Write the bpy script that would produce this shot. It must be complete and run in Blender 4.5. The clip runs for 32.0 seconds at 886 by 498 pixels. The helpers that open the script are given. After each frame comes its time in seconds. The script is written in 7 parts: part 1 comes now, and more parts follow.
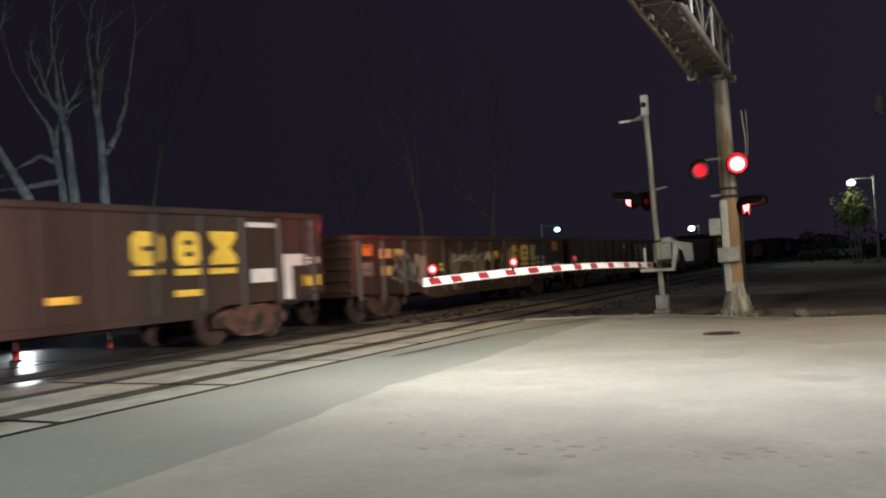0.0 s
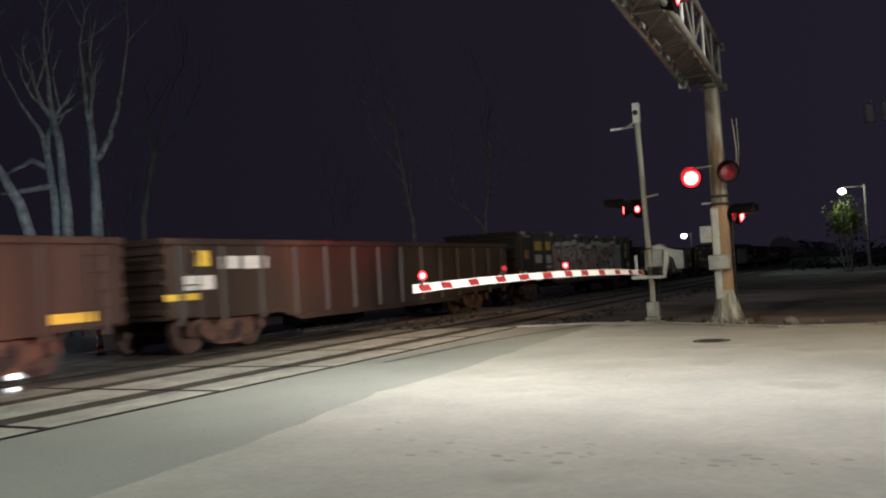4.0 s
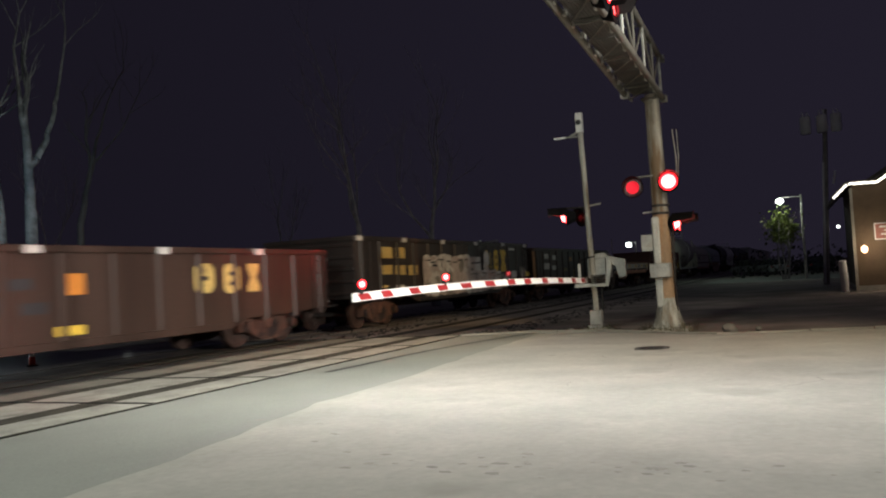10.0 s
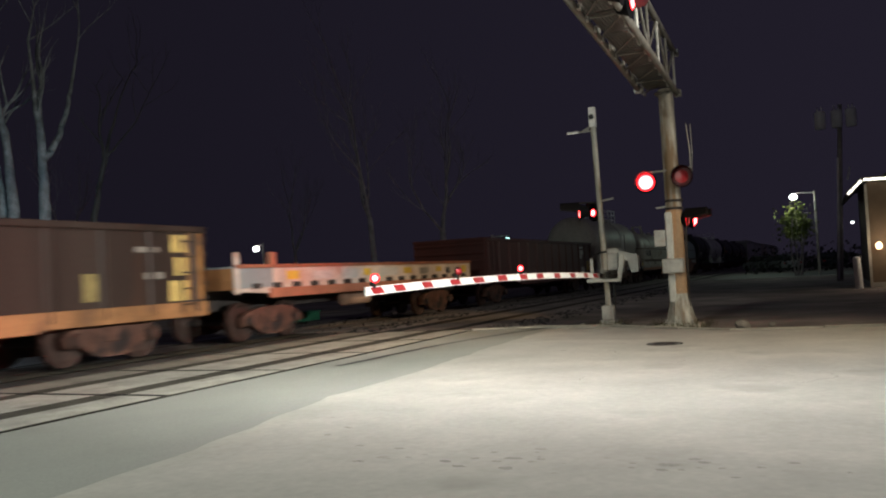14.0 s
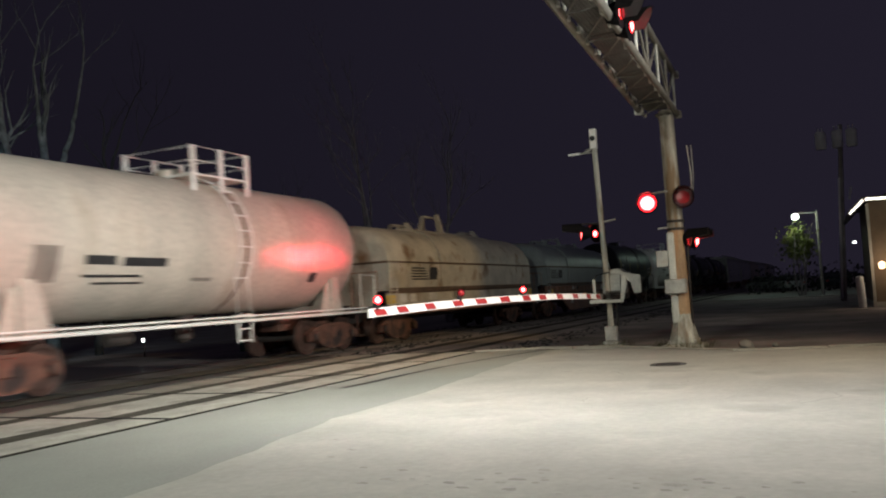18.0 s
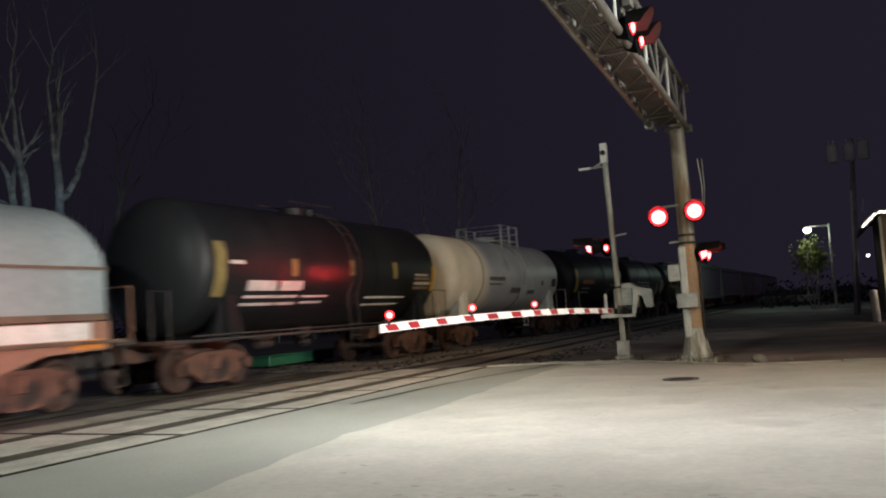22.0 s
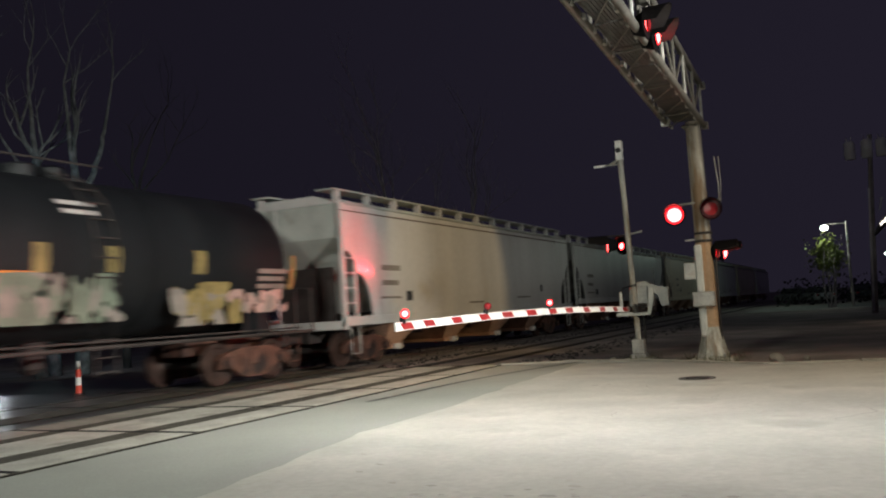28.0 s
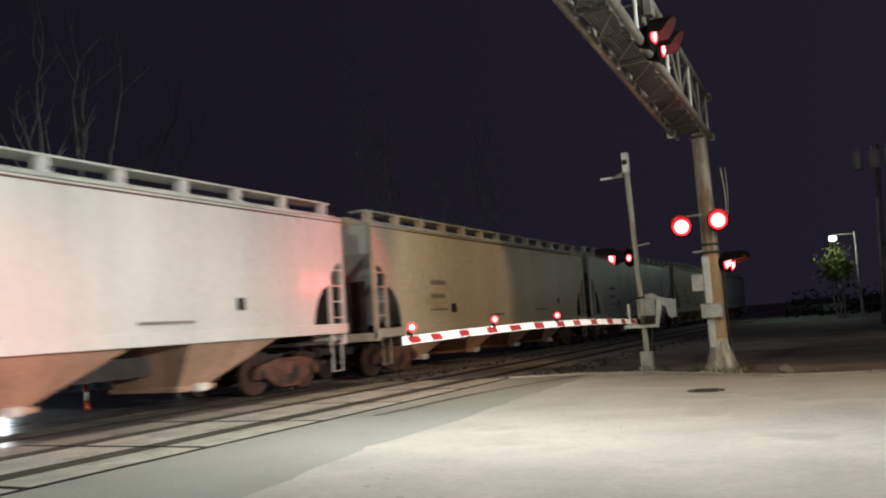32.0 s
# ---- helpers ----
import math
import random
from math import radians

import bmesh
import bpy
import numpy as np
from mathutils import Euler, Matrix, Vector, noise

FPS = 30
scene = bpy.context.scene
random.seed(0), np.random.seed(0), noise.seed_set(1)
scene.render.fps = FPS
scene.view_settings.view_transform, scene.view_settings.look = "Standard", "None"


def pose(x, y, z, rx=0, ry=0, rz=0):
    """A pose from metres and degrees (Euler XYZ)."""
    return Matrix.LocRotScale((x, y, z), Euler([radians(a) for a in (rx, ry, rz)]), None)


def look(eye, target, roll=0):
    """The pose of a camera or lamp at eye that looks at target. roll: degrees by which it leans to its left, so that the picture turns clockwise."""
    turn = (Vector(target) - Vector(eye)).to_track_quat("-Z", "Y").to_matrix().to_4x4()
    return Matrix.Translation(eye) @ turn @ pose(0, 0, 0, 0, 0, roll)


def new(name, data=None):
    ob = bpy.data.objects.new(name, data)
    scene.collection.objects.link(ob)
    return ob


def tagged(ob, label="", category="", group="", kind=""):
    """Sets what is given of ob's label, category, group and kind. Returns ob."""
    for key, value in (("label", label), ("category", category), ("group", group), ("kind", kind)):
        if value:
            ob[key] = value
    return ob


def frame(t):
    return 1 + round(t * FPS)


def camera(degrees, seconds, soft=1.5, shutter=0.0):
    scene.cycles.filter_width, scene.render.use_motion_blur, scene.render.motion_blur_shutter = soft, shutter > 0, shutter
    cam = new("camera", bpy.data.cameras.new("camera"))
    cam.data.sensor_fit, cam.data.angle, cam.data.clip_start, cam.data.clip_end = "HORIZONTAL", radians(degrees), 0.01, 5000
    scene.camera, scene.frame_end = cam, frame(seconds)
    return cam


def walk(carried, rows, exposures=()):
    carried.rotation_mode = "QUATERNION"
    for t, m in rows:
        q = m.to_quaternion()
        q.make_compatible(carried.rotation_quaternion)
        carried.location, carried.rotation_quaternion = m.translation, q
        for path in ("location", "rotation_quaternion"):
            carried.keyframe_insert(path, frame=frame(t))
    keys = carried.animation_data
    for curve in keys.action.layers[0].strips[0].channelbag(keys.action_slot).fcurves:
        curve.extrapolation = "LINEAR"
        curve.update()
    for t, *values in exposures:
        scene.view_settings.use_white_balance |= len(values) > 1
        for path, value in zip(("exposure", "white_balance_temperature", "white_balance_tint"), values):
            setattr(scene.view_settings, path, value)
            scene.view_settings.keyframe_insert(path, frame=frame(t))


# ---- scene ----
# ---- camera and its walk ----
cam = camera(56.0, 32.0, soft=2.0, shutter=0.7)
PATH = [
    (0.0, pose(-0.055, -0.088, 1.279, 91.359, 3.520, 27.624)),
    (0.5, pose(-0.058, -0.078, 1.275, 91.181, 3.537, 27.388)),
    (1.0, pose(-0.056, -0.080, 1.275, 91.063, 3.551, 27.388)),
    (1.5, pose(-0.056, -0.085, 1.269, 91.091, 3.626, 27.242)),
    (2.0, pose(-0.053, -0.089, 1.275, 91.056, 3.589, 27.213)),
    (2.5, pose(-0.039, -0.067, 1.281, 91.089, 3.465, 26.945)),
    (3.0, pose(-0.046, -0.059, 1.276, 91.357, 3.232, 26.765)),
    (3.5, pose(-0.039, -0.085, 1.276, 91.832, 3.087, 26.937)),
    (5.5, pose(0.022, -0.040, 1.264, 91.234, 4.403, 27.484)),
    (6.0, pose(-0.019, -0.083, 1.272, 91.150, 4.613, 26.409)),
    (6.5, pose(-0.042, -0.030, 1.273, 91.506, 4.241, 25.603)),
    (7.0, pose(-0.018, 0.022, 1.278, 91.830, 3.742, 25.143)),
    (7.5, pose(0.005, 0.033, 1.272, 91.629, 3.674, 25.042)),
    (8.0, pose(0.040, -0.025, 1.267, 91.628, 3.739, 24.658)),
    (8.5, pose(0.032, 0.010, 1.266, 91.783, 4.005, 24.162)),
    (9.0, pose(0.037, 0.018, 1.269, 91.792, 3.958, 23.699)),
    (9.5, pose(0.022, 0.034, 1.267, 91.968, 3.725, 23.445)),
    (10.0, pose(0.025, 0.030, 1.270, 92.162, 3.409, 23.613)),
    (10.5, pose(0.021, 0.005, 1.270, 92.286, 3.298, 23.854)),
    (11.0, pose(0.028, 0.000, 1.269, 92.293, 3.537, 24.484)),
    (11.5, pose(0.003, 0.019, 1.271, 92.051, 3.418, 25.049)),
    (12.0, pose(0.001, 0.015, 1.278, 91.932, 3.214, 25.351)),
    (12.5, pose(-0.001, 0.017, 1.262, 91.855, 3.316, 25.216)),
    (13.0, pose(0.006, 0.025, 1.263, 91.699, 3.392, 25.036)),
    (13.5, pose(-0.002, 0.024, 1.264, 91.693, 3.299, 24.790)),
    (14.0, pose(0.001, 0.029, 1.271, 91.815, 3.115, 24.354)),
    (14.5, pose(0.000, 0.030, 1.261, 92.012, 3.119, 23.881)),
    (15.0, pose(0.018, 0.024, 1.268, 92.423, 3.209, 23.561)),
    (15.5, pose(0.026, -0.009, 1.273, 93.261, 3.326, 23.618)),
    (17.5, pose(0.007, 0.004, 1.268, 93.486, 3.317, 24.316)),
    (18.0, pose(0.014, -0.002, 1.264, 93.342, 3.430, 24.540)),
    (18.5, pose(0.002, 0.012, 1.259, 93.272, 3.369, 24.751)),
    (19.0, pose(-0.001, 0.004, 1.273, 93.291, 3.253, 24.925)),
    (19.5, pose(-0.008, 0.005, 1.265, 93.515, 3.198, 25.018)),
    (20.0, pose(0.001, -0.002, 1.257, 93.767, 3.317, 25.133)),
    (20.5, pose(0.005, -0.005, 1.267, 93.901, 3.296, 25.195)),
    (21.0, pose(-0.000, -0.004, 1.275, 93.988, 3.248, 25.284)),
    (21.5, pose(0.002, -0.009, 1.268, 94.219, 3.391, 25.246)),
    (22.0, pose(0.008, -0.010, 1.265, 94.411, 3.608, 25.272)),
    (22.5, pose(0.013, -0.017, 1.268, 94.505, 3.680, 25.339)),
    (23.0, pose(0.005, -0.001, 1.265, 94.556, 3.694, 25.517)),
    (23.5, pose(0.002, 0.010, 1.275, 94.467, 3.579, 25.568)),
    (24.0, pose(0.008, 0.011, 1.278, 94.433, 3.557, 25.467)),
    (24.5, pose(-0.004, -0.088, 1.258, 94.549, 3.386, 24.867)),
    (26.5, pose(-0.013, -0.007, 1.278, 94.442, 3.250, 25.327)),
    (27.0, pose(-0.023, -0.005, 1.284, 94.241, 3.264, 26.134)),
    (27.5, pose(-0.028, -0.005, 1.283, 94.201, 3.284, 26.280)),
    (28.0, pose(-0.021, 0.003, 1.279, 94.291, 3.503, 26.200)),
    (28.5, pose(-0.017, 0.001, 1.270, 94.538, 3.780, 26.129)),
    (29.0, pose(-0.007, -0.014, 1.274, 94.844, 3.928, 26.047)),
    (29.5, pose(-0.006, -0.007, 1.281, 95.285, 3.888, 26.047)),
    (30.0, pose(-0.001, -0.023, 1.270, 95.598, 3.974, 26.060)),
    (30.5, pose(0.001, -0.018, 1.273, 95.709, 4.026, 26.305)),
    (31.0, pose(-0.010, -0.018, 1.282, 95.572, 3.925, 26.550)),
    (31.5, pose(-0.015, -0.020, 1.275, 95.400, 3.908, 26.700)),
    (32.0, pose(-0.013, 0.000, 1.285, 95.198, 3.793, 26.724)),
]
walk(cam, PATH, [(0, 0.16), (14, 0.20), (24, 0.16), (32, 0.16)])

# ---- world and lights: a clear night, lamps and added unseen lights beside the crossing ----
world = bpy.data.worlds.new("night")
scene.world = world
world.use_nodes = True
world.node_tree.nodes["Background"].inputs["Color"].default_value = (0.0096, 0.0081, 0.0142, 1)
# the sky glows a little more over the town, to the east
sky_dir = world.node_tree.nodes.new("ShaderNodeTexCoord")
sky_dot = world.node_tree.nodes.new("ShaderNodeVectorMath")
sky_dot.operation = "DOT_PRODUCT"
sky_dot.inputs[1].default_value = (0.89, 0.45, 0.0)
sky_glow = world.node_tree.nodes.new("ShaderNodeMapRange")
for socket, value in (("From Min", -0.5), ("From Max", 0.5), ("To Min", 0.76), ("To Max", 1.30)):
    sky_glow.inputs[socket].default_value = value
world.node_tree.links.new(sky_dir.outputs["Generated"], sky_dot.inputs[0])
world.node_tree.links.new(sky_dot.outputs["Value"], sky_glow.inputs["Value"])
world.node_tree.links.new(sky_glow.outputs["Result"], world.node_tree.nodes["Background"].inputs["Strength"])
scene.view_settings.exposure = 0.0


def lamp(name, kind, m, energy, colour, size=0.2, angle=150, blend=0.8):
    data = bpy.data.lights.new(name, kind)
    data.energy, data.color = energy, colour
    if kind != "AREA":
        data.shadow_soft_size = size
    if kind == "SPOT":
        data.spot_size, data.spot_blend = radians(angle), blend
    ob = new(name, data)
    ob.matrix_world = m
    return ob


# tall white lamp on the lot to the right, which lights the train and the paving
lamp("unseen_lot_light", "SPOT", look((16.0, 5.0, 4.6), (-11.3, 9.4, 1.9)), 22500, (0.99, 0.99, 0.94), 0.3, 55, 1.0)
# unseen light added further along to brighten the train beyond the signals
lamp("unseen_lot_light", "SPOT", look((7.5, 27.0, 6.5), (-11.3, 31.0, 2.6)), 1050, (1.0, 0.96, 0.86), 0.2, 62, 1.0)
# long unseen area light added over the apron to shape its bright band
apron_strip = lamp("apron_band_light", "AREA", pose(-3.2, 8.25, 4.4), 112, (1.0, 0.985, 0.955))
apron_strip.data.shape, apron_strip.data.size, apron_strip.data.size_y, apron_strip.data.spread = "RECTANGLE", 6.6, 0.15, radians(96)
# unseen fill light added behind the camera, over the near lane
lamp("rear_fill_light", "SPOT", look((-5.0, -5.0, 8.0), (-9.5, 11.0, 0.6)), 3500, (0.93, 1.0, 0.90), 0.25, 90, 1.0)
# unseen fill light added over the crossing to brighten panels and asphalt
lamp("crossing_fill_light", "SPOT", look((-4.6, 10.4, 8.6), (-7.4, 11.4, 0)), 1650, (1.0, 0.97, 0.88), 0.25, 82, 1.0)
# warm lamps further along, which light the signal posts, the kerb and the far panels
lamp("warm_lamp_light", "SPOT", look((3.5, 12.5, 7.0), (-2.6, 14.6, 0.2)), 1100, (1.0, 0.80, 0.54), 0.25, 84, 1.0)
lamp("warm_lamp_light", "SPOT", look((-5.8, 16.2, 8.4), (-8.6, 15.6, 0)), 720, (1.0, 0.66, 0.32), 0.25, 64, 1.0)
lamp("warm_lamp_light", "SPOT", look((4.5, 18.6, 6.2), (-11.3, 23.6, 2.4)), 2600, (1.0, 0.70, 0.34), 0.1, 30, 0.4)
# red beams of the signal heads that face the far side of the track: narrow cores and a wider glow
beam = lamp("far_beam_light", "AREA", look((-5.4, 17.6, 2.58), (-11.3, 17.2, 2.44)), 44, (1.0, 0.03, 0.03))
beam.data.shape, beam.data.size, beam.data.size_y, beam.data.spread = "ELLIPSE", 3.4, 0.06, radians(5.5)
lamp("far_beam_light", "SPOT", look((-5.28, 18.3, 2.62), (-11.3, 18.3, 2.66)), 540, (1.0, 0.05, 0.05), 0.1, 30, 1.0)
lamp("far_beam_light", "SPOT", look((-5.30, 18.30, 2.62), (-11.3, 16.6, 2.9)), 680, (1.0, 0.03, 0.03), 0.12, 50, 1.0)
# red lamps on the back of the lattice arm and on the gate arm
lamp("arm_beam_light", "SPOT", look((-3.4, 10.9, 4.7), (-11.3, 14.5, 2.8)), 210, (1.0, 0.03, 0.035), 0.1, 100, 1.0)
lamp("gate_tip_light", "SPOT", look((-4.5, 7.8, 1.25), (-11.3, 7.8, 1.4)), 600, (1.0, 0.03, 0.035), 0.06, 46, 1.0)
# headlamps of the car that waits beyond the track
lamp("headlamp_light", "SPOT", look((-18.3, 11.65, 0.66), (-11.2, 8.6, 0.1)), 120, (0.85, 0.92, 1.0), 0.09, 60, 0.7)
lamp("headlamp_light", "SPOT", look((-18.3, 12.95, 0.66), (-11.2, 9.4, 0.1)), 120, (0.85, 0.92, 1.0), 0.09, 60, 0.7)
# lamp on the far side that lights the bare trees
lamp("woods_lamp_light", "SPOT", look((-16.5, 13.0, 3.2), (-22.6, 18.6, 3.7)), 1650, (0.52, 0.78, 1.0), 0.25, 56, 1.0)
# lamp that stands over the green bush in the distance
lamp("bush_lamp_light", "POINT", pose(-1.5, 59.2, 5.0), 100, (0.92, 1.0, 0.86), 0.2)
# lamp by the track in the distance
lamp("track_lamp_light", "POINT", pose(-5.5, 74.0, 7.0), 230, (0.72, 1.0, 0.80), 0.2)
# porch lamp of the house
lamp("porch_lamp_light", "POINT", pose(2.35, 34.3, 1.75), 26, (1.0, 0.82, 0.62), 0.1)

# ---- materials ----
def material(name, colour, rough=0.6, metal=0.0, vary=0.25, scale=3.0, fine=40.0, bump=0.15, stain=None, stain_at=0.55, emit=0.0, spec=0.5, streak=False, grain=0.45):
    m = bpy.data.materials.new(name)
    m.use_nodes = True
    nt = m.node_tree
    n, l = nt.nodes, nt.links
    b = n["Principled BSDF"]
    b.inputs["Metallic"].default_value = metal
    b.inputs["Specular IOR Level"].default_value = spec
    if emit:
        b.inputs["Base Color"].default_value = (*colour, 1)
        b.inputs["Emission Color"].default_value = (*colour, 1)
        b.inputs["Emission Strength"].default_value = emit
        return m
    tc = n.new("ShaderNodeTexCoord")
    big = n.new("ShaderNodeTexNoise")
    big.inputs["Scale"].default_value, big.inputs["Detail"].default_value = scale, 5
    small = n.new("ShaderNodeTexNoise")
    small.inputs["Scale"].default_value, small.inputs["Detail"].default_value = fine, 4
    if streak:
        mp = n.new("ShaderNodeMapping")
        mp.inputs["Scale"].default_value = (1.0, 1.0, 0.12)
        l.new(tc.outputs["Object"], mp.inputs["Vector"])
        l.new(mp.outputs["Vector"], big.inputs["Vector"])
    else:
        l.new(tc.outputs["Object"], big.inputs["Vector"])
    l.new(tc.outputs["Object"], small.inputs["Vector"])
    dark = [c * (1 - vary) for c in colour]
    light = [min(1, c * (1 + vary)) for c in colour]
    mix = n.new("ShaderNodeMix")
    mix.data_type = "RGBA"
    mix.inputs[6].default_value, mix.inputs[7].default_value = (*dark, 1), (*light, 1)
    ramp = n.new("ShaderNodeMapRange")
    ramp.inputs["From Min"].default_value, ramp.inputs["From Max"].default_value = 0.32, 0.68
    l.new(big.outputs["Fac"], ramp.inputs["Value"])
    l.new(ramp.outputs["Result"], mix.inputs[0])
    out = mix.outputs[2]
    mixed = n.new("ShaderNodeMix")
    mixed.data_type, mixed.blend_type = "RGBA", "OVERLAY"
    mixed.inputs[0].default_value = grain
    l.new(out, mixed.inputs[6])
    bw = n.new("ShaderNodeRGBToBW")
    l.new(small.outputs["Color"], bw.inputs["Color"])
    l.new(bw.outputs["Val"], mixed.inputs[7])
    out = mixed.outputs[2]
    if stain:
        st = n.new("ShaderNodeTexNoise")
        st.inputs["Scale"].default_value, st.inputs["Detail"].default_value = scale * 0.6 + 0.3, 6
        if streak:
            l.new(mp.outputs["Vector"], st.inputs["Vector"])
        else:
            l.new(tc.outputs["Object"], st.inputs["Vector"])
        sr = n.new("ShaderNodeMapRange")
        sr.inputs["From Min"].default_value, sr.inputs["From Max"].default_value = stain_at, stain_at + 0.14
        l.new(st.outputs["Fac"], sr.inputs["Value"])
        sm = n.new("ShaderNodeMix")
        sm.data_type = "RGBA"
        sm.inputs[7].default_value = (*stain, 1)
        l.new(sr.outputs["Result"], sm.inputs[0])
        l.new(out, sm.inputs[6])
        out = sm.outputs[2]
    l.new(out, b.inputs["Base Color"])
    rr = n.new("ShaderNodeMapRange")
    rr.inputs["To Min"].default_value, rr.inputs["To Max"].default_value = max(0.05, rough - 0.12), min(1, rough + 0.12)
    l.new(big.outputs["Fac"], rr.inputs["Value"])
    l.new(rr.outputs["Result"], b.inputs["Roughness"])
    if bump:
        bp = n.new("ShaderNodeBump")
        bp.inputs["Strength"].default_value, bp.inputs["Distance"].default_value = bump, 0.02
        l.new(small.outputs["Fac"], bp.inputs["Height"])
        l.new(bp.outputs["Normal"], b.inputs["Normal"])
    return m


M = {}
M["concrete"] = material("concrete", (0.395, 0.382, 0.337), 0.85, vary=0.13, scale=0.8, fine=14, bump=0.10, stain=(0.31, 0.30, 0.26), stain_at=0.57, grain=0.22)
M["asphalt"] = material("asphalt", (0.27, 0.278, 0.245), 0.80, vary=0.10, scale=0.5, fine=40, bump=0.15, grain=0.25, stain=(0.225, 0.23, 0.20), stain_at=0.62)
# much darker and smoother than the road asphalt
M["dark_asphalt"] = material("dark_asphalt", (0.07, 0.068, 0.064), 0.36, vary=0.3, scale=2.2, fine=5, bump=0.22)
M["panel"] = material("crossing_panel", (0.33, 0.32, 0.275), 0.75, vary=0.24, scale=2.2, fine=20, bump=0.25, stain=(0.19, 0.18, 0.15), stain_at=0.60)
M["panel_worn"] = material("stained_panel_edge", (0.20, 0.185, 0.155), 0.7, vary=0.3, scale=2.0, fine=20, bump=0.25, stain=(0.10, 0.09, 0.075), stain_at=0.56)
# far darker tone than the near panels, with random blotches
M["panel_dark"] = material("dark_blotched_panel", (0.12, 0.11, 0.098), 0.36, vary=0.3, scale=1.4, fine=5, bump=0.22, stain=(0.07, 0.063, 0.055), stain_at=0.52)
M["rubber"] = material("flangeway_rubber", (0.062, 0.057, 0.046), 0.9, vary=0.3, spec=0.08)
M["soil"] = material("soil", (0.235, 0.20, 0.185), 0.95, vary=0.4, scale=0.5, fine=9, bump=0.6, stain=(0.16, 0.145, 0.12))
M["ballast"] = material("ballast", (0.06, 0.055, 0.052), 0.95, vary=0.5, scale=6, fine=18, bump=1.0)
M["rail"] = material("rail_steel", (0.035, 0.028, 0.022), 0.7, 0.1, vary=0.35, scale=4, bump=0.05)
M["rail_bright"] = material("polished_rail_steel", (0.42, 0.38, 0.34), 0.3, 0.9, vary=0.25, scale=4, bump=0.04)
M["tie"] = material("creosoted_tie", (0.03, 0.024, 0.02), 0.9, vary=0.4)
M["kerb"] = material("kerb_stone", (0.42, 0.40, 0.34), 0.85, vary=0.25, scale=2)
M["galv"] = material("galvanised_steel", (0.40, 0.39, 0.36), 0.5, 0.35, vary=0.25, scale=3, fine=20, bump=0.08, stain=(0.30, 0.24, 0.18), stain_at=0.62)
M["pole"] = material("weathered_aluminium", (0.40, 0.39, 0.34), 0.55, 0.1, vary=0.4, scale=7, fine=16, bump=0.1, stain=(0.20, 0.13, 0.07), stain_at=0.50, streak=True)
M["pole_rust"] = material("rust_streaked_pole", (0.40, 0.26, 0.15), 0.65, 0.05, vary=0.3, scale=6, fine=16, bump=0.12, stain=(0.34, 0.15, 0.055), stain_at=0.50, streak=True)
M["clamp"] = material("pale_clamp", (0.50, 0.50, 0.46), 0.5, 0.1, vary=0.15, scale=5)
M["lining"] = material("dull_hood_lining", (0.022, 0.018, 0.018), 0.6, vary=0.1)
M["lattice"] = material("dull_lattice_tube", (0.165, 0.155, 0.135), 0.55, 0.2, vary=0.25, scale=3, fine=20, bump=0.08, stain=(0.10, 0.09, 0.075), stain_at=0.58)
M["grating"] = material("dark_grating", (0.095, 0.092, 0.083), 0.7, vary=0.3)
M["white"] = material("white_sheeting", (0.82, 0.80, 0.76), 0.5, vary=0.06, scale=6, bump=0.03)
M["red"] = material("red_sheeting", (0.34, 0.018, 0.02), 0.45, vary=0.12, scale=6, bump=0.03)
M["matt_black"] = material("matt_black_paint", (0.006, 0.006, 0.007), 0.95, vary=0.2, spec=0.08)
M["hood_black"] = material("black_hood_paint", (0.008, 0.007, 0.007), 0.9, vary=0.2, spec=0.06)
M["black"] = material("black_paint", (0.012, 0.012, 0.013), 0.55, vary=0.3)
M["lens_core"] = material("lit_lens", (1.0, 0.07, 0.07), emit=17.0)
M["lens_halo"] = material("lit_lens_halo", (1.0, 0.012, 0.02), emit=3.0)
M["lens_dim"] = material("unlit_red_lens", (0.30, 0.010, 0.015), 0.3, vary=0.1)
M["lens_glimmer"] = material("glimmering_red_lens", (1.0, 0.008, 0.03), emit=0.55)
M["arm_lamp"] = material("gate_lamp_glow", (1.0, 0.32, 0.25), emit=9.0)
M["globe_white"] = material("white_lamp_glow", (0.93, 1.0, 0.95), emit=6.0)
M["globe_teal"] = material("teal_lamp_glow", (0.45, 0.95, 0.85), emit=4.0)
M["head_glow"] = material("headlamp_glow", (0.62, 0.82, 1.0), emit=7.0)
M["string_glow"] = material("light_string_glow", (1.0, 0.93, 0.82), emit=2.2)
M["porch_glow"] = material("lit_window", (1.0, 0.68, 0.42), emit=3.0)
M["field_stone"] = material("rough_stone", (0.20, 0.185, 0.16), 0.9, vary=0.25, scale=4)
M["dry_grass"] = material("dry_grass", (0.085, 0.08, 0.035), 0.9, vary=0.3, scale=3)
M["lens_dark"] = material("dark_red_lens", (0.06, 0.004, 0.005), 0.25, vary=0.1)
M["tar"] = material("faded_tar", (0.285, 0.275, 0.24), 0.85, vary=0.2, scale=3)
M["gond_brown"] = material("oxide_brown_paint", (0.046, 0.026, 0.0195), 0.5, vary=0.38, scale=0.9, fine=14, bump=0.15, stain=(0.085, 0.043, 0.029), stain_at=0.55, streak=True, spec=0.35)
M["gond_dark"] = material("dark_brown_paint", (0.033, 0.021, 0.0165), 0.5, vary=0.38, scale=0.9, fine=14, bump=0.15, stain=(0.075, 0.038, 0.025), stain_at=0.55, streak=True, spec=0.35)
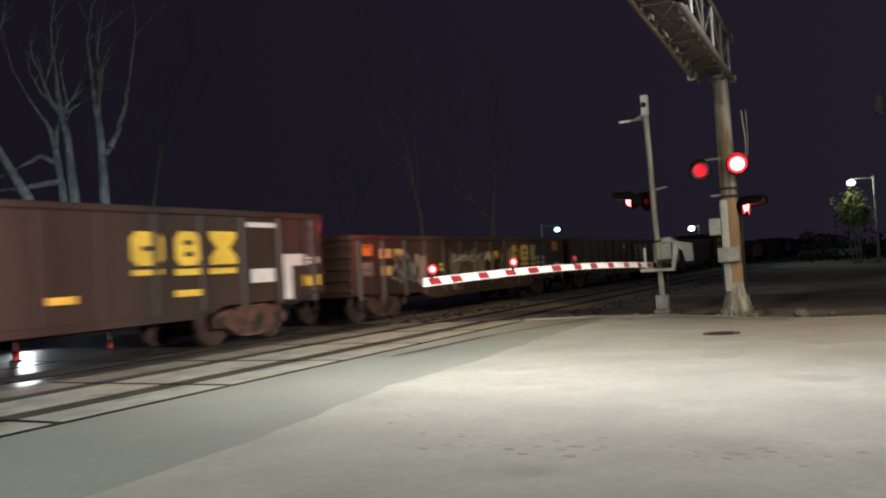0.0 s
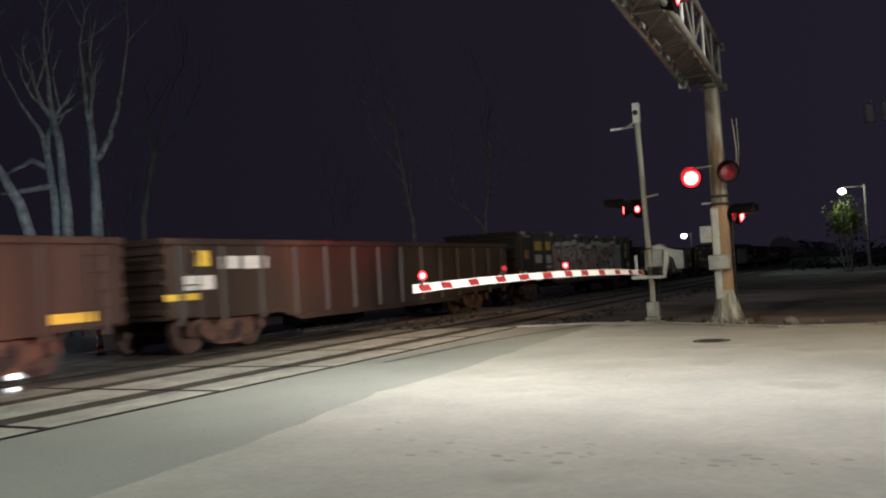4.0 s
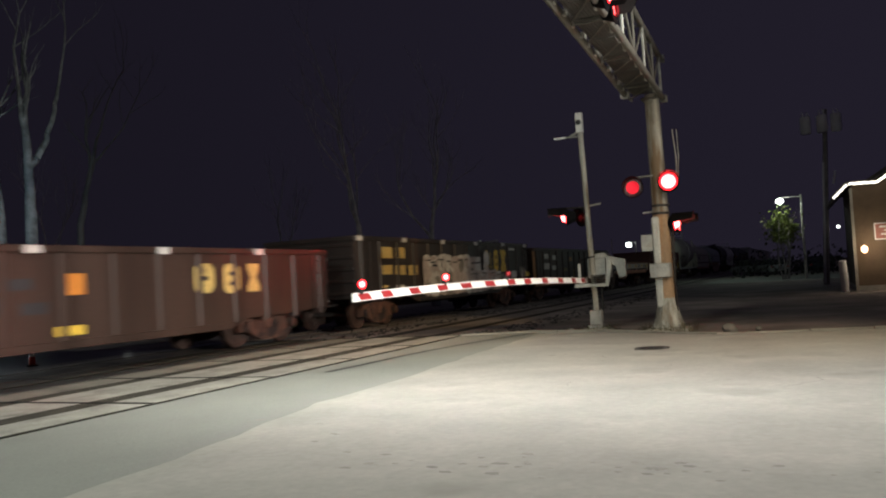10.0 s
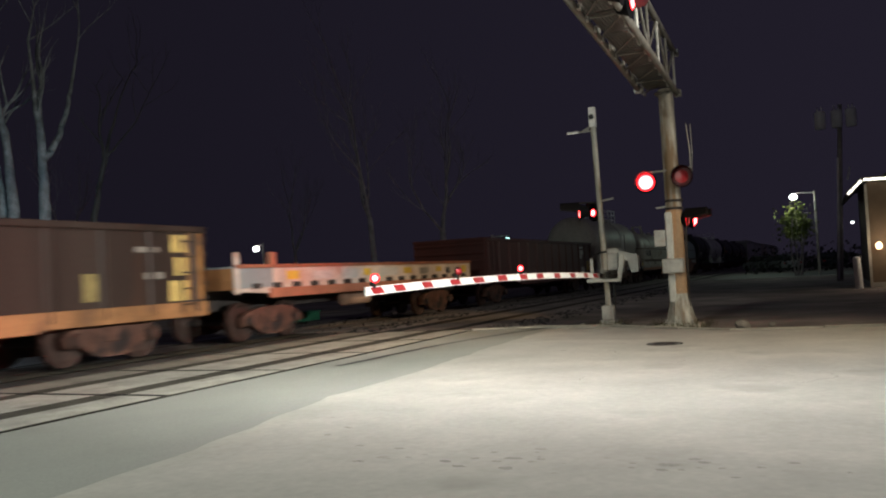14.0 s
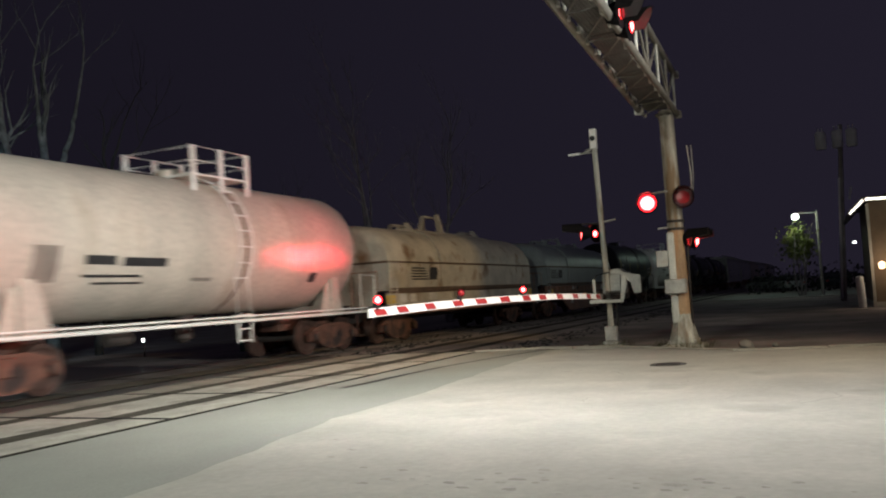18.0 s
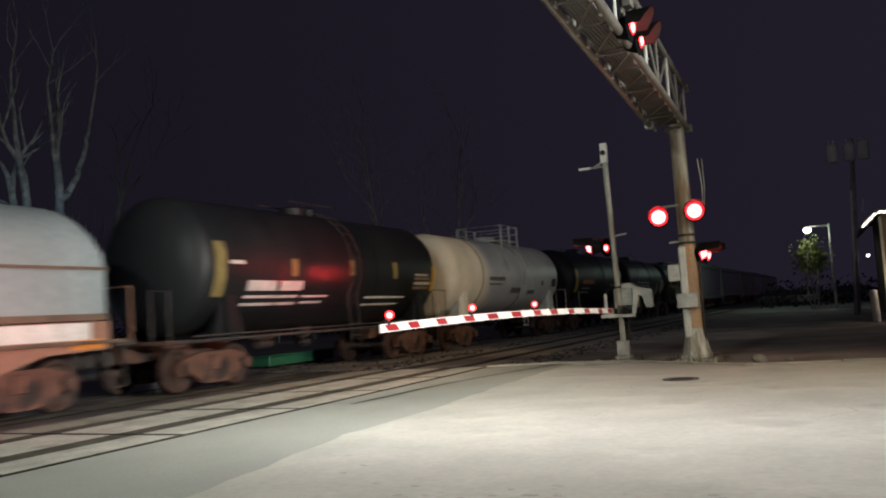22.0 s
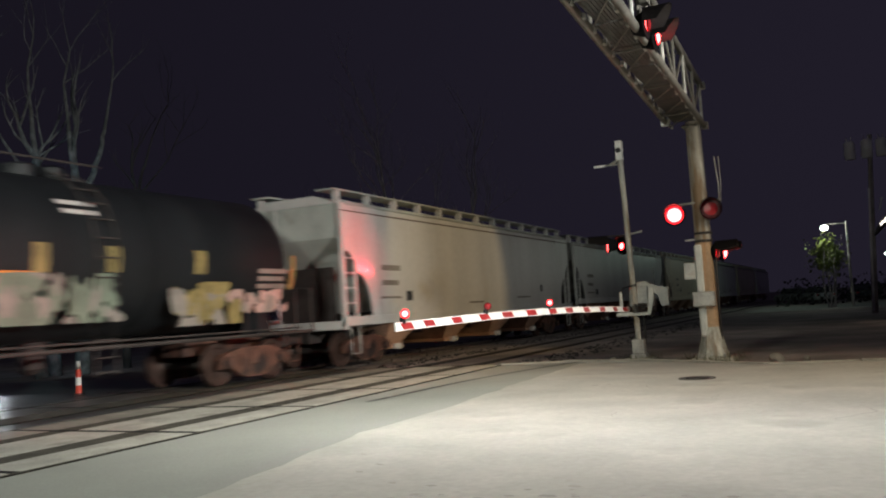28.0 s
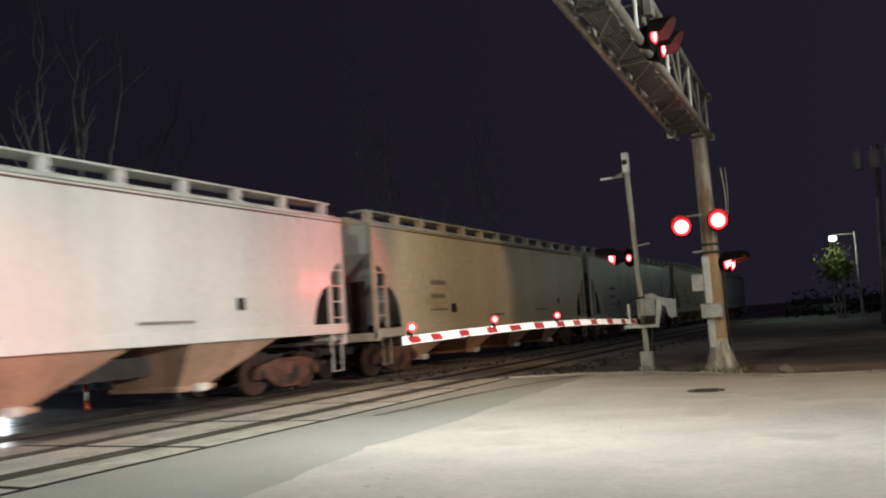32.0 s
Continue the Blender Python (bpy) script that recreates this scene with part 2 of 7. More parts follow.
M["gond_black"] = material("weathered_black_paint", (0.027, 0.021, 0.019), 0.5, vary=0.38, scale=0.9, fine=14, bump=0.15, stain=(0.085, 0.05, 0.035), stain_at=0.58, streak=True, spec=0.35)
M["gond_red"] = material("red_oxide_paint", (0.078, 0.021, 0.017), 0.55, vary=0.3, scale=0.9, fine=14, bump=0.12, stain=(0.07, 0.026, 0.021), stain_at=0.56, streak=True)
M["inside"] = material("rusty_inside", (0.10, 0.05, 0.03), 0.8, vary=0.4, scale=2)
M["truck"] = material("rusty_truck_iron", (0.105, 0.048, 0.032), 0.75, vary=0.4, scale=3, fine=12, bump=0.25, stain=(0.022, 0.015, 0.013), stain_at=0.47)
M["wheel"] = material("wheel_steel", (0.062, 0.036, 0.028), 0.6, 0.2, vary=0.35, scale=4)
M["under"] = material("dark_underframe", (0.035, 0.028, 0.025), 0.8, vary=0.4)
M["Y"] = material("yellow_paint", (0.60, 0.40, 0.05), 0.5, vary=0.18, scale=3, fine=18, bump=0.05, stain=(0.30, 0.19, 0.05), stain_at=0.66)
M["Z"] = material("faded_yellow_paint", (0.55, 0.40, 0.13), 0.6, vary=0.2, scale=3, fine=18, bump=0.05, stain=(0.20, 0.13, 0.06), stain_at=0.62)
M["W"] = material("white_paint", (0.52, 0.50, 0.47), 0.6, vary=0.15, scale=3, fine=18, bump=0.05, stain=(0.30, 0.27, 0.24), stain_at=0.64)
M["G"] = material("faded_grey_paint", (0.20, 0.18, 0.155), 0.6, vary=0.2, scale=3)
M["O"] = material("orange_paint", (0.62, 0.22, 0.035), 0.5, vary=0.2, scale=3)
M["K"] = material("black_stencil_paint", (0.02, 0.02, 0.022), 0.6, vary=0.3)
M["P"] = material("pink_spray_paint", (0.38, 0.255, 0.22), 0.6, vary=0.25, scale=2)
M["R"] = material("rosy_spray_paint", (0.36, 0.20, 0.175), 0.6, vary=0.25, scale=2)
M["S"] = material("pale_pink_grey_spray_paint", (0.40, 0.335, 0.30), 0.6, vary=0.25, scale=2)
M["D"] = material("dull_mustard_paint", (0.20, 0.155, 0.055), 0.65, vary=0.25, scale=4, fine=18, stain=(0.12, 0.09, 0.04), stain_at=0.58)
M["B"] = material("pale_blue_spray_paint", (0.50, 0.56, 0.56), 0.6, vary=0.15, scale=2)
M["salmon"] = material("salmon_sill_paint", (0.36, 0.145, 0.085), 0.65, vary=0.25, scale=1.6, fine=12, stain=(0.28, 0.11, 0.06), stain_at=0.58)
M["U"] = material("worn_orange_paint", (0.27, 0.125, 0.035), 0.6, vary=0.3, scale=3, fine=16, stain=(0.12, 0.06, 0.03), stain_at=0.56)
M["T"] = material("green_spray_paint", (0.12, 0.15, 0.11), 0.6, vary=0.3, scale=2)
M["orange_steel"] = material("orange_sill_paint", (0.24, 0.115, 0.045), 0.6, vary=0.35, scale=1.6, fine=14, stain=(0.12, 0.06, 0.035), stain_at=0.55)
M["tank_white"] = material("dirty_white_tank_paint", (0.70, 0.70, 0.67), 0.42, vary=0.14, scale=0.8, fine=7, bump=0.03, grain=0.2, stain=(0.56, 0.52, 0.45), stain_at=0.60)
M["tank_black"] = material("black_tank_paint", (0.0115, 0.0132, 0.0148), 0.46, vary=0.3, scale=0.8, fine=12, bump=0.04, stain=(0.016, 0.016, 0.016), stain_at=0.6, streak=True, spec=0.3)
M["tank_cream"] = material("dirty_cream_tank_paint", (0.46, 0.42, 0.36), 0.5, vary=0.16, scale=0.8, fine=10, bump=0.03, stain=(0.34, 0.28, 0.21), stain_at=0.58, streak=True)
M["coil_cream"] = material("cream_hood_paint", (0.425, 0.39, 0.325), 0.5, vary=0.2, scale=1.6, fine=10, bump=0.04, grain=0.3, stain=(0.20, 0.125, 0.07), stain_at=0.545)
M["coil_grey"] = material("grey_hood_paint", (0.225, 0.262, 0.268), 0.45, vary=0.15, scale=0.8, fine=10, bump=0.04, stain=(0.20, 0.17, 0.13), stain_at=0.60, streak=True)
M["coil_rust"] = material("rusty_sill_paint", (0.24, 0.12, 0.08), 0.6, vary=0.3, scale=1.2, fine=12, stain=(0.13, 0.065, 0.045), stain_at=0.56, streak=True)
M["rust_run"] = material("thin_rust_run", (0.20, 0.12, 0.065), 0.7, vary=0.3, scale=3)
M["seam"] = material("rust_seam", (0.10, 0.062, 0.04), 0.7, vary=0.35, scale=3)
M["hopper"] = material("pale_grey_hopper_paint", (0.54, 0.54, 0.512), 0.46, vary=0.14, scale=0.55, fine=7, bump=0.03, grain=0.2, stain=(0.43, 0.40, 0.34), stain_at=0.60, streak=True)
M["hopper_tan"] = material("tan_hopper_paint", (0.50, 0.44, 0.33), 0.48, vary=0.12, scale=0.5, fine=9, bump=0.03, stain=(0.38, 0.33, 0.25), stain_at=0.60, streak=True)
M["chute"] = material("rusty_chute_paint", (0.42, 0.265, 0.185), 0.6, vary=0.25, scale=1.2, fine=10, stain=(0.22, 0.12, 0.08), stain_at=0.58, streak=True)
M["bark"] = material("grey_bark", (0.085, 0.092, 0.090), 0.95, vary=0.45, scale=4, fine=14, bump=0.8, spec=0.1)
M["scrub"] = material("dark_scrub", (0.018, 0.017, 0.016), 0.95, vary=0.3)
M["twig"] = material("dark_bark", (0.26, 0.24, 0.25), 0.9, vary=0.3)
M["leaf"] = material("bush_leaf", (0.11, 0.14, 0.025), 0.6, vary=0.4)
M["green"] = material("green_paint", (0.03, 0.15, 0.085), 0.5, vary=0.2)
M["siding"] = material("tan_siding", (0.17, 0.12, 0.075), 0.8, vary=0.1)
M["sign_pink"] = material("faded_pink_sign", (0.42, 0.17, 0.13), 0.6, vary=0.3, scale=4)
M["pole_wood"] = material("weathered_pole_wood", (0.30, 0.27, 0.25), 0.9, vary=0.3, scale=3)
M["transformer_grey"] = material("dull_transformer_paint", (0.72, 0.70, 0.72), 0.7, vary=0.1, scale=3)
M["roofing"] = material("dark_shingle", (0.04, 0.035, 0.032), 0.9, vary=0.3)
M["glass"] = material("dark_glass", (0.02, 0.022, 0.025), 0.08, vary=0.1, bump=0)
M["car_paint"] = material("dark_car_paint", (0.04, 0.045, 0.055), 0.25, 0.3, vary=0.1, bump=0)
M["car_silver"] = material("silver_car_paint", (0.34, 0.35, 0.36), 0.3, 0.5, vary=0.08, bump=0)
M["tyre"] = material("tyre_rubber", (0.02, 0.02, 0.02), 0.85, vary=0.2)
M["cone_red"] = material("orange_red_plastic", (0.62, 0.06, 0.03), 0.5, vary=0.12)


# ---- mesh helpers ----
def box(bm, x0, x1, y0, y1, z0, z1, bevel=0.0):
    v = [bm.verts.new((x, y, z)) for x in (x0, x1) for y in (y0, y1) for z in (z0, z1)]
    fs = [bm.faces.new([v[i] for i in f]) for f in ((0, 1, 3, 2), (4, 6, 7, 5), (0, 4, 5, 1), (2, 3, 7, 6), (0, 2, 6, 4), (1, 5, 7, 3))]
    if bevel:
        es = list({e for f in fs for e in f.edges})
        bmesh.ops.bevel(bm, geom=es, offset=bevel, segments=1, affect="EDGES", profile=0.5)
    return v


def tube(bm, a, b, r, n=10, r2=None, caps=True):
    a, b = Vector(a), Vector(b)
    r2 = r if r2 is None else r2
    q = (b - a).to_track_quat("Z", "Y")
    rings = []
    for p, rad in ((a, r), (b, r2)):
        rings.append([bm.verts.new(p + q @ Vector((rad * math.cos(2 * math.pi * i / n), rad * math.sin(2 * math.pi * i / n), 0))) for i in range(n)])
    for i in range(n):
        bm.faces.new((rings[0][i], rings[0][(i + 1) % n], rings[1][(i + 1) % n], rings[1][i]))
    if caps:
        bm.faces.new(rings[0][::-1])
        bm.faces.new(rings[1])


def path_tube(bm, pts, r, n=6):
    """One bent pipe through the points."""
    p = [Vector(q) for q in pts]
    closed = (p[0] - p[-1]).length < 1e-6
    rings = []
    for i, q in enumerate(p):
        a = p[i - 1] if i else (p[-2] if closed else q)
        b = p[i + 1] if i + 1 < len(p) else (p[1] if closed else q)
        d = ((q - a).normalized() + (b - q).normalized()).normalized()
        u = d.cross((0.31, 0.17, 0.93) if abs(d.z) < 0.9 else (1, 0.1, 0)).normalized()
        w = d.cross(u)
        rings.append([bm.verts.new(q + u * r * math.cos(math.tau * k / n) + w * r * math.sin(math.tau * k / n)) for k in range(n)])
    for s, t in zip(rings, rings[1:]):
        turn = min(range(n), key=lambda k: (s[0].co - t[k].co).length)
        for k in range(n):
            bm.faces.new((s[k], s[(k + 1) % n], t[(k + 1 + turn) % n], t[(k + turn) % n]))
    bm.faces.new(rings[0][::-1])
    bm.faces.new(rings[-1])


def prism(bm, poly, a, b, axis="y"):
    """A polygon of (u, v) drawn out along an axis: y takes (x, z), x takes (y, z), z takes (x, y)."""
    def at(u, v, w):
        return {"y": (u, w, v), "x": (w, u, v), "z": (u, v, w)}[axis]
    lo = [bm.verts.new(at(u, v, a)) for u, v in poly]
    hi = [bm.verts.new(at(u, v, b)) for u, v in poly]
    n = len(poly)
    for i in range(n):
        bm.faces.new((lo[i], lo[(i + 1) % n], hi[(i + 1) % n], hi[i]))
    bm.faces.new(lo[::-1])
    bm.faces.new(hi)


def lathe(bm, profile, n=28, axis="y", centre=(0, 0, 0)):
    """A surface of revolution: profile of (along, radius)."""
    rings = []
    for w, r in profile:
        ring = []
        for i in range(n):
            c, s = r * math.cos(2 * math.pi * i / n), r * math.sin(2 * math.pi * i / n)
            p = {"y": (c, w, s), "x": (w, c, s), "z": (c, s, w)}[axis]
            ring.append(bm.verts.new(Vector(p) + Vector(centre)))
        rings.append(ring)
    for a, b in zip(rings, rings[1:]):
        for i in range(n):
            bm.faces.new((a[i], a[(i + 1) % n], b[(i + 1) % n], b[i]))
    bm.faces.new(rings[0][::-1])
    bm.faces.new(rings[-1])


def mesh_of(name, bm, mat):
    bmesh.ops.recalc_face_normals(bm, faces=bm.faces)
    me = bpy.data.meshes.new(name)
    bm.to_mesh(me)
    bm.free()
    me.shade_smooth()
    me.set_sharp_from_angle(angle=radians(32))
    me.materials.append(M[mat])
    return me


def part(name, bm, mat, parent, label="", at=None):
    me = bm if isinstance(bm, bpy.types.Mesh) else mesh_of(name, bm, mat)
    ob = new(name, me)
    if parent is not None:
        ob.parent = parent
    if at is not None:
        ob.location = at
    if label:
        ob["label"] = label
    return ob


def thing(name, label, category, group="", kind="", at=(0, 0, 0)):
    ob = new(name)
    ob.location = at
    ob.empty_display_size = 0.3
    return tagged(ob, label, category, group, kind)


def solid(name, bm, mat, label="", category="", group="", kind="", at=(0, 0, 0)):
    ob = new(name, mesh_of(name, bm, mat))
    ob.location = at
    return tagged(ob, label, category, group, kind)


def quick(fn, *a, **k):
    bm = bmesh.new()
    fn(bm, *a, **k)
    return bm

# ---- ground, road, crossing ----
TRACK, NEAR = -12.85, -8.91      # centre lines of the train's track and of the empty one
bm = bmesh.new()
bmesh.ops.create_grid(bm, x_segments=40, y_segments=40, size=1500)
for v in bm.verts:
    v.co.z = -0.06
solid("ground", bm, "soil", "dark bare soil and thin grass", "ground", kind="structure")

bm = bmesh.new()
prism(bm, [(-7.18, -14), (-4.3, -14), (-4.46, 3.4), (-4.55, 5.1), (-4.78, 6.6), (-4.98, 8.0), (-4.95, 10.1), (-5.15, 12.8), (-5.24, 15.0), (-5.3, 17.6), (-6.4, 18.3), (-7.18, 17.6)], -0.05, 0.0, "z")
solid("road", bm, "asphalt", "worn grey asphalt road beside the crossing", "road", kind="structure")


def ragged(x, y):
    return x + 0.07 * noise.noise((0, y * 1.7, 3.1)) + 0.03 * noise.noise((0, y * 6, 9.1))


edge = []
for i in range(105):
    y = -14 + i * 0.3
    base = np.interp(y, (-14, 3.4, 5.1, 6.6, 8.0, 10.1, 12.8, 15.0, 17.2), (-4.3, -4.46, -4.55, -4.78, -4.98, -4.95, -5.15, -5.24, -5.3))
    edge.append((ragged(float(base), y) - 0.02, y))
far = [(-4.1, 17.25), (-3.3, 16.8), (-2.5, 16.3), (-1.5, 15.75), (0.0, 15.9), (3.0, 16.2), (9.0, 17.0), (16.0, 18.0)]
bm = bmesh.new()
prism(bm, edge + far + [(16, -14)], -0.05, 0.008, "z")
solid("pavement", bm, "concrete", "pale worn concrete apron with stains and patches", "concrete apron", kind="structure")

bm = bmesh.new()
prism(bm, [(-11.45, -14), (-10.62, -14), (-10.62, 17.4), (-11.45, 17.8)], -0.05, -0.006, "z")
solid("road_between_tracks", bm, "dark_asphalt", "dark asphalt strip between the tracks", "road", kind="structure")
bm = bmesh.new()
prism(bm, [(-40, -9), (-14.3, -9), (-14.3, 16.0), (-20, 16.6), (-40, 16.8)], -0.05, -0.012, "z")
solid("road_beyond_track", bm, "dark_asphalt", "dark asphalt road beyond the track", "road", kind="structure")

# pale kerb line along the far edge of the paving
kerb = thing("kerb", "weathered pale concrete kerb along the paving", "kerb", kind="structure")
pts = [(-7.3, 17.55), (-5.9, 17.9), (-4.1, 17.42), (-3.3, 16.97), (-2.5, 16.47), (-1.5, 15.92), (0.0, 16.07), (3.0, 16.37), (9.0, 17.17)]
for (xa, ya), (xb, yb) in zip(pts, pts[1:]):
    n = max(1, round(math.hypot(xb - xa, yb - ya) / 1.2))
    for i in range(n):
        a, b = Vector((xa, ya, 0)).lerp((xb, yb, 0), (i + 0.012) / n), Vector((xa, ya, 0)).lerp((xb, yb, 0), (i + 0.988) / n)
        s = (b - a).normalized().cross((0, 0, 1)) * 0.08
        bm = bmesh.new()
        prism(bm, [(a + s)[:2], (b + s)[:2], (b - s)[:2], (a - s)[:2]], -0.05, 0.035 + 0.012 * math.sin(i * 2.1 + xa), "z")
        part("kerb_stone", bm, "kerb", kerb)

# manhole cover in the apron
cover = thing("manhole_cover", "dark round iron cover set in the concrete", "manhole cover", at=(-2.3, 13.4, 0.006))
part("rim", quick(lathe, [(0.0, 0.28), (0.010, 0.28), (0.010, 0.245), (0.004, 0.245)], 32, "z"), "under", cover)
bm = bmesh.new()
lathe(bm, [(0.0, 0.24), (0.007, 0.24)], 32, "z")
plate = part("plate", bm, "black", cover)
for i in range(-3, 4):
    part("ridge", quick(box, -0.17, 0.17, i * 0.055 - 0.01, i * 0.055 + 0.01, 0.007, 0.011), "under", plate)

# cracks and the open joint in the asphalt
def strip(bm, pts, w, z):
    for (xa, ya), (xb, yb) in zip(pts, pts[1:]):
        a, b = Vector((xa, ya, z)), Vector((xb, yb, z))
        s = (b - a).normalized().cross((0, 0, 1)) * w / 2
        bm.faces.new([bm.verts.new(p) for p in (a - s, b - s, b + s, a + s)])


bm = bmesh.new()
strip(bm, [(-6.66, 10.75), (-6.58, 11.6), (-6.54, 12.6), (-6.42, 13.9), (-6.18, 15.2), (-5.9, 16.4), (-5.5, 17.6)], 0.12, 0.006)
solid("road_joint", bm, "black", "open black joint in the asphalt", "joint", kind="structure")
rng = random.Random(4)
bm = bmesh.new()
for x, y, length, turn in ((-0.28, 9.0, 0.9, 1.35), (-2.7, 12.0, 0.6, 2.3), (-1.7, 10.8, 0.5, 1.4), (-3.6, 11.2, 0.5, 0.6), (-2.5, 9.1, 0.4, 1.5)):
    p, q = [], Vector((x, y, 0))
    for k in range(9):
        p.append((q.x, q.y))
        a = turn + rng.uniform(-0.7, 0.7)
        q += Vector((math.cos(a), math.sin(a), 0)) * length / 8
    strip(bm, p, 0.013, 0.0125)
solid("crack", bm, "tar", "thin dark cracks in the concrete", "cracks", kind="structure")
bm = bmesh.new()
blots = [(-4.98, 6.82, 0.05), (-5.02, 6.70, 0.03)]
for cx, cy, sx, sy, k, big in ((-1.4, 5.35, 0.75, 0.13, 26, 0.030), (-2.7, 5.2, 0.3, 0.08, 9, 0.028), (-0.5, 5.4, 0.4, 0.12, 9, 0.03), (-3.9, 6.3, 0.3, 0.2, 6, 0.022), (-1.0, 7.2, 1.6, 0.9, 8, 0.014), (-2.4, 12.6, 1.2, 0.8, 9, 0.03)):
    for _ in range(k):
        blots.append((rng.gauss(cx, sx), rng.gauss(cy, sy), big * rng.uniform(0.4, 1.3)))
for x, y, r in blots:
    vs = []
    for i in range(12):
        rr = r * (0.6 + 0.6 * rng.random())
        vs.append(bm.verts.new((x + 1.6 * rr * math.cos(i * math.pi / 6), y + rr * math.sin(i * math.pi / 6), 0.0125)))
    bm.faces.new(vs)
solid("stain", bm, "tar", "small dark tar stains on the paving", "stains", kind="structure")


# rails, ties and ballast
def rail_profile(x):
    return [(x - 0.065, -0.17), (x + 0.065, -0.17), (x + 0.012, -0.14), (x + 0.012, -0.035), (x + 0.036, -0.028), (x + 0.036, 0.0), (x + 0.028, 0.004),
            (x - 0.028, 0.004), (x - 0.036, 0.0), (x - 0.036, -0.028), (x - 0.012, -0.035), (x - 0.012, -0.14)]


for cx, nm in ((TRACK, "train track"), (NEAR, "empty track")):
    track = thing("track", "steel rails of the " + nm + " on dark ties", "track", kind="structure")
    for sx in (-0.755, 0.755):
        bm = bmesh.new()
        prism(bm, rail_profile(cx + sx), -340, 460, "y")
        part("rail", bm, "rail_bright" if cx == TRACK else "rail", track, "worn steel rail" if cx == TRACK else "dull rusty rail")
    bm = bmesh.new()
    prism(bm, [(cx - 2.1, -0.30), (cx + 2.1, -0.30), (cx + 1.55, -0.12), (cx - 1.55, -0.12)], 17.6, 460, "y")
    prism(bm, [(cx - 2.1, -0.30), (cx + 2.1, -0.30), (cx + 1.55, -0.12), (cx - 1.55, -0.12)], -340, -14, "y")
    part("ballast", bm, "ballast", track)
    tie = mesh_of("tie", quick(box, -1.3, 1.3, -0.11, 0.11, -0.2, -0.085, 0.012), "tie")
    for i in range(110):
        part("tie", tie, "tie", track, at=(cx + 0.02 * math.sin(i * 2.7), 17.9 + i * 0.53, 0))
    bm = bmesh.new()
    for i in range(400):
        if i < 110:
            continue
        box(bm, cx - 1.3, cx + 1.3, 17.8 + i * 0.53, 18.02 + i * 0.53, -0.2, -0.085)
    far_ties = part("far_ties", bm, "tie", track)
    far_ties["kind"] = "stuff"

# loose stones on the ballast shoulder
bm = bmesh.new()
for i in range(2600):
    y = 17.5 + 30 * rng.random() ** 1.6
    x = rng.uniform(-15.0, -6.2)
    r = rng.uniform(0.015, 0.045)
    base = -0.10 if abs(x - NEAR) < 1.5 or abs(x - TRACK) < 1.5 else -0.06
    p = [(x + r * rng.uniform(.6, 1.3) * sx, y + r * rng.uniform(.6, 1.3) * sy, base + r * rng.uniform(.3, 1.1) * (1 + sz) / 2) for sx in (-1, 1) for sy in (-1, 1) for sz in (-1, 1)]
    v = [bm.verts.new(c) for c in p]
    for f in ((0, 1, 3, 2), (4, 6, 7, 5), (0, 4, 5, 1), (2, 3, 7, 6), (1, 5, 7, 3)):
        bm.faces.new([v[k] for k in f])
solid("gravel", bm, "ballast", "loose grey ballast stones", "gravel", kind="stuff")


# concrete crossing panels, 2.44 m long, with dark flangeways beside the rails
def crossing(cx, spans, y_from, y_to, label, mats):
    road = thing("crossing", label, "crossing", kind="structure")
    for (xa, xb, z), mat in zip(spans, mats):
        n = round((y_to - y_from) / 2.44)
        me = None
        bm = bmesh.new()
        box(bm, xa, xb, 0.05, 2.39, -0.2, 0.008, 0.003)
        me = mesh_of("panel", bm, mat)
        for i in range(n):
            part("panel", me, mat, road, at=(0, y_from + i * 2.44, z + 0.0015 * math.sin(i * 1.9 + xa)))
    bm = bmesh.new()
    box(bm, min(s[0] for s in spans) - 0.05, max(s[1] for s in spans) + 0.05, y_from, y_to, -0.26, 0.0055)
    part("bed", bm, "rubber", road, "grey-brown rubber bed between the panels")
    joint = mesh_of("joint", quick(box, min(s[0] for s in spans), max(s[1] for s in spans), -0.05, 0.05, -0.05, 0.0085), "matt_black")
    for i in range(round((y_to - y_from) / 2.44) + 1):
        part("joint", joint, "matt_black", road, at=(0, y_from + i * 2.44, 0))
    part("joint", quick(box, max(s[1] for s in spans) + 0.004, max(s[1] for s in spans) + 0.05, y_from, y_to, -0.05, 0.004), "matt_black", road)
    return road


Y0 = 5.38 - 2.44 * 7
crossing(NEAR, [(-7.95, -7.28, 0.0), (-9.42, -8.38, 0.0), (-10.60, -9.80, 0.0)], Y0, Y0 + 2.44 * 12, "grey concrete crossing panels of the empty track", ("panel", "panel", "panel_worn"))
crossing(TRACK, [(-11.99, -11.48, -0.006), (-13.44, -12.26, 0.0), (-14.28, -13.67, 0.0)], Y0, Y0 + 2.44 * 12, "dark blotched concrete crossing panels under the train", ("panel_dark",) * 3)

# stones at the edge of the paving
for i, (x, y, r) in enumerate(((-1.42, 16.95, 0.15), (-4.85, 18.0, 0.09), (-0.9, 17.2, 0.07), (-5.3, 18.25, 0.06))):
    bm = bmesh.new()
    bmesh.ops.create_icosphere(bm, subdivisions=2, radius=r)
    for v in bm.verts:
        v.co *= 1 + 0.35 * noise.noise(v.co * 7 + Vector((i * 5.0, 0, 0)))
        v.co.z = v.co.z * 0.75
    solid("stone", bm, "field_stone", "rough grey-brown stone lying behind the kerb", "stone", "loose stones", at=(x, y, r * 0.45 - 0.05))

# ---- crossing signals ----
FLASHERS = []     # (lens object, phase)


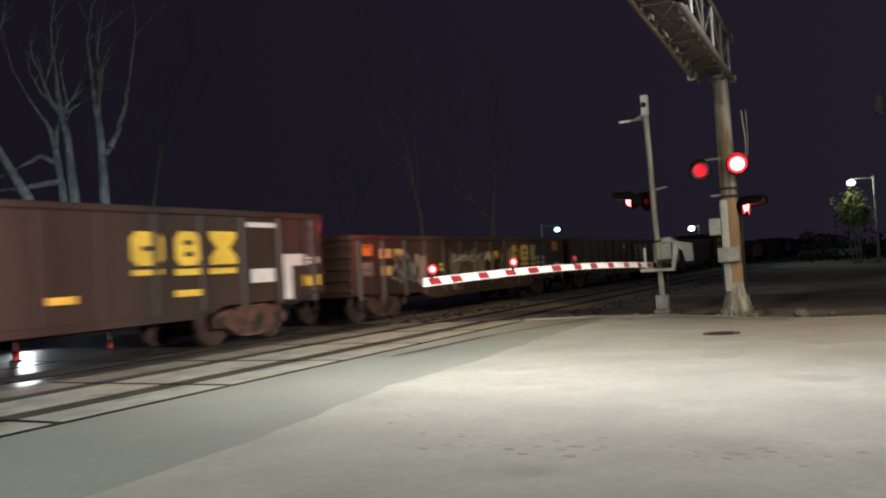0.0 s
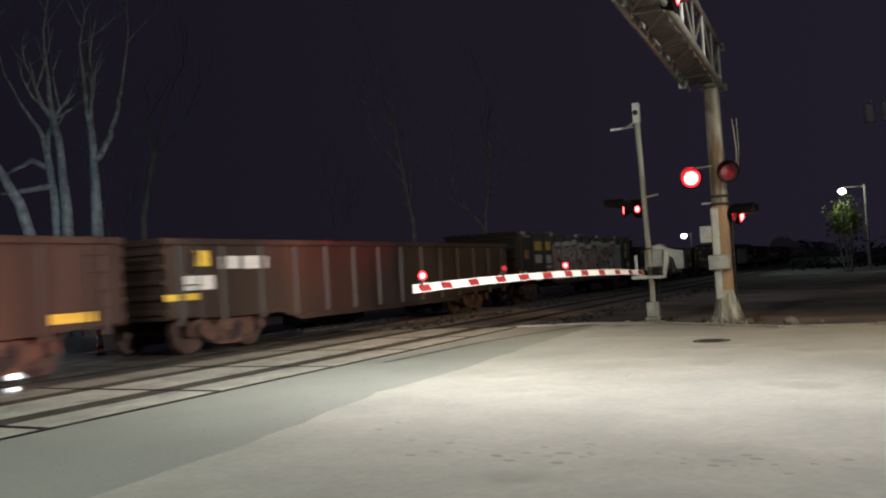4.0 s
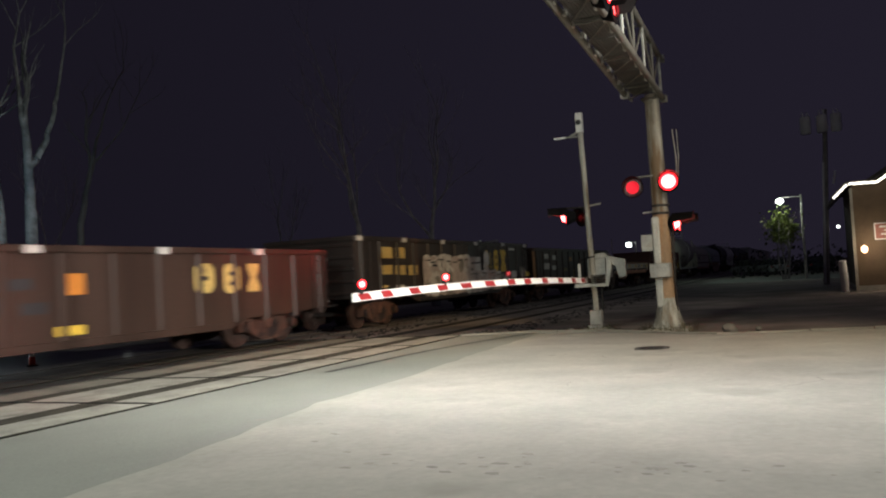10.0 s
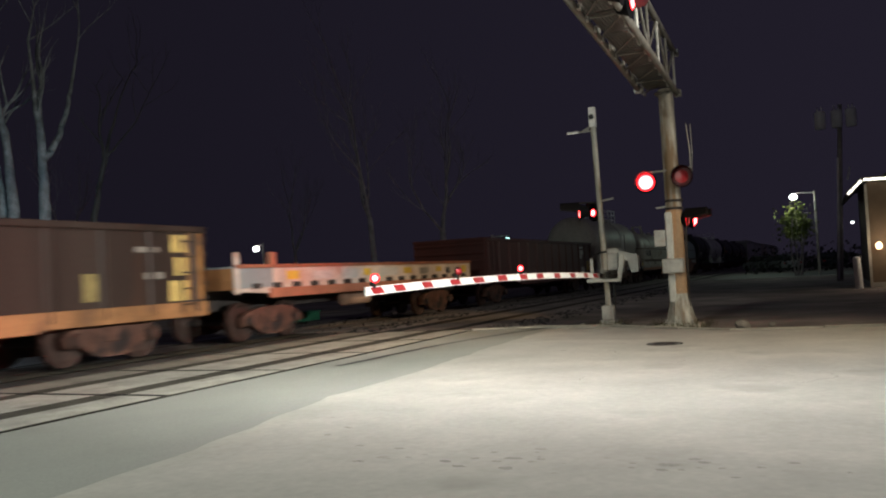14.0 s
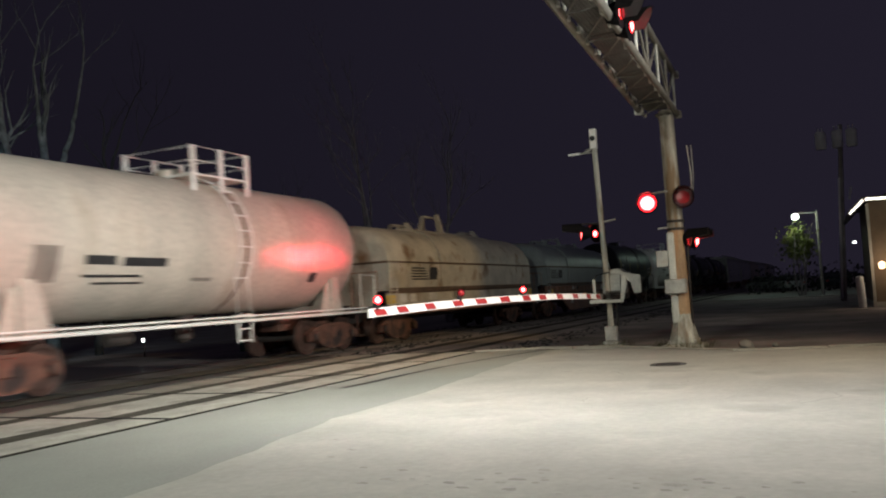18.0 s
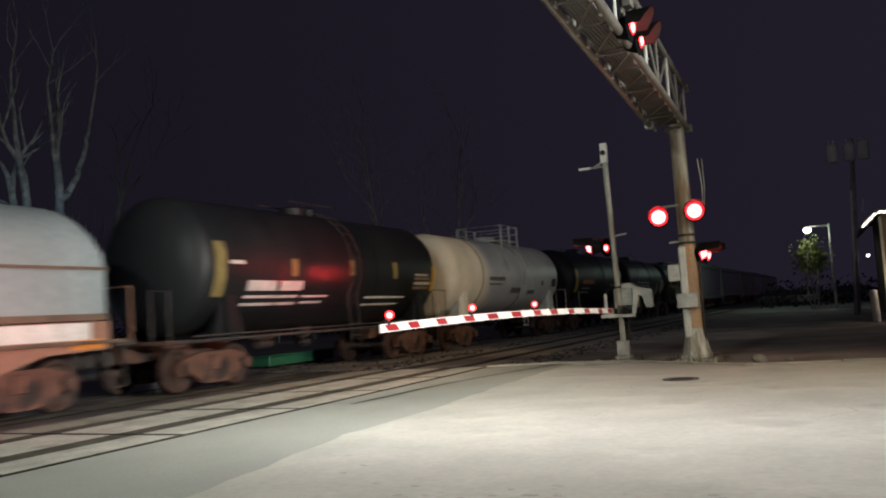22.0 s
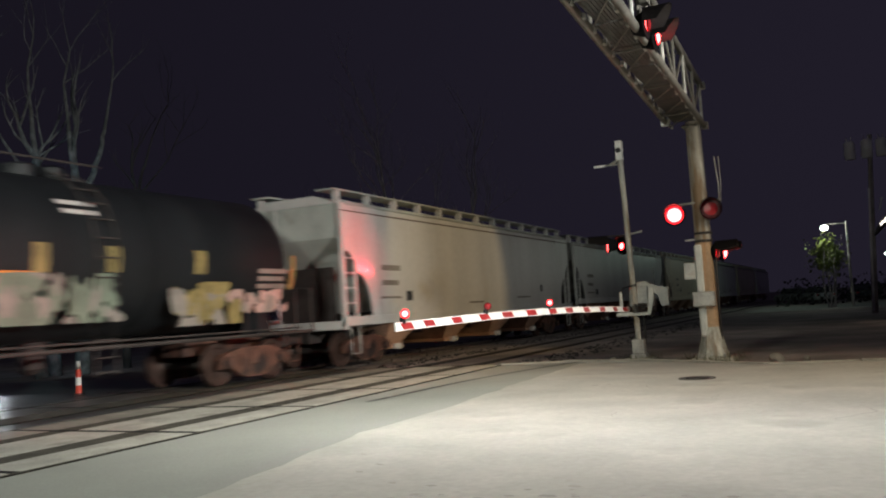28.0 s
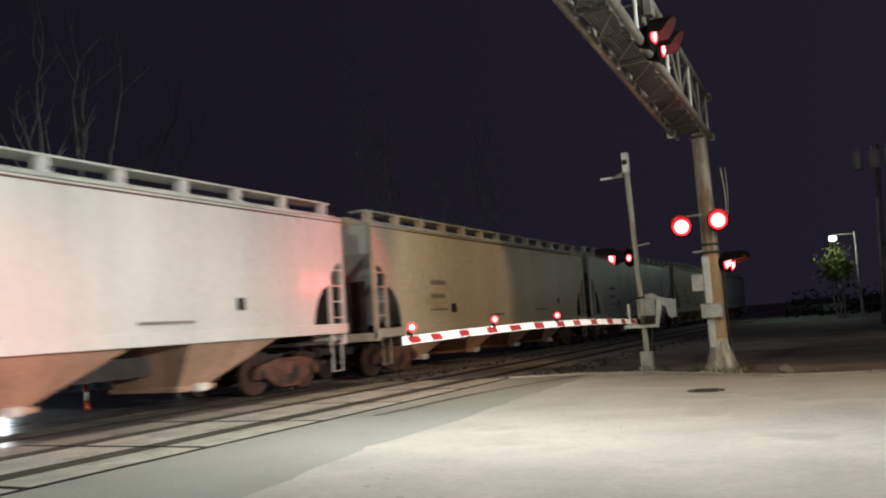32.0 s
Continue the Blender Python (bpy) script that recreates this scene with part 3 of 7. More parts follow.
def lens_disc(parent, name, at, facing, r, phase=None, core=0.77, unlit="lens_dim", bulge=0.03):
    """A round lens: lit glass and a halo rim on its front, plain red glass on its back. It turns in its housing."""
    q = Vector(facing).to_track_quat("Y", "Z")
    bm = bmesh.new()
    lathe(bm, [(-0.012, r), (0.004, r)], 28, "y")
    disc = part(name, bm, "lens_dark", parent, "round red signal lens")
    disc.location, disc.rotation_mode = at, "QUATERNION"
    disc.rotation_quaternion = q
    # the glowing rim carries the lamp's red bloom, built as glass
    part("lit_glass", quick(lathe, [(0.005, r * 0.985), (0.012, r * 0.9)], 28, "y"), "lens_halo", disc, "glowing red glass widened by the lamp's halo")
    part("lit_core", quick(lathe, [(0.013, r * core), (0.013 + 0.76 * (bulge - 0.013), r * core * 0.66), (bulge, r * 0.1)], 28, "y"), "lens_core", disc, "glaring lamp behind the glass")
    part("unlit_glass", quick(lathe, [(-0.030, 0.01), (-0.024, r * 0.45), (-0.013, r * 0.72)], 24, "y"), unlit, disc, "unlit red glass" if unlit == "lens_dim" else "faintly glowing red glass widened by the lamp's halo")
    if phase is not None:
        FLASHERS.append((disc, Matrix.LocRotScale(Vector(at), q, None), phase))
    return disc


def signal_head(parent, at, facing, plate=0.28, lit=0.15, phase=None, hood=0.24, core=0.77, unlit="lens_dim", brow=-20, bulge=0.03):
    """Housing, round black plate, hood and lens; facing is a level direction."""
    q = Vector(facing).to_track_quat("Y", "Z").to_matrix().to_4x4()
    m = Matrix.Translation(at) @ q
    bm = bmesh.new()
    lathe(bm, [(-0.20, 0.06), (-0.18, 0.11), (-0.03, 0.165), (0.0, 0.165)], 24, "y")
    bm.transform(m)
    housing = part("signal_housing", bm, "matt_black", parent, "black round signal housing")
    bm = bmesh.new()
    lathe(bm, [(-0.006, 0.20), (-0.006, plate), (0.006, plate), (0.006, 0.20)], 32, "y")
    bm.transform(m)
    part("background_plate", bm, "matt_black", housing, "round black background plate")
    bm = bmesh.new()
    n = 18
    inner, outer, lining, red = [], [], [], bmesh.new()
    for i in range(n + 1):
        a = math.radians(brow + (180 - 2 * brow) * i / n)
        d = hood * ((0.55 + 0.45 * math.sin(max(0.0, math.pi * i / n))) if brow < 0 else 1.0)
        tip = a if brow < 0 else math.pi / 2 + (a - math.pi / 2) * 0.8
        ends = ((0.0, math.cos(a), math.sin(a)), (d, math.cos(tip), math.sin(tip)))
        inner.append([bm.verts.new((0.205 * c, w, 0.205 * s)) for w, c, s in ends])
        lining.append([red.verts.new((0.203 * c, w - 0.004, 0.203 * s)) for w, c, s in ends])
        outer.append([bm.verts.new((0.215 * c, w, 0.215 * s)) for w, c, s in ends])
    for k in range(n):
        bm.faces.new([outer[k][0], outer[k][1], outer[k + 1][1], outer[k + 1][0]][::-1])
        bm.faces.new([inner[k][1], outer[k][1], outer[k + 1][1], inner[k + 1][1]])
        red.faces.new([lining[k][0], lining[k][1], lining[k + 1][1], lining[k + 1][0]])
    bm.transform(m)
    red.transform(m)
    part("hood", bm, "hood_black", housing, "black sheet hood")
    part("hood_lining", red, "lining", housing, "dull inside of the hood")
    p = Vector(at) + Vector(facing).normalized() * 0.03
    lens_disc(parent, "lens", p, facing, lit, phase, core, unlit, bulge)


# cantilever mast
PX, PY = -2.66, 17.62
mast = thing("signal_cantilever", "weathered aluminium signal mast with a lattice arm over the road", "signal mast")
bm = bmesh.new()
lathe(bm, [(0.02, 0.36), (0.05, 0.36), (0.06, 0.31), (0.30, 0.25), (0.62, 0.178), (0.66, 0.172)], 10, "z", (PX, PY, 0))
part("flared_base", bm, "pole", mast, "flared cast base")
bm = bmesh.new()
box(bm, PX - 0.42, PX + 0.42, PY - 0.42, PY + 0.42, -0.2, 0.025, 0.03)
part("footing", bm, "kerb", mast, "concrete footing with dry grass round it")
bm = bmesh.new()
tube(bm, (PX - 0.01, PY, 2.40), (PX - 0.03, PY, 4.86), 0.163, 28, 0.150)
part("pole", bm, "pole", mast, "streaked aluminium pole")
part("pole", quick(tube, (PX, PY, 0.64), (PX - 0.01, PY, 2.40), 0.172, 28, 0.163), "pole_rust", mast, "rust-streaked lower pole")
part("cable_guard", quick(box, PX - 0.185, PX - 0.03, PY - 0.19, PY - 0.05, 0.45, 2.32, 0.03), "clamp", mast, "pale cable guard on the pole")
for z in (2.36, 2.52):
    part("band", quick(lathe, [(0, 0.172), (0, 0.182), (0.05, 0.182), (0.05, 0.172)], 28, "z", (PX, PY, z)), "under", mast)
for sx in (-1, 1):
    for sy in (-1, 1):
        part("anchor_bolt", quick(tube, (PX + 0.26 * sx, PY + 0.26 * sy, 0.0), (PX + 0.26 * sx, PY + 0.26 * sy, 0.12), 0.022, 8), "galv", mast)
# boxes on the pole
part("junction_box", quick(box, PX - 0.42, PX - 0.18, PY - 0.16, PY + 0.10, 1.62, 1.96, 0.012), "galv", mast, "grey junction box")
bm = bmesh.new()
box(bm, PX - 0.26, PX + 0.16, PY - 0.36, PY - 0.10, 1.06, 1.36, 0.02)
part("control_box", bm, "galv", mast, "small grey control box")
part("conduit", quick(path_tube, [(PX + 0.20, PY - 0.05, 0.05), (PX + 0.20, PY - 0.05, 1.5), (PX + 0.22, PY - 0.05, 2.2)], 0.022, 8), "under", mast)
bm = bmesh.new()
path_tube(bm, [(PX + 0.36, PY, 2.95), (PX + 0.38, PY, 3.5), (PX + 0.33, PY + 0.02, 4.1)], 0.014, 6)
path_tube(bm, [(PX + 0.38, PY, 2.95), (PX + 0.42, PY + 0.05, 3.5), (PX + 0.41, PY + 0.06, 4.1)], 0.010, 6)
part("cable", bm, "galv", mast, "loose hanging cable")
# crossarm and heads towards the apron
part("crossarm", quick(tube, (PX - 0.62, PY - 0.12, 3.15), (PX + 0.40, PY - 0.12, 3.19), 0.025, 10), "galv", mast)
part("crossarm", quick(tube, (PX - 0.36, PY - 0.05, 2.42), (PX + 0.10, PY - 0.05, 2.44), 0.02, 8), "galv", mast)
part("drop_pipe", quick(tube, (PX - 0.50, PY - 0.2, 3.16), (PX - 0.50, PY - 0.2, 2.95), 0.022, 8), "black", mast)
signal_head(mast, (PX - 0.50, PY - 0.24, 2.95), (0.14, -1, 0.02), 0.215, 0.185, 1, unlit="lens_glimmer")
signal_head(mast, (PX + 0.23, PY - 0.28, 3.00), (0.14, -1, 0.02), 0.215, 0.185, 0)
signal_head(mast, (PX + 0.22, PY + 0.05, 2.16), (1, -0.05, 0), 0.208, 0.15, 0, 0.42, brow=2, bulge=0.11)
signal_head(mast, (PX + 0.24, PY + 0.75, 2.16), (1, 0.06, 0), 0.208, 0.15, 1, 0.40, brow=2, bulge=0.07)
part("crossarm", quick(tube, (PX + 0.1, PY - 0.05, 2.27), (PX + 0.14, PY + 0.85, 2.27), 0.025, 8), "galv", mast)

# lattice arm: four chords with posts and diagonals, over the road towards the camera
AX0, AX1, AZ0, AZ1 = -3.16, -2.50, 4.83, 5.68


def arm_point(x, y, z):
    return (x + (17.6 - y) * (0.050 if x < -2.7 else 0.034), y, z)


arm_from, arm_to = 18.05, 6.6
ARM_TIP = 8.5
for x in (AX0, AX1):
    for z in (AZ0, AZ1):
        part("chord", quick(tube, arm_point(x, arm_from if x == AX1 else 17.1, z), arm_point(x, ARM_TIP if x == AX0 and z == AZ0 else arm_to, z), 0.058, 14), "lattice", mast, "dull tube of the lattice arm")
        part("clamp", quick(box, x - 0.07, x + 0.07, *((17.96, 18.08) if x == AX1 else (17.04, 17.16)), z - 0.075, z + 0.075, 0.015), "clamp", mast, "pale clamp on the tube's end")
bays = [17.65 - 1.18 * i for i in range(10)]
for i, y in enumerate(bays):
    for x in (AX0, AX1):
        part("post", quick(tube, arm_point(x, y, AZ0), arm_point(x, y, AZ1), 0.030, 8), "clamp" if x == AX1 and i % 2 == 0 else "lattice", mast)
    for z in (AZ0, AZ1):
        if i % 2 == 1 or z == AZ1:
            part("strut", quick(tube, arm_point(AX0, y, z), arm_point(AX1, y, z), 0.016, 8), "lattice", mast)
    for x, dy in ((AX0 + 0.05, 0.0), (AX1 - 0.05, 0.0), (AX0 + 0.06, 0.61), (AX1 - 0.06, 0.61)):
        part("gusset", quick(box, *(lambda p: (p[0] - 0.022, p[0] + 0.022, p[1] - 0.07, p[1] + 0.03, AZ0 - 0.045, AZ0 + 0.03))(arm_point(x, y - dy, AZ0)), 0.006), "clamp", mast)
    if i + 1 < len(bays):
        y2 = bays[i + 1]
        for x in (AX0, AX1):
            za, zb = (AZ0, AZ1) if i % 2 else (AZ1, AZ0)
            part("diagonal", quick(tube, arm_point(x, y, za), arm_point(x, y2, zb), 0.024, 8), "lattice", mast)
        xa = 0.5 * (arm_point(AX0, y, 0)[0] + arm_point(AX0, y2, 0)[0]) + 0.07
        xb = 0.5 * (arm_point(AX1, y, 0)[0] + arm_point(AX1, y2, 0)[0]) - 0.07
        for k in range(int((xb - xa) / 0.052)):
            part("grating_bar", quick(box, xa + 0.052 * k, xa + 0.052 * k + 0.043, y2 + 0.03, y - 0.03, AZ0 + 0.07, AZ0 + 0.10), "grating", mast, "dark bar of the walkway grating")
        part("brace", quick(tube, arm_point(AX0, y, AZ0), arm_point(AX1, y2, AZ0), 0.014, 6), "lattice", mast)
part("end_cap", quick(lathe, [(-0.012, 0.066), (0.012, 0.066), (0.014, 0.03)], 16, "y", arm_point(AX0, ARM_TIP, AZ0)), "clamp", mast, "pale cap on the tube's end")
# heads hung on the arm, seen from the side
for y, z in ((10.9, 4.88), (11.55, 4.88)):
    p = arm_point(AX1 + 0.12, y, z)
    signal_head(mast, p, (1, -0.02, 0), 0.206, 0.105, int(y > 11), 0.34, brow=-4, bulge=0.04)
    part("hanger", quick(tube, (p[0] - 0.1, p[1], p[2] - 0.1), (p[0] - 0.1, p[1], p[2] + 0.85), 0.024, 8), "lattice", mast)
p = arm_point(AX1, 10.9, 5.2)
part("lamp_box", quick(box, p[0] + 0.06, p[0] + 0.18, p[1] - 0.1, p[1] + 0.1, 5.15, 5.5, 0.01), "lattice", mast)
part("cap", quick(box, PX - 0.245, PX + 0.085, PY - 0.165, PY + 0.165, 4.74, 4.80, 0.03), "lattice", mast, "dull cap plate under the arm")

# dry grass round the two footings
rg = random.Random(17)
bm = bmesh.new()
for i in range(420):
    cx, cy, rad = ((PX, PY, 0.75), (-4.30, 18.26, 0.55))[i % 3 == 2]
    a, d = rg.uniform(0, math.tau), rad * rg.uniform(0.45, 1.0)
    p = Vector((cx + d * math.cos(a), cy + d * math.sin(a), -0.05))
    h, lean = rg.uniform(0.08, 0.22), Vector((rg.uniform(-0.08, 0.08), rg.uniform(-0.08, 0.08), 0))
    w = Vector((math.cos(a + 1.57), math.sin(a + 1.57), 0)) * 0.008
    bm.faces.new([bm.verts.new(q) for q in (p - w, p + w, p + lean + Vector((0, 0, h)))])
solid("grass", bm, "dry_grass", "tufts of dry grass round the signal footings", "grass", kind="stuff")

# gate mast
GX, GY = -4.30, 18.26
gate = thing("crossing_gate", "lowered railway crossing gate on a grey mast with mechanism", "crossing gate")
bm = bmesh.new()
box(bm, GX - 0.17, GX + 0.17, GY - 0.17, GY + 0.17, 0.02, 0.10, 0.01)
box(bm, GX - 0.13, GX + 0.13, GY - 0.13, GY + 0.13, 0.10, 0.42, 0.02)
part("base_casting", bm, "galv", gate, "square cast base")
part("footing", quick(box, GX - 0.3, GX + 0.3, GY - 0.3, GY + 0.3, -0.2, 0.02, 0.03), "kerb", gate)
part("mast_pipe", quick(tube, (GX, GY, 0.4), (GX - 0.10, GY, 4.45), 0.062, 16), "pole", gate, "weathered pipe mast")
bm = bmesh.new()
box(bm, GX - 0.18, GX - 0.03, GY - 0.07, GY + 0.07, 4.38, 4.82, 0.01)
part("bell_box", bm, "white", gate, "pale box on top of the mast")
part("bell", quick(lathe, [(-0.03, 0.02), (-0.02, 0.055), (0.0, 0.06), (0.01, 0.02)], 16, "y", (GX - 0.11, GY - 0.085, 4.60)), "black", gate, "round dark bell")
bm = bmesh.new()
tube(bm, (GX - 0.09, GY, 4.30), (GX - 0.45, GY, 4.30), 0.022, 8)
tube(bm, (GX - 0.34, GY, 4.30), (GX - 0.12, GY, 4.42), 0.035, 8)
part("bracket", bm, "galv", gate)
part("sign_edge", quick(box, GX - 0.70, GX - 0.42, GY - 0.012, GY + 0.012, 4.275, 4.325), "white", gate, "pale sign seen edge on")
part("crossarm", quick(tube, (GX - 0.06, GY, 2.72), (GX + 0.26, GY, 2.76), 0.022, 8), "galv", gate)
part("crossarm", quick(tube, (GX - 0.06, GY, 2.70), (GX - 0.62, GY + 0.02, 2.72), 0.02, 8), "under", gate)
# heads that face the far side of the track
signal_head(gate, (GX - 0.44, GY - 0.30, 2.50), (-1, -0.30, 0), 0.208, 0.15, 0, 0.42, brow=2, bulge=0.11)
signal_head(gate, (GX - 0.28, GY + 0.38, 2.50), (-0.62, -1, 0), 0.200, 0.085, 1, 0.16)
# mechanism
bm = bmesh.new()
prism(bm, [(GX - 0.16, 1.12), (GX + 0.31, 1.12), (GX + 0.33, 1.40), (GX + 0.30, 1.62), (GX + 0.22, 1.68), (GX - 0.02, 1.66), (GX - 0.16, 1.54)], GY + 0.10, GY + 0.52, "y")
bmesh.ops.bevel(bm, geom=bm.edges[:], offset=0.018, segments=1, affect="EDGES")
part("mechanism_case", bm, "galv", gate, "grey cast gate mechanism case")
part("mechanism_cover", quick(box, GX - 0.12, GX + 0.26, GY + 0.06, GY + 0.10, 1.18, 1.56, 0.012), "galv", gate)
for i in range(5):
    part("cooling_rib", quick(box, GX - 0.05, GX + 0.28, GY - 0.115, GY + 0.06, 1.00 + 0.042 * i, 1.018 + 0.042 * i), "under", gate)
part("clamp_plate", quick(box, GX - 0.42, GX + 0.34, GY - 0.10, GY - 0.06, 0.93, 1.01, 0.008), "clamp", gate)
part("strap", quick(box, GX - 0.33, GX - 0.27, GY - 0.10, GY - 0.04, 1.0, 1.46, 0.008), "clamp", gate)
part("strap", quick(prism, [(GX + 0.26, 0.98), (GX + 0.34, 0.98), (GX + 0.42, 1.30), (GX + 0.42, 1.50), (GX + 0.34, 1.50)], GY - 0.11, GY - 0.05, "y"), "clamp", gate)
part("hose", quick(path_tube, [(GX - 0.30, GY - 0.08, 1.44), (GX - 0.24, GY - 0.10, 1.54), (GX - 0.08, GY - 0.10, 1.58), (GX + 0.06, GY - 0.06, 1.60)], 0.018, 6), "black", gate)
bm = bmesh.new()
prism(bm, [(GX + 0.32, 1.60), (GX + 0.50, 1.55), (GX + 0.72, 1.50), (GX + 0.72, 1.12), (GX + 0.56, 1.12), (GX + 0.50, 1.36), (GX + 0.40, 1.42), (GX + 0.32, 1.42)], GY - 0.06, GY + 0.06, "y")
part("counterweight_arm", bm, "galv", gate, "pale counterweight bracket")
part("counterweight_arm", quick(box, GX + 0.10, GX + 0.17, GY + 0.05, GY + 0.95, 1.08, 1.2, 0.01), "galv", gate)
part("counterweight", quick(box, GX + 0.06, GX + 0.22, GY + 0.80, GY + 1.15, 0.98, 1.30, 0.03), "under", gate)
part("conduit", quick(path_tube, [(GX + 0.12, GY + 0.16, 1.02), (GX + 0.13, GY + 0.12, 0.6), (GX + 0.12, GY + 0.1, 0.3)], 0.025, 8), "black", gate)
part("whip", quick(tube, (GX + 0.42, GY + 0.1, 1.5), (GX + 0.42, GY + 0.1, 1.95), 0.007, 6), "under", gate)

# gate arm: tapered, slightly bowed, red and white bands
arm = part("gate_arm", quick(box, GX - 0.10, GX - 0.06, 17.2, 17.9, 1.02, 1.14, 0.004), "galv", gate, "red and white striped gate arm with three lamps")


def arm_z(y):
    u = (17.6 - y) / 10.0
    return 1.085 + 0.26 * u * (1 - u) + 0.06 * u


def arm_half(y):
    u = (17.6 - y) / 10.0
    return 0.052 - 0.006 * u


ends = [17.50, 17.18, 16.70, 16.42, 15.76, 15.42, 14.72, 14.38, 13.72, 13.36, 12.86, 12.52, 11.90, 11.52, 10.95, 10.58, 10.10, 9.80, 9.24, 8.98, 8.50, 8.26, 7.98, 7.74, 7.60]
for i, (ya, yb) in enumerate(zip(ends, ends[1:])):
    red_band = i % 2 == 0 and i < len(ends) - 2
    bm = bmesh.new()
    prism(bm, [(ya, arm_z(ya) - arm_half(ya)), (yb, arm_z(yb) - arm_half(yb)), (yb, arm_z(yb) + arm_half(yb)), (ya, arm_z(ya) + arm_half(ya))], GX - 0.035, GX - 0.015, "x")
    part("board", bm, "white", arm, "white arm board")
    if red_band:
        bm = bmesh.new()
        h = 0.84 if i < 14 else 0.76
        prism(bm, [(ya + 0.03, arm_z(ya) - h * arm_half(ya)), (yb + 0.03, arm_z(yb) - h * arm_half(yb)), (yb - 0.05, arm_z(yb) + h * arm_half(yb)), (ya - 0.05, arm_z(ya) + h * arm_half(ya))], GX - 0.0145, GX - 0.011, "x")
        part("band", bm, "red", arm, "red reflective band")
# camera-side lamps on the arm
for y, ph, tip in ((7.78, None, 1), (10.02, 0, 0), (12.50, 1, 0)):
    z = arm_z(y) + arm_half(y)
    part("lamp_bracket", quick(box, GX - 0.05, GX - 0.01, y - 0.03, y + 0.03, z - 0.02, z + 0.05), "black", arm)
    d = lens_disc(gate, "arm_lamp", (GX + 0.0, y, z + 0.085), (0.55, -1, 0), 0.050, ph, 0.66)

MARKS_A = [
    ("Y", 10.19, 10.91, 1.65, 2.25), ("Y", 10.19, 10.88, 1.48, 1.58), ("Y", 11.21, 11.84, 1.63, 2.26), ("Y", 11.18, 11.80, 1.45, 1.57),
    ("Y", 12.09, 12.83, 1.63, 2.27), ("Y", 12.06, 12.80, 1.45, 1.56), ("Y", 8.40, 9.05, 1.08, 1.20), ("Y", 11.15, 11.83, 1.06, 1.18),
    ("Y", 14.92, 15.57, 1.09, 1.33), ("W", 13.17, 14.07, 2.37, 2.47), ("W", 13.24, 13.97, 1.23, 1.51), ("W", 14.23, 15.12, 1.55, 1.80),
    ("W", 14.19, 14.57, 0.83, 1.56), ("W", 14.32, 15.55, 1.58, 1.73),
]
MARKS_B = [
    ("Z", 9.97, 10.65, 1.37, 1.96), ("Z", 9.94, 10.61, 1.21, 1.33), ("Z", 10.80, 11.54, 1.39, 1.96), ("Z", 10.77, 11.50, 1.23, 1.34),
    ("Z", 11.60, 12.30, 1.39, 1.96), ("Z", 11.56, 12.26, 1.21, 1.34), ("Y", 5.83, 6.43, 0.83, 0.96), ("Y", 8.23, 8.83, 0.85, 1.01),
    ("Y", 10.73, 11.38, 0.86, 0.98), ("Y", 14.24, 15.25, 1.11, 1.27), ("W", 12.40, 13.14, 1.42, 1.55), ("W", 12.38, 13.11, 1.21, 1.37),
    ("O", 14.05, 14.72, 1.73, 2.09), ("Y", 4.50, 4.87, 1.36, 1.45), ("Y", 4.49, 4.86, 1.22, 1.32), ("Y", 8.43, 8.81, 1.49, 1.76),
]
MARKS_C = [
    ("Z", 10.30, 10.99, 1.36, 1.94), ("Z", 10.20, 10.88, 1.17, 1.29), ("Z", 11.11, 11.78, 1.35, 1.94), ("Z", 11.08, 11.76, 1.20, 1.30),
    ("Z", 11.92, 12.62, 1.36, 1.94), ("Z", 11.93, 12.54, 1.21, 1.30), ("G", 12.72, 13.36, 1.58, 1.88), ("G", 12.69, 13.34, 1.28, 1.52),
    ("Y", 7.89, 8.43, 0.85, 0.97), ("Y", 10.25, 10.86, 0.80, 0.91), ("Y", 12.66, 13.20, 0.84, 0.95), ("Y", 14.46, 15.34, 0.85, 1.01),
    ("Y", 7.98, 8.39, 1.72, 1.99), ("G", 7.11, 7.55, 1.80, 1.99), ("G", 7.13, 7.52, 1.56, 1.73), ("G", 7.08, 7.51, 1.05, 1.15),
    ("G", 7.10, 7.48, 0.88, 1.00),
]
MARKS_D = [
    ("Y", -0.08, 0.84, 1.08, 1.20), ("W", 0.35, 1.22, 1.26, 1.53), ("Y", 0.74, 1.12, 1.71, 2.01), ("W", 1.41, 1.97, 1.65, 1.90),
    ("W", 2.10, 2.86, 1.64, 1.90),
]
MARKS_F = [
    ("W", 0.61, 1.27, 2.51, 2.56), ("O", 0.66, 1.10, 1.69, 2.01), ("Y", 0.08, 0.72, 1.02, 1.26), ("Y", 1.69, 2.49, 2.01, 2.36),
    ("Y", 2.82, 3.50, 2.02, 2.36), ("W", 1.71, 2.48, 1.53, 1.84), ("W", 2.77, 3.54, 1.50, 1.83), ("W", 1.48, 2.20, 1.04, 1.17),
    ("Y", 1.64, 2.37, 0.84, 0.92), ("W", 2.81, 3.51, 1.30, 1.42), ("W", 2.83, 3.49, 1.10, 1.22), ("Y", 3.78, 4.32, 0.94, 1.10),
    ("Y", 6.58, 7.21, 0.94, 1.07),
]
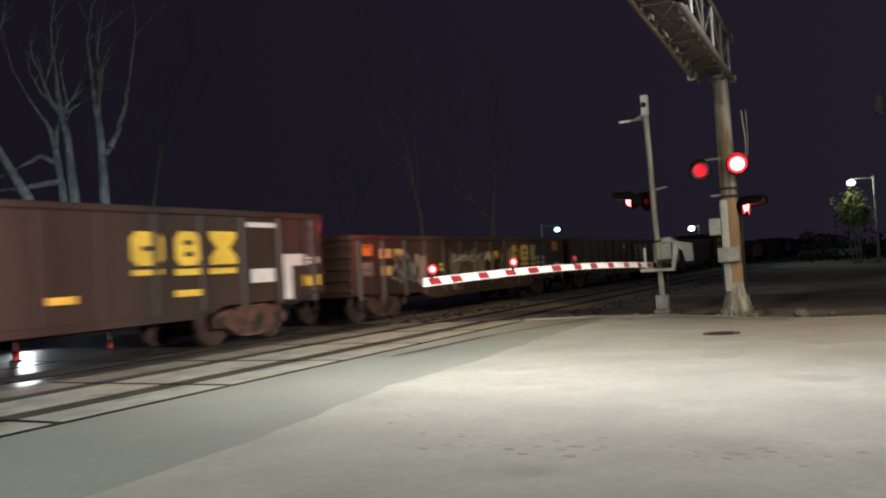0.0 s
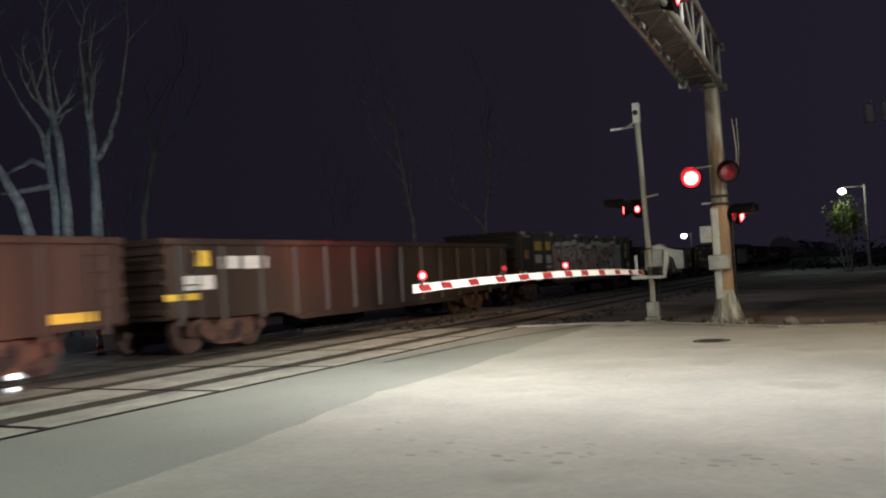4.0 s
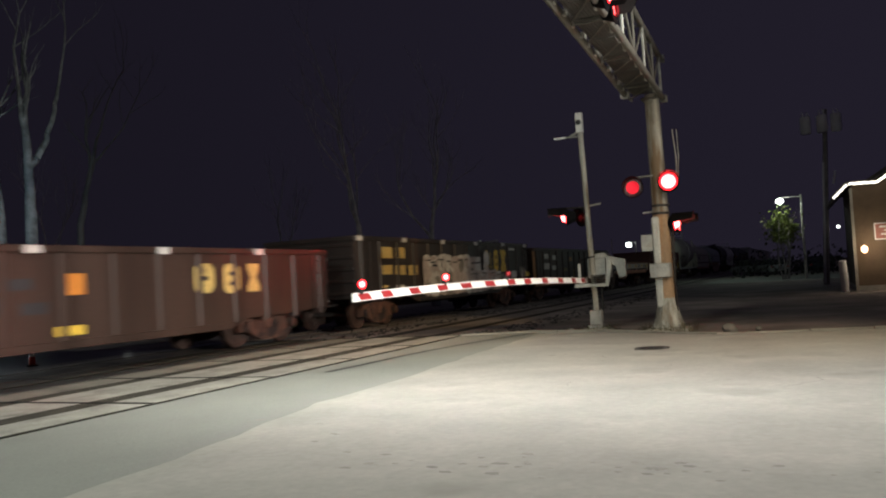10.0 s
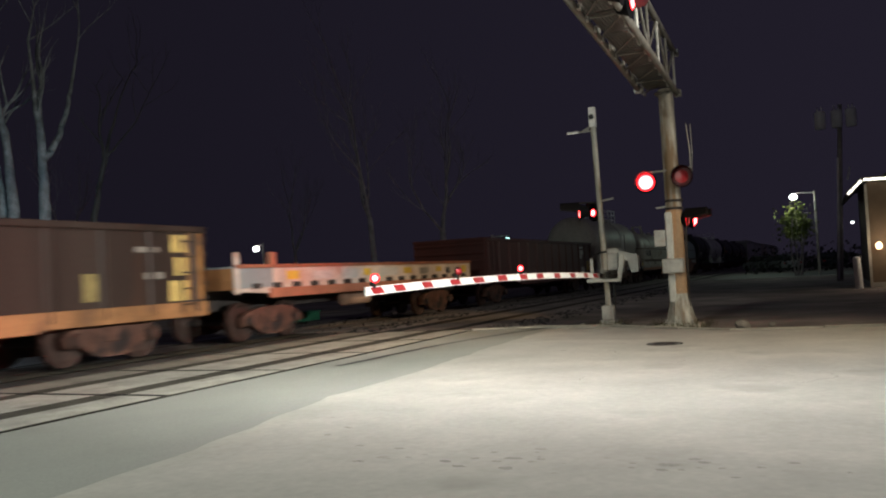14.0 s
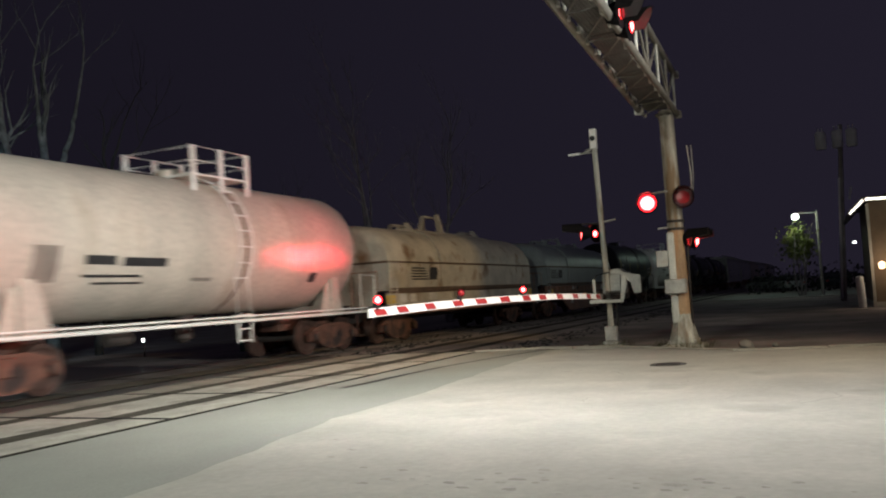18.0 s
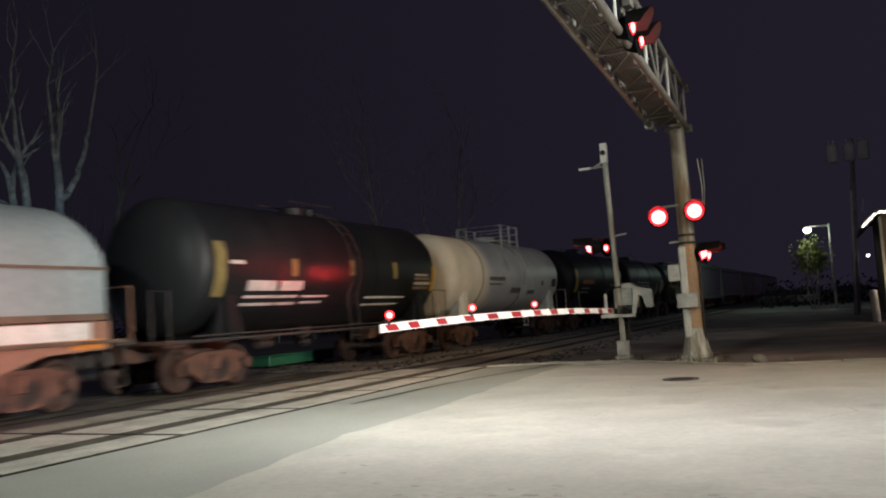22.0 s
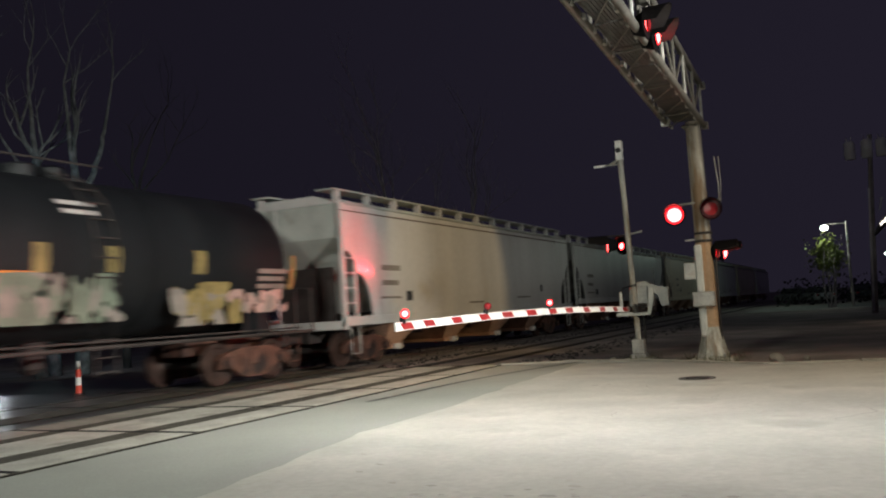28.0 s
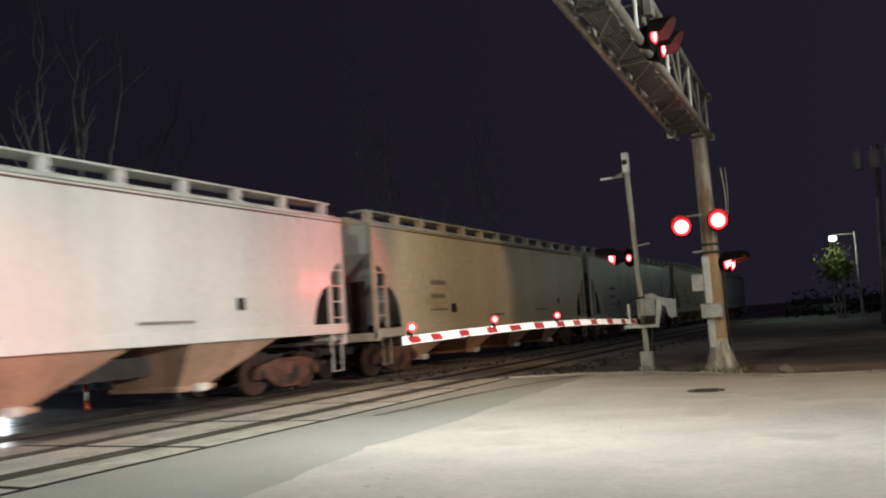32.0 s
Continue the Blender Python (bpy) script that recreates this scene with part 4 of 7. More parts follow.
MARKS_G = [
    ("O", 14.58, 15.02, 1.75, 2.05), ("Y", 14.54, 15.50, 0.94, 1.07), ("G", 13.56, 14.18, 1.72, 1.98), ("G", 13.20, 13.80, 0.92, 1.04),
    ("Z", 0.92, 1.37, 1.81, 2.07), ("G", 1.70, 2.28, 1.72, 1.96), ("G", 2.37, 2.91, 1.70, 1.95), ("G", 1.68, 2.25, 1.26, 1.49),
    ("G", 2.34, 2.91, 1.25, 1.46), ("G", 3.03, 3.60, 1.23, 1.46), ("G", 3.90, 4.48, 1.24, 1.43), ("G", 4.84, 5.22, 1.20, 1.42),
    ("Y", 0.82, 1.43, 0.94, 1.07), ("Y", 3.13, 3.73, 0.90, 1.02), ("Y", 5.54, 6.10, 0.85, 1.02), ("Y", 8.09, 8.76, 0.81, 0.97),
    ("W", 2.33, 2.93, 0.82, 0.91), ("Y", 10.63, 11.19, 1.33, 1.94), ("Y", 11.38, 11.92, 1.20, 1.94), ("Y", 12.23, 12.88, 1.16, 1.95),
]
MARKS_H = [
    ("Y", 0.15, 0.40, 1.17, 2.07), ("O", 0.77, 1.25, 1.64, 1.93), ("Z", 1.51, 2.12, 1.70, 1.95), ("Z", 2.31, 2.86, 1.69, 1.95),
    ("Z", 1.54, 2.09, 1.26, 1.48), ("Z", 2.28, 2.85, 1.22, 1.48), ("Z", 3.00, 3.59, 1.19, 1.45), ("Z", 3.78, 4.42, 1.18, 1.42),
    ("Z", 4.68, 5.17, 1.19, 1.40), ("Y", 3.74, 4.38, 0.75, 0.87), ("Y", 7.02, 7.63, 0.72, 0.88), ("O", 7.25, 7.66, 1.40, 1.76),
    ("K", 0.44, 1.36, 1.27, 1.52), ("K", 5.51, 6.60, 1.51, 1.69), ("K", 5.39, 6.06, 1.15, 1.40), ("K", 6.36, 6.89, 1.11, 1.30),
    ("Z", 10.47, 11.08, 1.30, 1.91), ("Z", 11.40, 11.95, 1.27, 1.90), ("Z", 12.22, 12.64, 1.28, 1.90),
]
MARKS_I = [
    ("Z", 1.58, 2.29, 2.03, 2.36), ("Z", 2.51, 3.13, 2.03, 2.36), ("Z", 1.55, 2.23, 1.55, 1.82), ("Z", 2.48, 3.13, 1.52, 1.81),
    ("Z", 3.35, 3.99, 1.50, 1.81), ("Z", 1.48, 1.89, 1.16, 1.23), ("Z", 1.47, 1.88, 1.03, 1.12), ("Z", 3.32, 3.88, 1.00, 1.11),
    ("W", 2.45, 2.98, 1.13, 1.22), ("W", 2.44, 2.97, 0.98, 1.05), ("Y", 10.14, 10.81, 1.53, 2.34), ("Y", 11.16, 11.65, 1.51, 2.36),
    ("Y", 11.95, 12.56, 1.49, 2.37), ("Y", 5.15, 5.77, 1.03, 1.17), ("Y", 8.29, 8.80, 0.97, 1.09), ("W", 13.03, 13.77, 2.37, 2.46),
]
MARKS_J = [
    ("U", -0.10, 0.25, 1.00, 2.36), ("U", 0.28, 0.60, 1.90, 2.30), ("W", 1.79, 2.47, 2.02, 2.25), ("W", 3.15, 3.87, 1.96, 2.19),
    ("W", 1.59, 2.62, 1.50, 1.79), ("W", 3.02, 3.66, 1.47, 1.68), ("W", 1.47, 1.93, 1.07, 1.16), ("D", 4.85, 5.17, 1.03, 1.56),
    ("D", 5.24, 5.71, 1.39, 1.52), ("D", 6.96, 7.32, 1.01, 1.45), ("U", 15.05, 15.5, 1.06, 2.38), ("Z", 14.62, 15.05, 2.0, 2.34), ("Z", 14.7, 15.05, 1.55, 1.9), ("Z", 14.55, 15.05, 1.06, 1.45), ("D", 12.48, 12.8, 1.14, 1.62), ("G", 13.9, 14.4, 1.5, 1.62), ("G", 13.7, 14.3, 2.0, 2.1), ("U", 6.19, 6.84, 1.89, 2.10),
]
MARKS_L = [
    ("W", 13.36, 14.16, 2.28, 2.38), ("W", 13.55, 14.17, 1.96, 2.19), ("W", 13.29, 13.97, 1.76, 1.94), ("Y", 14.85, 15.24, 1.13, 1.62),
    ("W", 13.74, 14.48, 1.02, 1.33), ("W", 14.68, 15.37, 0.74, 0.83),
]


# ---- the train ----
CARS = []         # (thing, place of its rear end in the train)
SIDE = 1.52       # half width over the side sheets
SHARED = {}


def wheel_mesh():
    if "wheel" not in SHARED:
        bm = bmesh.new()
        lathe(bm, [(-0.07, 0.09), (-0.05, 0.16), (-0.035, 0.33), (-0.06, 0.37), (-0.06, 0.455), (0.05, 0.44), (0.05, 0.37), (0.02, 0.33), (0.015, 0.16), (0.06, 0.10), (0.06, 0.03)], 28, "x")
        SHARED["wheel"] = mesh_of("wheel", bm, "wheel")
        bm = bmesh.new()
        # side frames and bolster of one truck
        for sx in (-1, 1):
            xa, xb = sorted((sx * 0.90, sx * 1.06))
            outline = [(-1.08, 0.36), (-1.12, 0.56), (-0.98, 0.66), (-0.45, 0.78), (0.45, 0.78), (0.98, 0.66), (1.12, 0.56), (1.08, 0.36), (0.72, 0.36), (0.50, 0.20), (0.22, 0.14), (-0.22, 0.14), (-0.50, 0.20), (-0.72, 0.36)]
            prism(bm, outline, xa, xb, "x")
            for y in (-0.38, 0.38):
                xo = sx * 1.065
                prism(bm, [(y - 0.13, 0.40), (y + 0.13, 0.40), (y + 0.10, 0.64), (y - 0.10, 0.64)], min(xo, xo + sx * 0.02), max(xo, xo + sx * 0.02), "x")
        box(bm, -1.1, 1.1, -0.17, 0.17, 0.40, 0.72, 0.02)
        SHARED["truck"] = mesh_of("truck", bm, "truck")
        bm = bmesh.new()
        for k in range(5):
            for dy in (-0.10, 0.02, 0.14):
                tube(bm, (0, dy - 0.02, 0.27 + 0.05 * k), (0, dy - 0.02, 0.30 + 0.05 * k), 0.055, 10)
        SHARED["springs"] = mesh_of("springs", bm, "under")
        SHARED["axle"] = mesh_of("axle", quick(tube, (-0.95, 0, 0), (0.95, 0, 0), 0.075, 10), "under")
        SHARED["bearing"] = mesh_of("bearing", quick(lathe, [(0, 0.13), (0.10, 0.13), (0.13, 0.10), (0.13, 0.03)], 16, "x"), "truck")
        bm = bmesh.new()
        tube(bm, (0, 0, 0.78), (0, 0.75, 0.78), 0.09, 8)
        box(bm, -0.12, 0.12, 0.62, 0.92, 0.64, 0.92, 0.04)
        SHARED["coupler"] = mesh_of("coupler", bm, "under")
    return SHARED


def running_gear(car, length, inset=2.05):
    sh = wheel_mesh()
    for y in (inset, length - inset):
        t = part("truck", sh["truck"], "truck", car, "rusty cast truck frame", at=(0, y, 0))
        for dy in (-0.88, 0.88):
            part("axle", sh["axle"], "under", t, at=(0, dy, 0.46))
            for sx in (-1, 1):
                part("wheel", sh["wheel"], "wheel", t, at=(0.76 * sx, dy, 0.46))
                b = part("bearing", sh["bearing"], "truck", t, at=(1.06 * sx, dy, 0.48))
                if sx < 0:
                    b.rotation_euler = (0, 0, math.pi)
        for sx in (-1, 1):
            part("springs", sh["springs"], "under", t, at=(1.0 * sx, 0, 0))
    c = part("coupler", sh["coupler"], "under", car, at=(0, length - 0.1, 0))
    c = part("coupler", sh["coupler"], "under", car, at=(0, 0.1, 0))
    c.rotation_euler = (0, 0, math.pi)


def marks(car, rows, x):
    kinds = {"Y": "yellow painted marking", "Z": "faded yellow painted marking", "W": "white painted marking", "G": "faded grey marking", "D": "dull mustard marking", "O": "orange painted panel", "U": "worn orange painted marking", "K": "black painted patch"}
    big = 0
    for k, y0, y1, z0, z1 in rows:
        bm = bmesh.new()
        w, h = y1 - y0, z1 - z0
        if k in "YZ" and h > 0.5 and w > 0.4:
            # plain emblem blocks: two chamfered slabs with dark slots and an hourglass
            c, dark = 0.2 * min(w, h), []
            if big % 3 == 2:
                poly = [(y0, z0), (y1, z0), (y1, z0 + 0.20 * h), (y1 - 0.26 * w, z0 + 0.5 * h), (y1, z0 + 0.8 * h), (y1, z1), (y0, z1), (y0, z0 + 0.8 * h), (y0 + 0.26 * w, z0 + 0.5 * h), (y0, z0 + 0.20 * h)]
            else:
                poly = [(y0 + c, z0), (y1 - c, z0), (y1, z0 + c), (y1, z1 - c), (y1 - c, z1), (y0 + c, z1), (y0, z1 - c), (y0, z0 + c)]
                dark = [0.5] if big % 3 == 0 else [0.33, 0.67]
            for u in dark:
                part("emblem_slot", quick(box, x + 0.004, x + 0.007, y0 + 0.32 * w, y1 - 0.30 * w, z0 + (u - 0.07) * h, z0 + (u + 0.07) * h), "under", car, "dark slot in the emblem block")
            big += 1
        else:
            poly = [(y0, z0), (y1, z0), (y1, z1), (y0, z1)]
        prism(bm, poly, x - 0.001, x + 0.004, "x")
        part("marking", bm, k, car, kinds[k])


def spray(car, y0, y1, z0, z1, x, palette, count, seed, size=(0.15, 0.5)):
    """Spray-painted shapes: many ragged patches, one mesh to a colour."""
    rg = random.Random(seed)
    bms = {k: bmesh.new() for k in palette}
    layer = 0
    for i in range(count):
        k = palette[i % len(palette)] if i < len(palette) * 2 else rg.choice(palette)
        cy, cz = rg.uniform(y0, y1), rg.uniform(z0, z1)
        ry, rz = rg.uniform(*size) * 0.8, rg.uniform(*size)
        turn = rg.uniform(-0.6, 0.6)
        pts = []
        for j in range(14):
            a = j * math.tau / 14
            r = 0.55 + 0.6 * rg.random()
            u, w = ry * r * math.cos(a), rz * r * math.sin(a)
            u, w = u * math.cos(turn) - w * math.sin(turn), u * math.sin(turn) + w * math.cos(turn)
            pts.append((min(max(cy + u, y0 - 0.1), y1 + 0.1), min(max(cz + w, z0), z1)))
        layer += 1
        vs = [bms[k].verts.new((x + 0.001 + 0.00012 * layer, u, w)) for u, w in pts]
        try:
            bms[k].faces.new(vs)
        except ValueError:
            pass
    names = {"W": "white spray paint", "P": "pink spray paint", "K": "black spray paint", "G": "grey spray paint", "T": "dull green spray paint", "Y": "yellow spray paint", "Z": "faded yellow spray paint", "B": "pale blue spray paint", "D": "dull mustard spray paint", "R": "rosy spray paint", "S": "pale grey-pink spray paint"}
    for k, b in bms.items():
        bmesh.ops.triangulate(b, faces=b.faces[:])
        part("graffiti", b, k, car, names[k])["kind"] = "stuff"


def bar(car, name, mat, a, b, r=0.016, parent=None):
    """A straight round bar as a part; bars of one length share a mesh."""
    a, b = Vector(a), Vector(b)
    key = ("bar", round((b - a).length, 2), r, mat)
    if key not in SHARED:
        SHARED[key] = mesh_of(name, quick(tube, (0, 0, 0), (0, 0, (b - a).length), r, 6), mat)
    ob = part(name, SHARED[key], mat, parent or car, at=a)
    ob.rotation_mode = "QUATERNION"
    ob.rotation_quaternion = (b - a).to_track_quat("Z", "Y")
    return ob


def ladder(car, x, y, z0, z1, mat, rungs=5, w=0.42):
    for dy in (-w / 2, w / 2):
        bar(car, "stile", mat, (x, y + dy, z0), (x, y + dy, z1), 0.018)
    for i in range(rungs):
        z = z0 + (z1 - z0) * (i + 0.5) / rungs
        bar(car, "rung", mat, (x, y - w / 2, z), (x, y + w / 2, z), 0.014)


def ribbon(bm, pts, w, x):
    """A painted stroke: a smooth flat band through points (along, height)."""
    fine = []
    p = [pts[0]] + list(pts) + [pts[-1]]
    for a, b, c, d in zip(p, p[1:], p[2:], p[3:]):
        for k in range(5):
            u = k / 5
            fine.append(tuple(0.5 * (2 * b[i] + (c[i] - a[i]) * u + (2 * a[i] - 5 * b[i] + 4 * c[i] - d[i]) * u * u + (3 * b[i] - a[i] - 3 * c[i] + d[i]) * u ** 3) for i in (0, 1)))
    fine.append(tuple(pts[-1]))
    last = None
    for j, q in enumerate(fine):
        o, n = fine[max(0, j - 1)], fine[min(len(fine) - 1, j + 1)]
        d = Vector((n[0] - o[0], n[1] - o[1]))
        d = d.normalized() if d.length > 1e-6 else Vector((1, 0))
        row = [bm.verts.new((x, q[0] - d.y * w / 2 * sgn, q[1] + d.x * w / 2 * sgn)) for sgn in (-1, 1)]
        if last:
            bm.faces.new((last[0], row[0], row[1], last[1]))
        last = row


def scribble(car, y0, y1, z0, z1, x, k, n, seed, w=0.08, label="sprayed tag"):
    """A thin sprayed tag of n looping letters."""
    rg = random.Random(seed)
    for i in range(n):
        a, b = y0 + (y1 - y0) * i / n, y0 + (y1 - y0) * (i + 1.15) / n
        pts = []
        for j in range(6):
            pts.append((rg.uniform(a, b), z0 + (z1 - z0) * (rg.uniform(0.6, 1.0) if j % 2 else rg.uniform(0.0, 0.4))))
        bm = bmesh.new()
        ribbon(bm, pts, w * rg.uniform(0.7, 1.2), x + 0.0006 * i)
        part("graffiti", bm, k, car, label)["kind"] = "stuff"


def piece(car, y0, y1, z0, z1, x, fills, tops, seed, step=0.95, marks_dark=3.2):
    """A sprayed piece: upright letter-like slabs with stepped pale tops, dark cuts between them and loose tints."""
    rg = random.Random(seed)
    names = {"W": "white spray paint", "P": "pink spray paint", "K": "black spray paint", "G": "grey spray paint", "T": "dull green spray paint", "B": "pale blue spray paint", "R": "rosy spray paint", "S": "pale grey-pink spray paint"}
    bms = {}

    def shape(k, pts, lift):
        b = bms.setdefault(k, bmesh.new())
        b.faces.new([b.verts.new((x + lift, min(max(u, y0 - 0.3), y1 + 0.3), min(max(w, z0), z1))) for u, w in pts])

    def slab(k, cy, cz, hw, hh, turn, lift, rough=0.16, n=12):
        pts = []
        for j in range(n):
            t = j * math.tau / n
            c, s = math.cos(t), math.sin(t)
            r = (abs(c) ** 5 + abs(s) ** 5) ** -0.2 * (1 + rg.uniform(-rough, rough))
            u, w = hw * r * c, hh * r * s
            pts.append((cy + u * math.cos(turn) - w * math.sin(turn), cz + u * math.sin(turn) + w * math.cos(turn)))
        shape(k, pts, lift)

    h = z1 - z0
    y, i = y0, 0
    while y < y1:
        w = step * rg.uniform(0.75, 1.25)
        top = z1 - h * rg.uniform(0.02, 0.16)
        cy = y + w / 2
        slab(fills[i % len(fills)], cy, (z0 + top) / 2, w * 0.66, (top - z0) / 2, rg.uniform(-0.06, 0.10), 0.0002 * i, 0.08, 16)
        # arm and belly of the letter
        for q in range(3):
            slab(rg.choice(fills), cy + rg.uniform(-0.4, 0.4) * w, z0 + h * rg.uniform(0.15, 0.8), w * rg.uniform(0.18, 0.42), h * rg.uniform(0.06, 0.2), rg.uniform(-0.5, 0.5), 0.004 + 0.0002 * (i * 3 + q), 0.2)
        # stepped pale top edge
        slab(tops[i % len(tops)], cy + rg.uniform(-0.1, 0.1), top - h * 0.045, w * rg.uniform(0.34, 0.56), h * rg.uniform(0.035, 0.07), rg.uniform(-0.08, 0.12), 0.009 + 0.0002 * i, 0.12)
        slab("K", cy + rg.uniform(-0.15, 0.15), top - h * 0.13, w * rg.uniform(0.3, 0.5), h * 0.018, rg.uniform(-0.08, 0.14), 0.012 + 0.0002 * i, 0.3)
        y += w
        i += 1
    for q in range(round((y1 - y0) * marks_dark)):
        slab("K", rg.uniform(y0 + 0.2, y1 - 0.2), z0 + h * rg.uniform(0.12, 0.82), rg.uniform(0.08, 0.30), rg.uniform(0.02, 0.055), rg.uniform(-0.35, 0.45) if q % 3 else rg.uniform(1.1, 1.8), 0.016 + 0.0001 * q, 0.3)
    for q in range(round((y1 - y0) * 1.6)):
        slab(rg.choice(tops), rg.uniform(y0 + 0.2, y1 - 0.2), z0 + h * rg.uniform(0.2, 0.9), rg.uniform(0.05, 0.22), rg.uniform(0.03, 0.10), rg.uniform(-0.6, 0.6), 0.021 + 0.0001 * q, 0.3)
    for k, b in bms.items():
        bmesh.ops.triangulate(b, faces=b.faces[:])
        part("graffiti", b, k, car, names[k])["kind"] = "stuff"


def plate_text(car, y0, y1, z0, z1, rows, r, zc, k="W"):
    """Rows of lettering on a drum, as plain bars."""
    step = (z1 - z0) / rows
    for i in range(rows):
        curved_mark(car, k, y0 + 0.03 * (i % 3), y1 - 0.07 * ((i * 2) % 3), z0 + step * i, z0 + step * (i + 0.62), r, zc, "row of lettering")


def gondola(name, at, length, zb, zt, mat, label, stakes=13, marking=(), tabs=(), sill=None, end_ribs=5):
    car = thing(name, label, "rail car", "train cars")
    x = SIDE - 0.05
    wall = 0.05
    for sx in (1, -1):
        bm = bmesh.new()
        xa, xb = sorted((sx * (x - wall), sx * x))
        prism(bm, [(0.05, zb + 0.30), (1.5, zb + 0.22), (3.3, zb + 0.20), (4.0, zb), (length - 4.0, zb), (length - 3.3, zb + 0.20), (length - 1.5, zb + 0.22), (length - 0.05, zb + 0.30), (length - 0.05, zt - 0.1), (0.05, zt - 0.1)], xa, xb, "x")
        part("side_wall", bm, mat, car)
        bm = bmesh.new()
        box(bm, min(sx * (x - 0.09), sx * (x + 0.06)), max(sx * (x - 0.09), sx * (x + 0.06)), 0, length, zt - 0.13, zt, 0.02)
        part("top_chord", bm, mat, car)
        bm = bmesh.new()
        box(bm, min(sx * (x - 0.02), sx * (x + 0.055)), max(sx * (x - 0.02), sx * (x + 0.055)), 4.0, length - 4.0, zb, zb + 0.14 if sill is None else sill, 0.01)
        part("side_sill", bm, mat if sill is None else "orange_steel", car)
    if sill is not None:
        for ya, yb in ((0.0, 4.0), (length - 4.0, length)):
            part("side_sill", quick(box, x - 0.02, x + 0.05, ya, yb, zb + 0.05, sill, 0.01), "orange_steel", car)
    key = ("stake", round(zb, 2), round(zt, 2), mat)
    if key not in SHARED:
        bm = bmesh.new()
        prism(bm, [(-0.09, 0.0), (-0.035, 0.05), (0.035, 0.05), (0.09, 0.0)], zb + 0.14, zt - 0.13, "z")
        for v in bm.verts:
            v.co.x, v.co.y = v.co.y, v.co.x
        SHARED[key] = mesh_of("side_stake", bm, mat)
    for i in range(stakes):
        y = 0.35 + (length - 0.7) * i / (stakes - 1)
        for sx in (1, -1):
            st = part("side_stake", SHARED[key], mat, car, at=(sx * x, y, 0.2 if y < 3.6 or y > length - 3.6 else 0))
            if y < 3.6 or y > length - 3.6:
                st.scale = (1, 1, 1)
                st.location.z = 0.0
            if sx < 0:
                st.rotation_euler = (0, 0, math.pi)
    for y, d in ((0.0, 1), (length, -1)):
        bm = bmesh.new()
        ya, yb = sorted((y, y + d * 0.06))
        box(bm, -x, x, ya, yb, zb + 0.25, zt - 0.05)
        part("end_wall", bm, mat, car)
        for i in range(end_ribs):
            z = zb + 0.40 + (zt - zb - 0.65) * i / (end_ribs - 1)
            part("end_rib", quick(box, -x, x, min(y, y - d * 0.07), max(y, y - d * 0.07), z - 0.05, z + 0.05, 0.02), mat, car)
        part("end_chord", quick(box, -x - 0.03, x + 0.03, min(y - d * 0.05, y + d * 0.1), max(y - d * 0.05, y + d * 0.1), zt - 0.13, zt, 0.02), mat, car)
    part("floor_plate", quick(box, -x + 0.06, x - 0.06, 0.07, length - 0.07, 0.98, 1.04), "inside", car)
    bm = bmesh.new()
    prism(bm, [(0.2, 0.98), (0.2, 0.70), (3.4, 0.70), (4.4, 0.52), (length - 4.4, 0.52), (length - 3.4, 0.70), (length - 0.2, 0.70), (length - 0.2, 0.98)], -0.22, 0.22, "x")
    part("centre_sill", bm, "under", car)
    for i in range(4):
        y = 5.0 + (length - 10.0) * i / 3
        part("cross_bearer", quick(box, -x + 0.1, x - 0.1, y - 0.06, y + 0.06, 0.70, 0.98), "under", car)
    ladder(car, x + 0.075, 0.55, zb + 0.15, zt - 0.15, mat)
    ladder(car, x + 0.075, length - 0.55, zb + 0.15, zt - 0.15, mat)
    for y in (0.55, length - 0.55):
        part("step", quick(path_tube, [(x + 0.03, y - 0.2, zb + 0.25), (x + 0.03, y - 0.2, 0.36), (x + 0.03, y + 0.2, 0.36), (x + 0.03, y + 0.2, zb + 0.25)], 0.016, 6), mat, car)
    running_gear(car, length)
    marks(car, marking, x + 0.003)
    for y in tabs:
        part("bracket_tab", quick(box, x + 0.055, x + 0.075, y - 0.16, y + 0.16, zt - 0.14, zt - 0.01), "W", car, "pale tab on the top chord")
    CARS.append((car, at))
    return car


GS = SIDE - 0.05 + 0.003
gondola("gondola_car", -0.1, 15.7, 0.62, 2.70, "gond_dark", "tall dark brown gondola car with yellow block markings", 14, MARKS_A)
c = gondola("gondola_car", 16.79, 15.32, 0.48, 2.24, "gond_brown", "brown gondola car with faded markings and pale graffiti", 14, MARKS_B)
scribble(c, 5.15, 8.2, 0.55, 1.95, GS + 0.05, "G", 5, 3, 0.13)
scribble(c, 5.3, 8.0, 1.45, 1.75, GS + 0.055, "W", 4, 8, 0.06)
scribble(c, 8.5, 9.9, 0.65, 1.85, GS + 0.05, "G", 3, 5, 0.11)
scribble(c, 1.9, 3.5, 0.85, 1.75, GS + 0.05, "P", 3, 6, 0.22)
scribble(c, 2.0, 3.4, 0.9, 1.7, GS + 0.055, "G", 3, 7, 0.10)
marks(c, [("O", 0.50, 0.96, 1.72, 2.0), ("G", 0.30, 0.95, 1.22, 1.55), ("Z", 1.30, 1.87, 1.64, 1.89), ("Z", 1.32, 1.88, 1.19, 1.44), ("Z", 2.03, 2.55, 1.69, 1.88), ("Z", 2.05, 2.5, 1.2, 1.4), ("Z", 2.8, 3.2, 1.2, 1.42), ("Y", 3.4, 4.1, 0.86, 0.97), ("Z", 3.62, 4.1, 1.30, 1.37)], SIDE - 0.05 + 0.003)
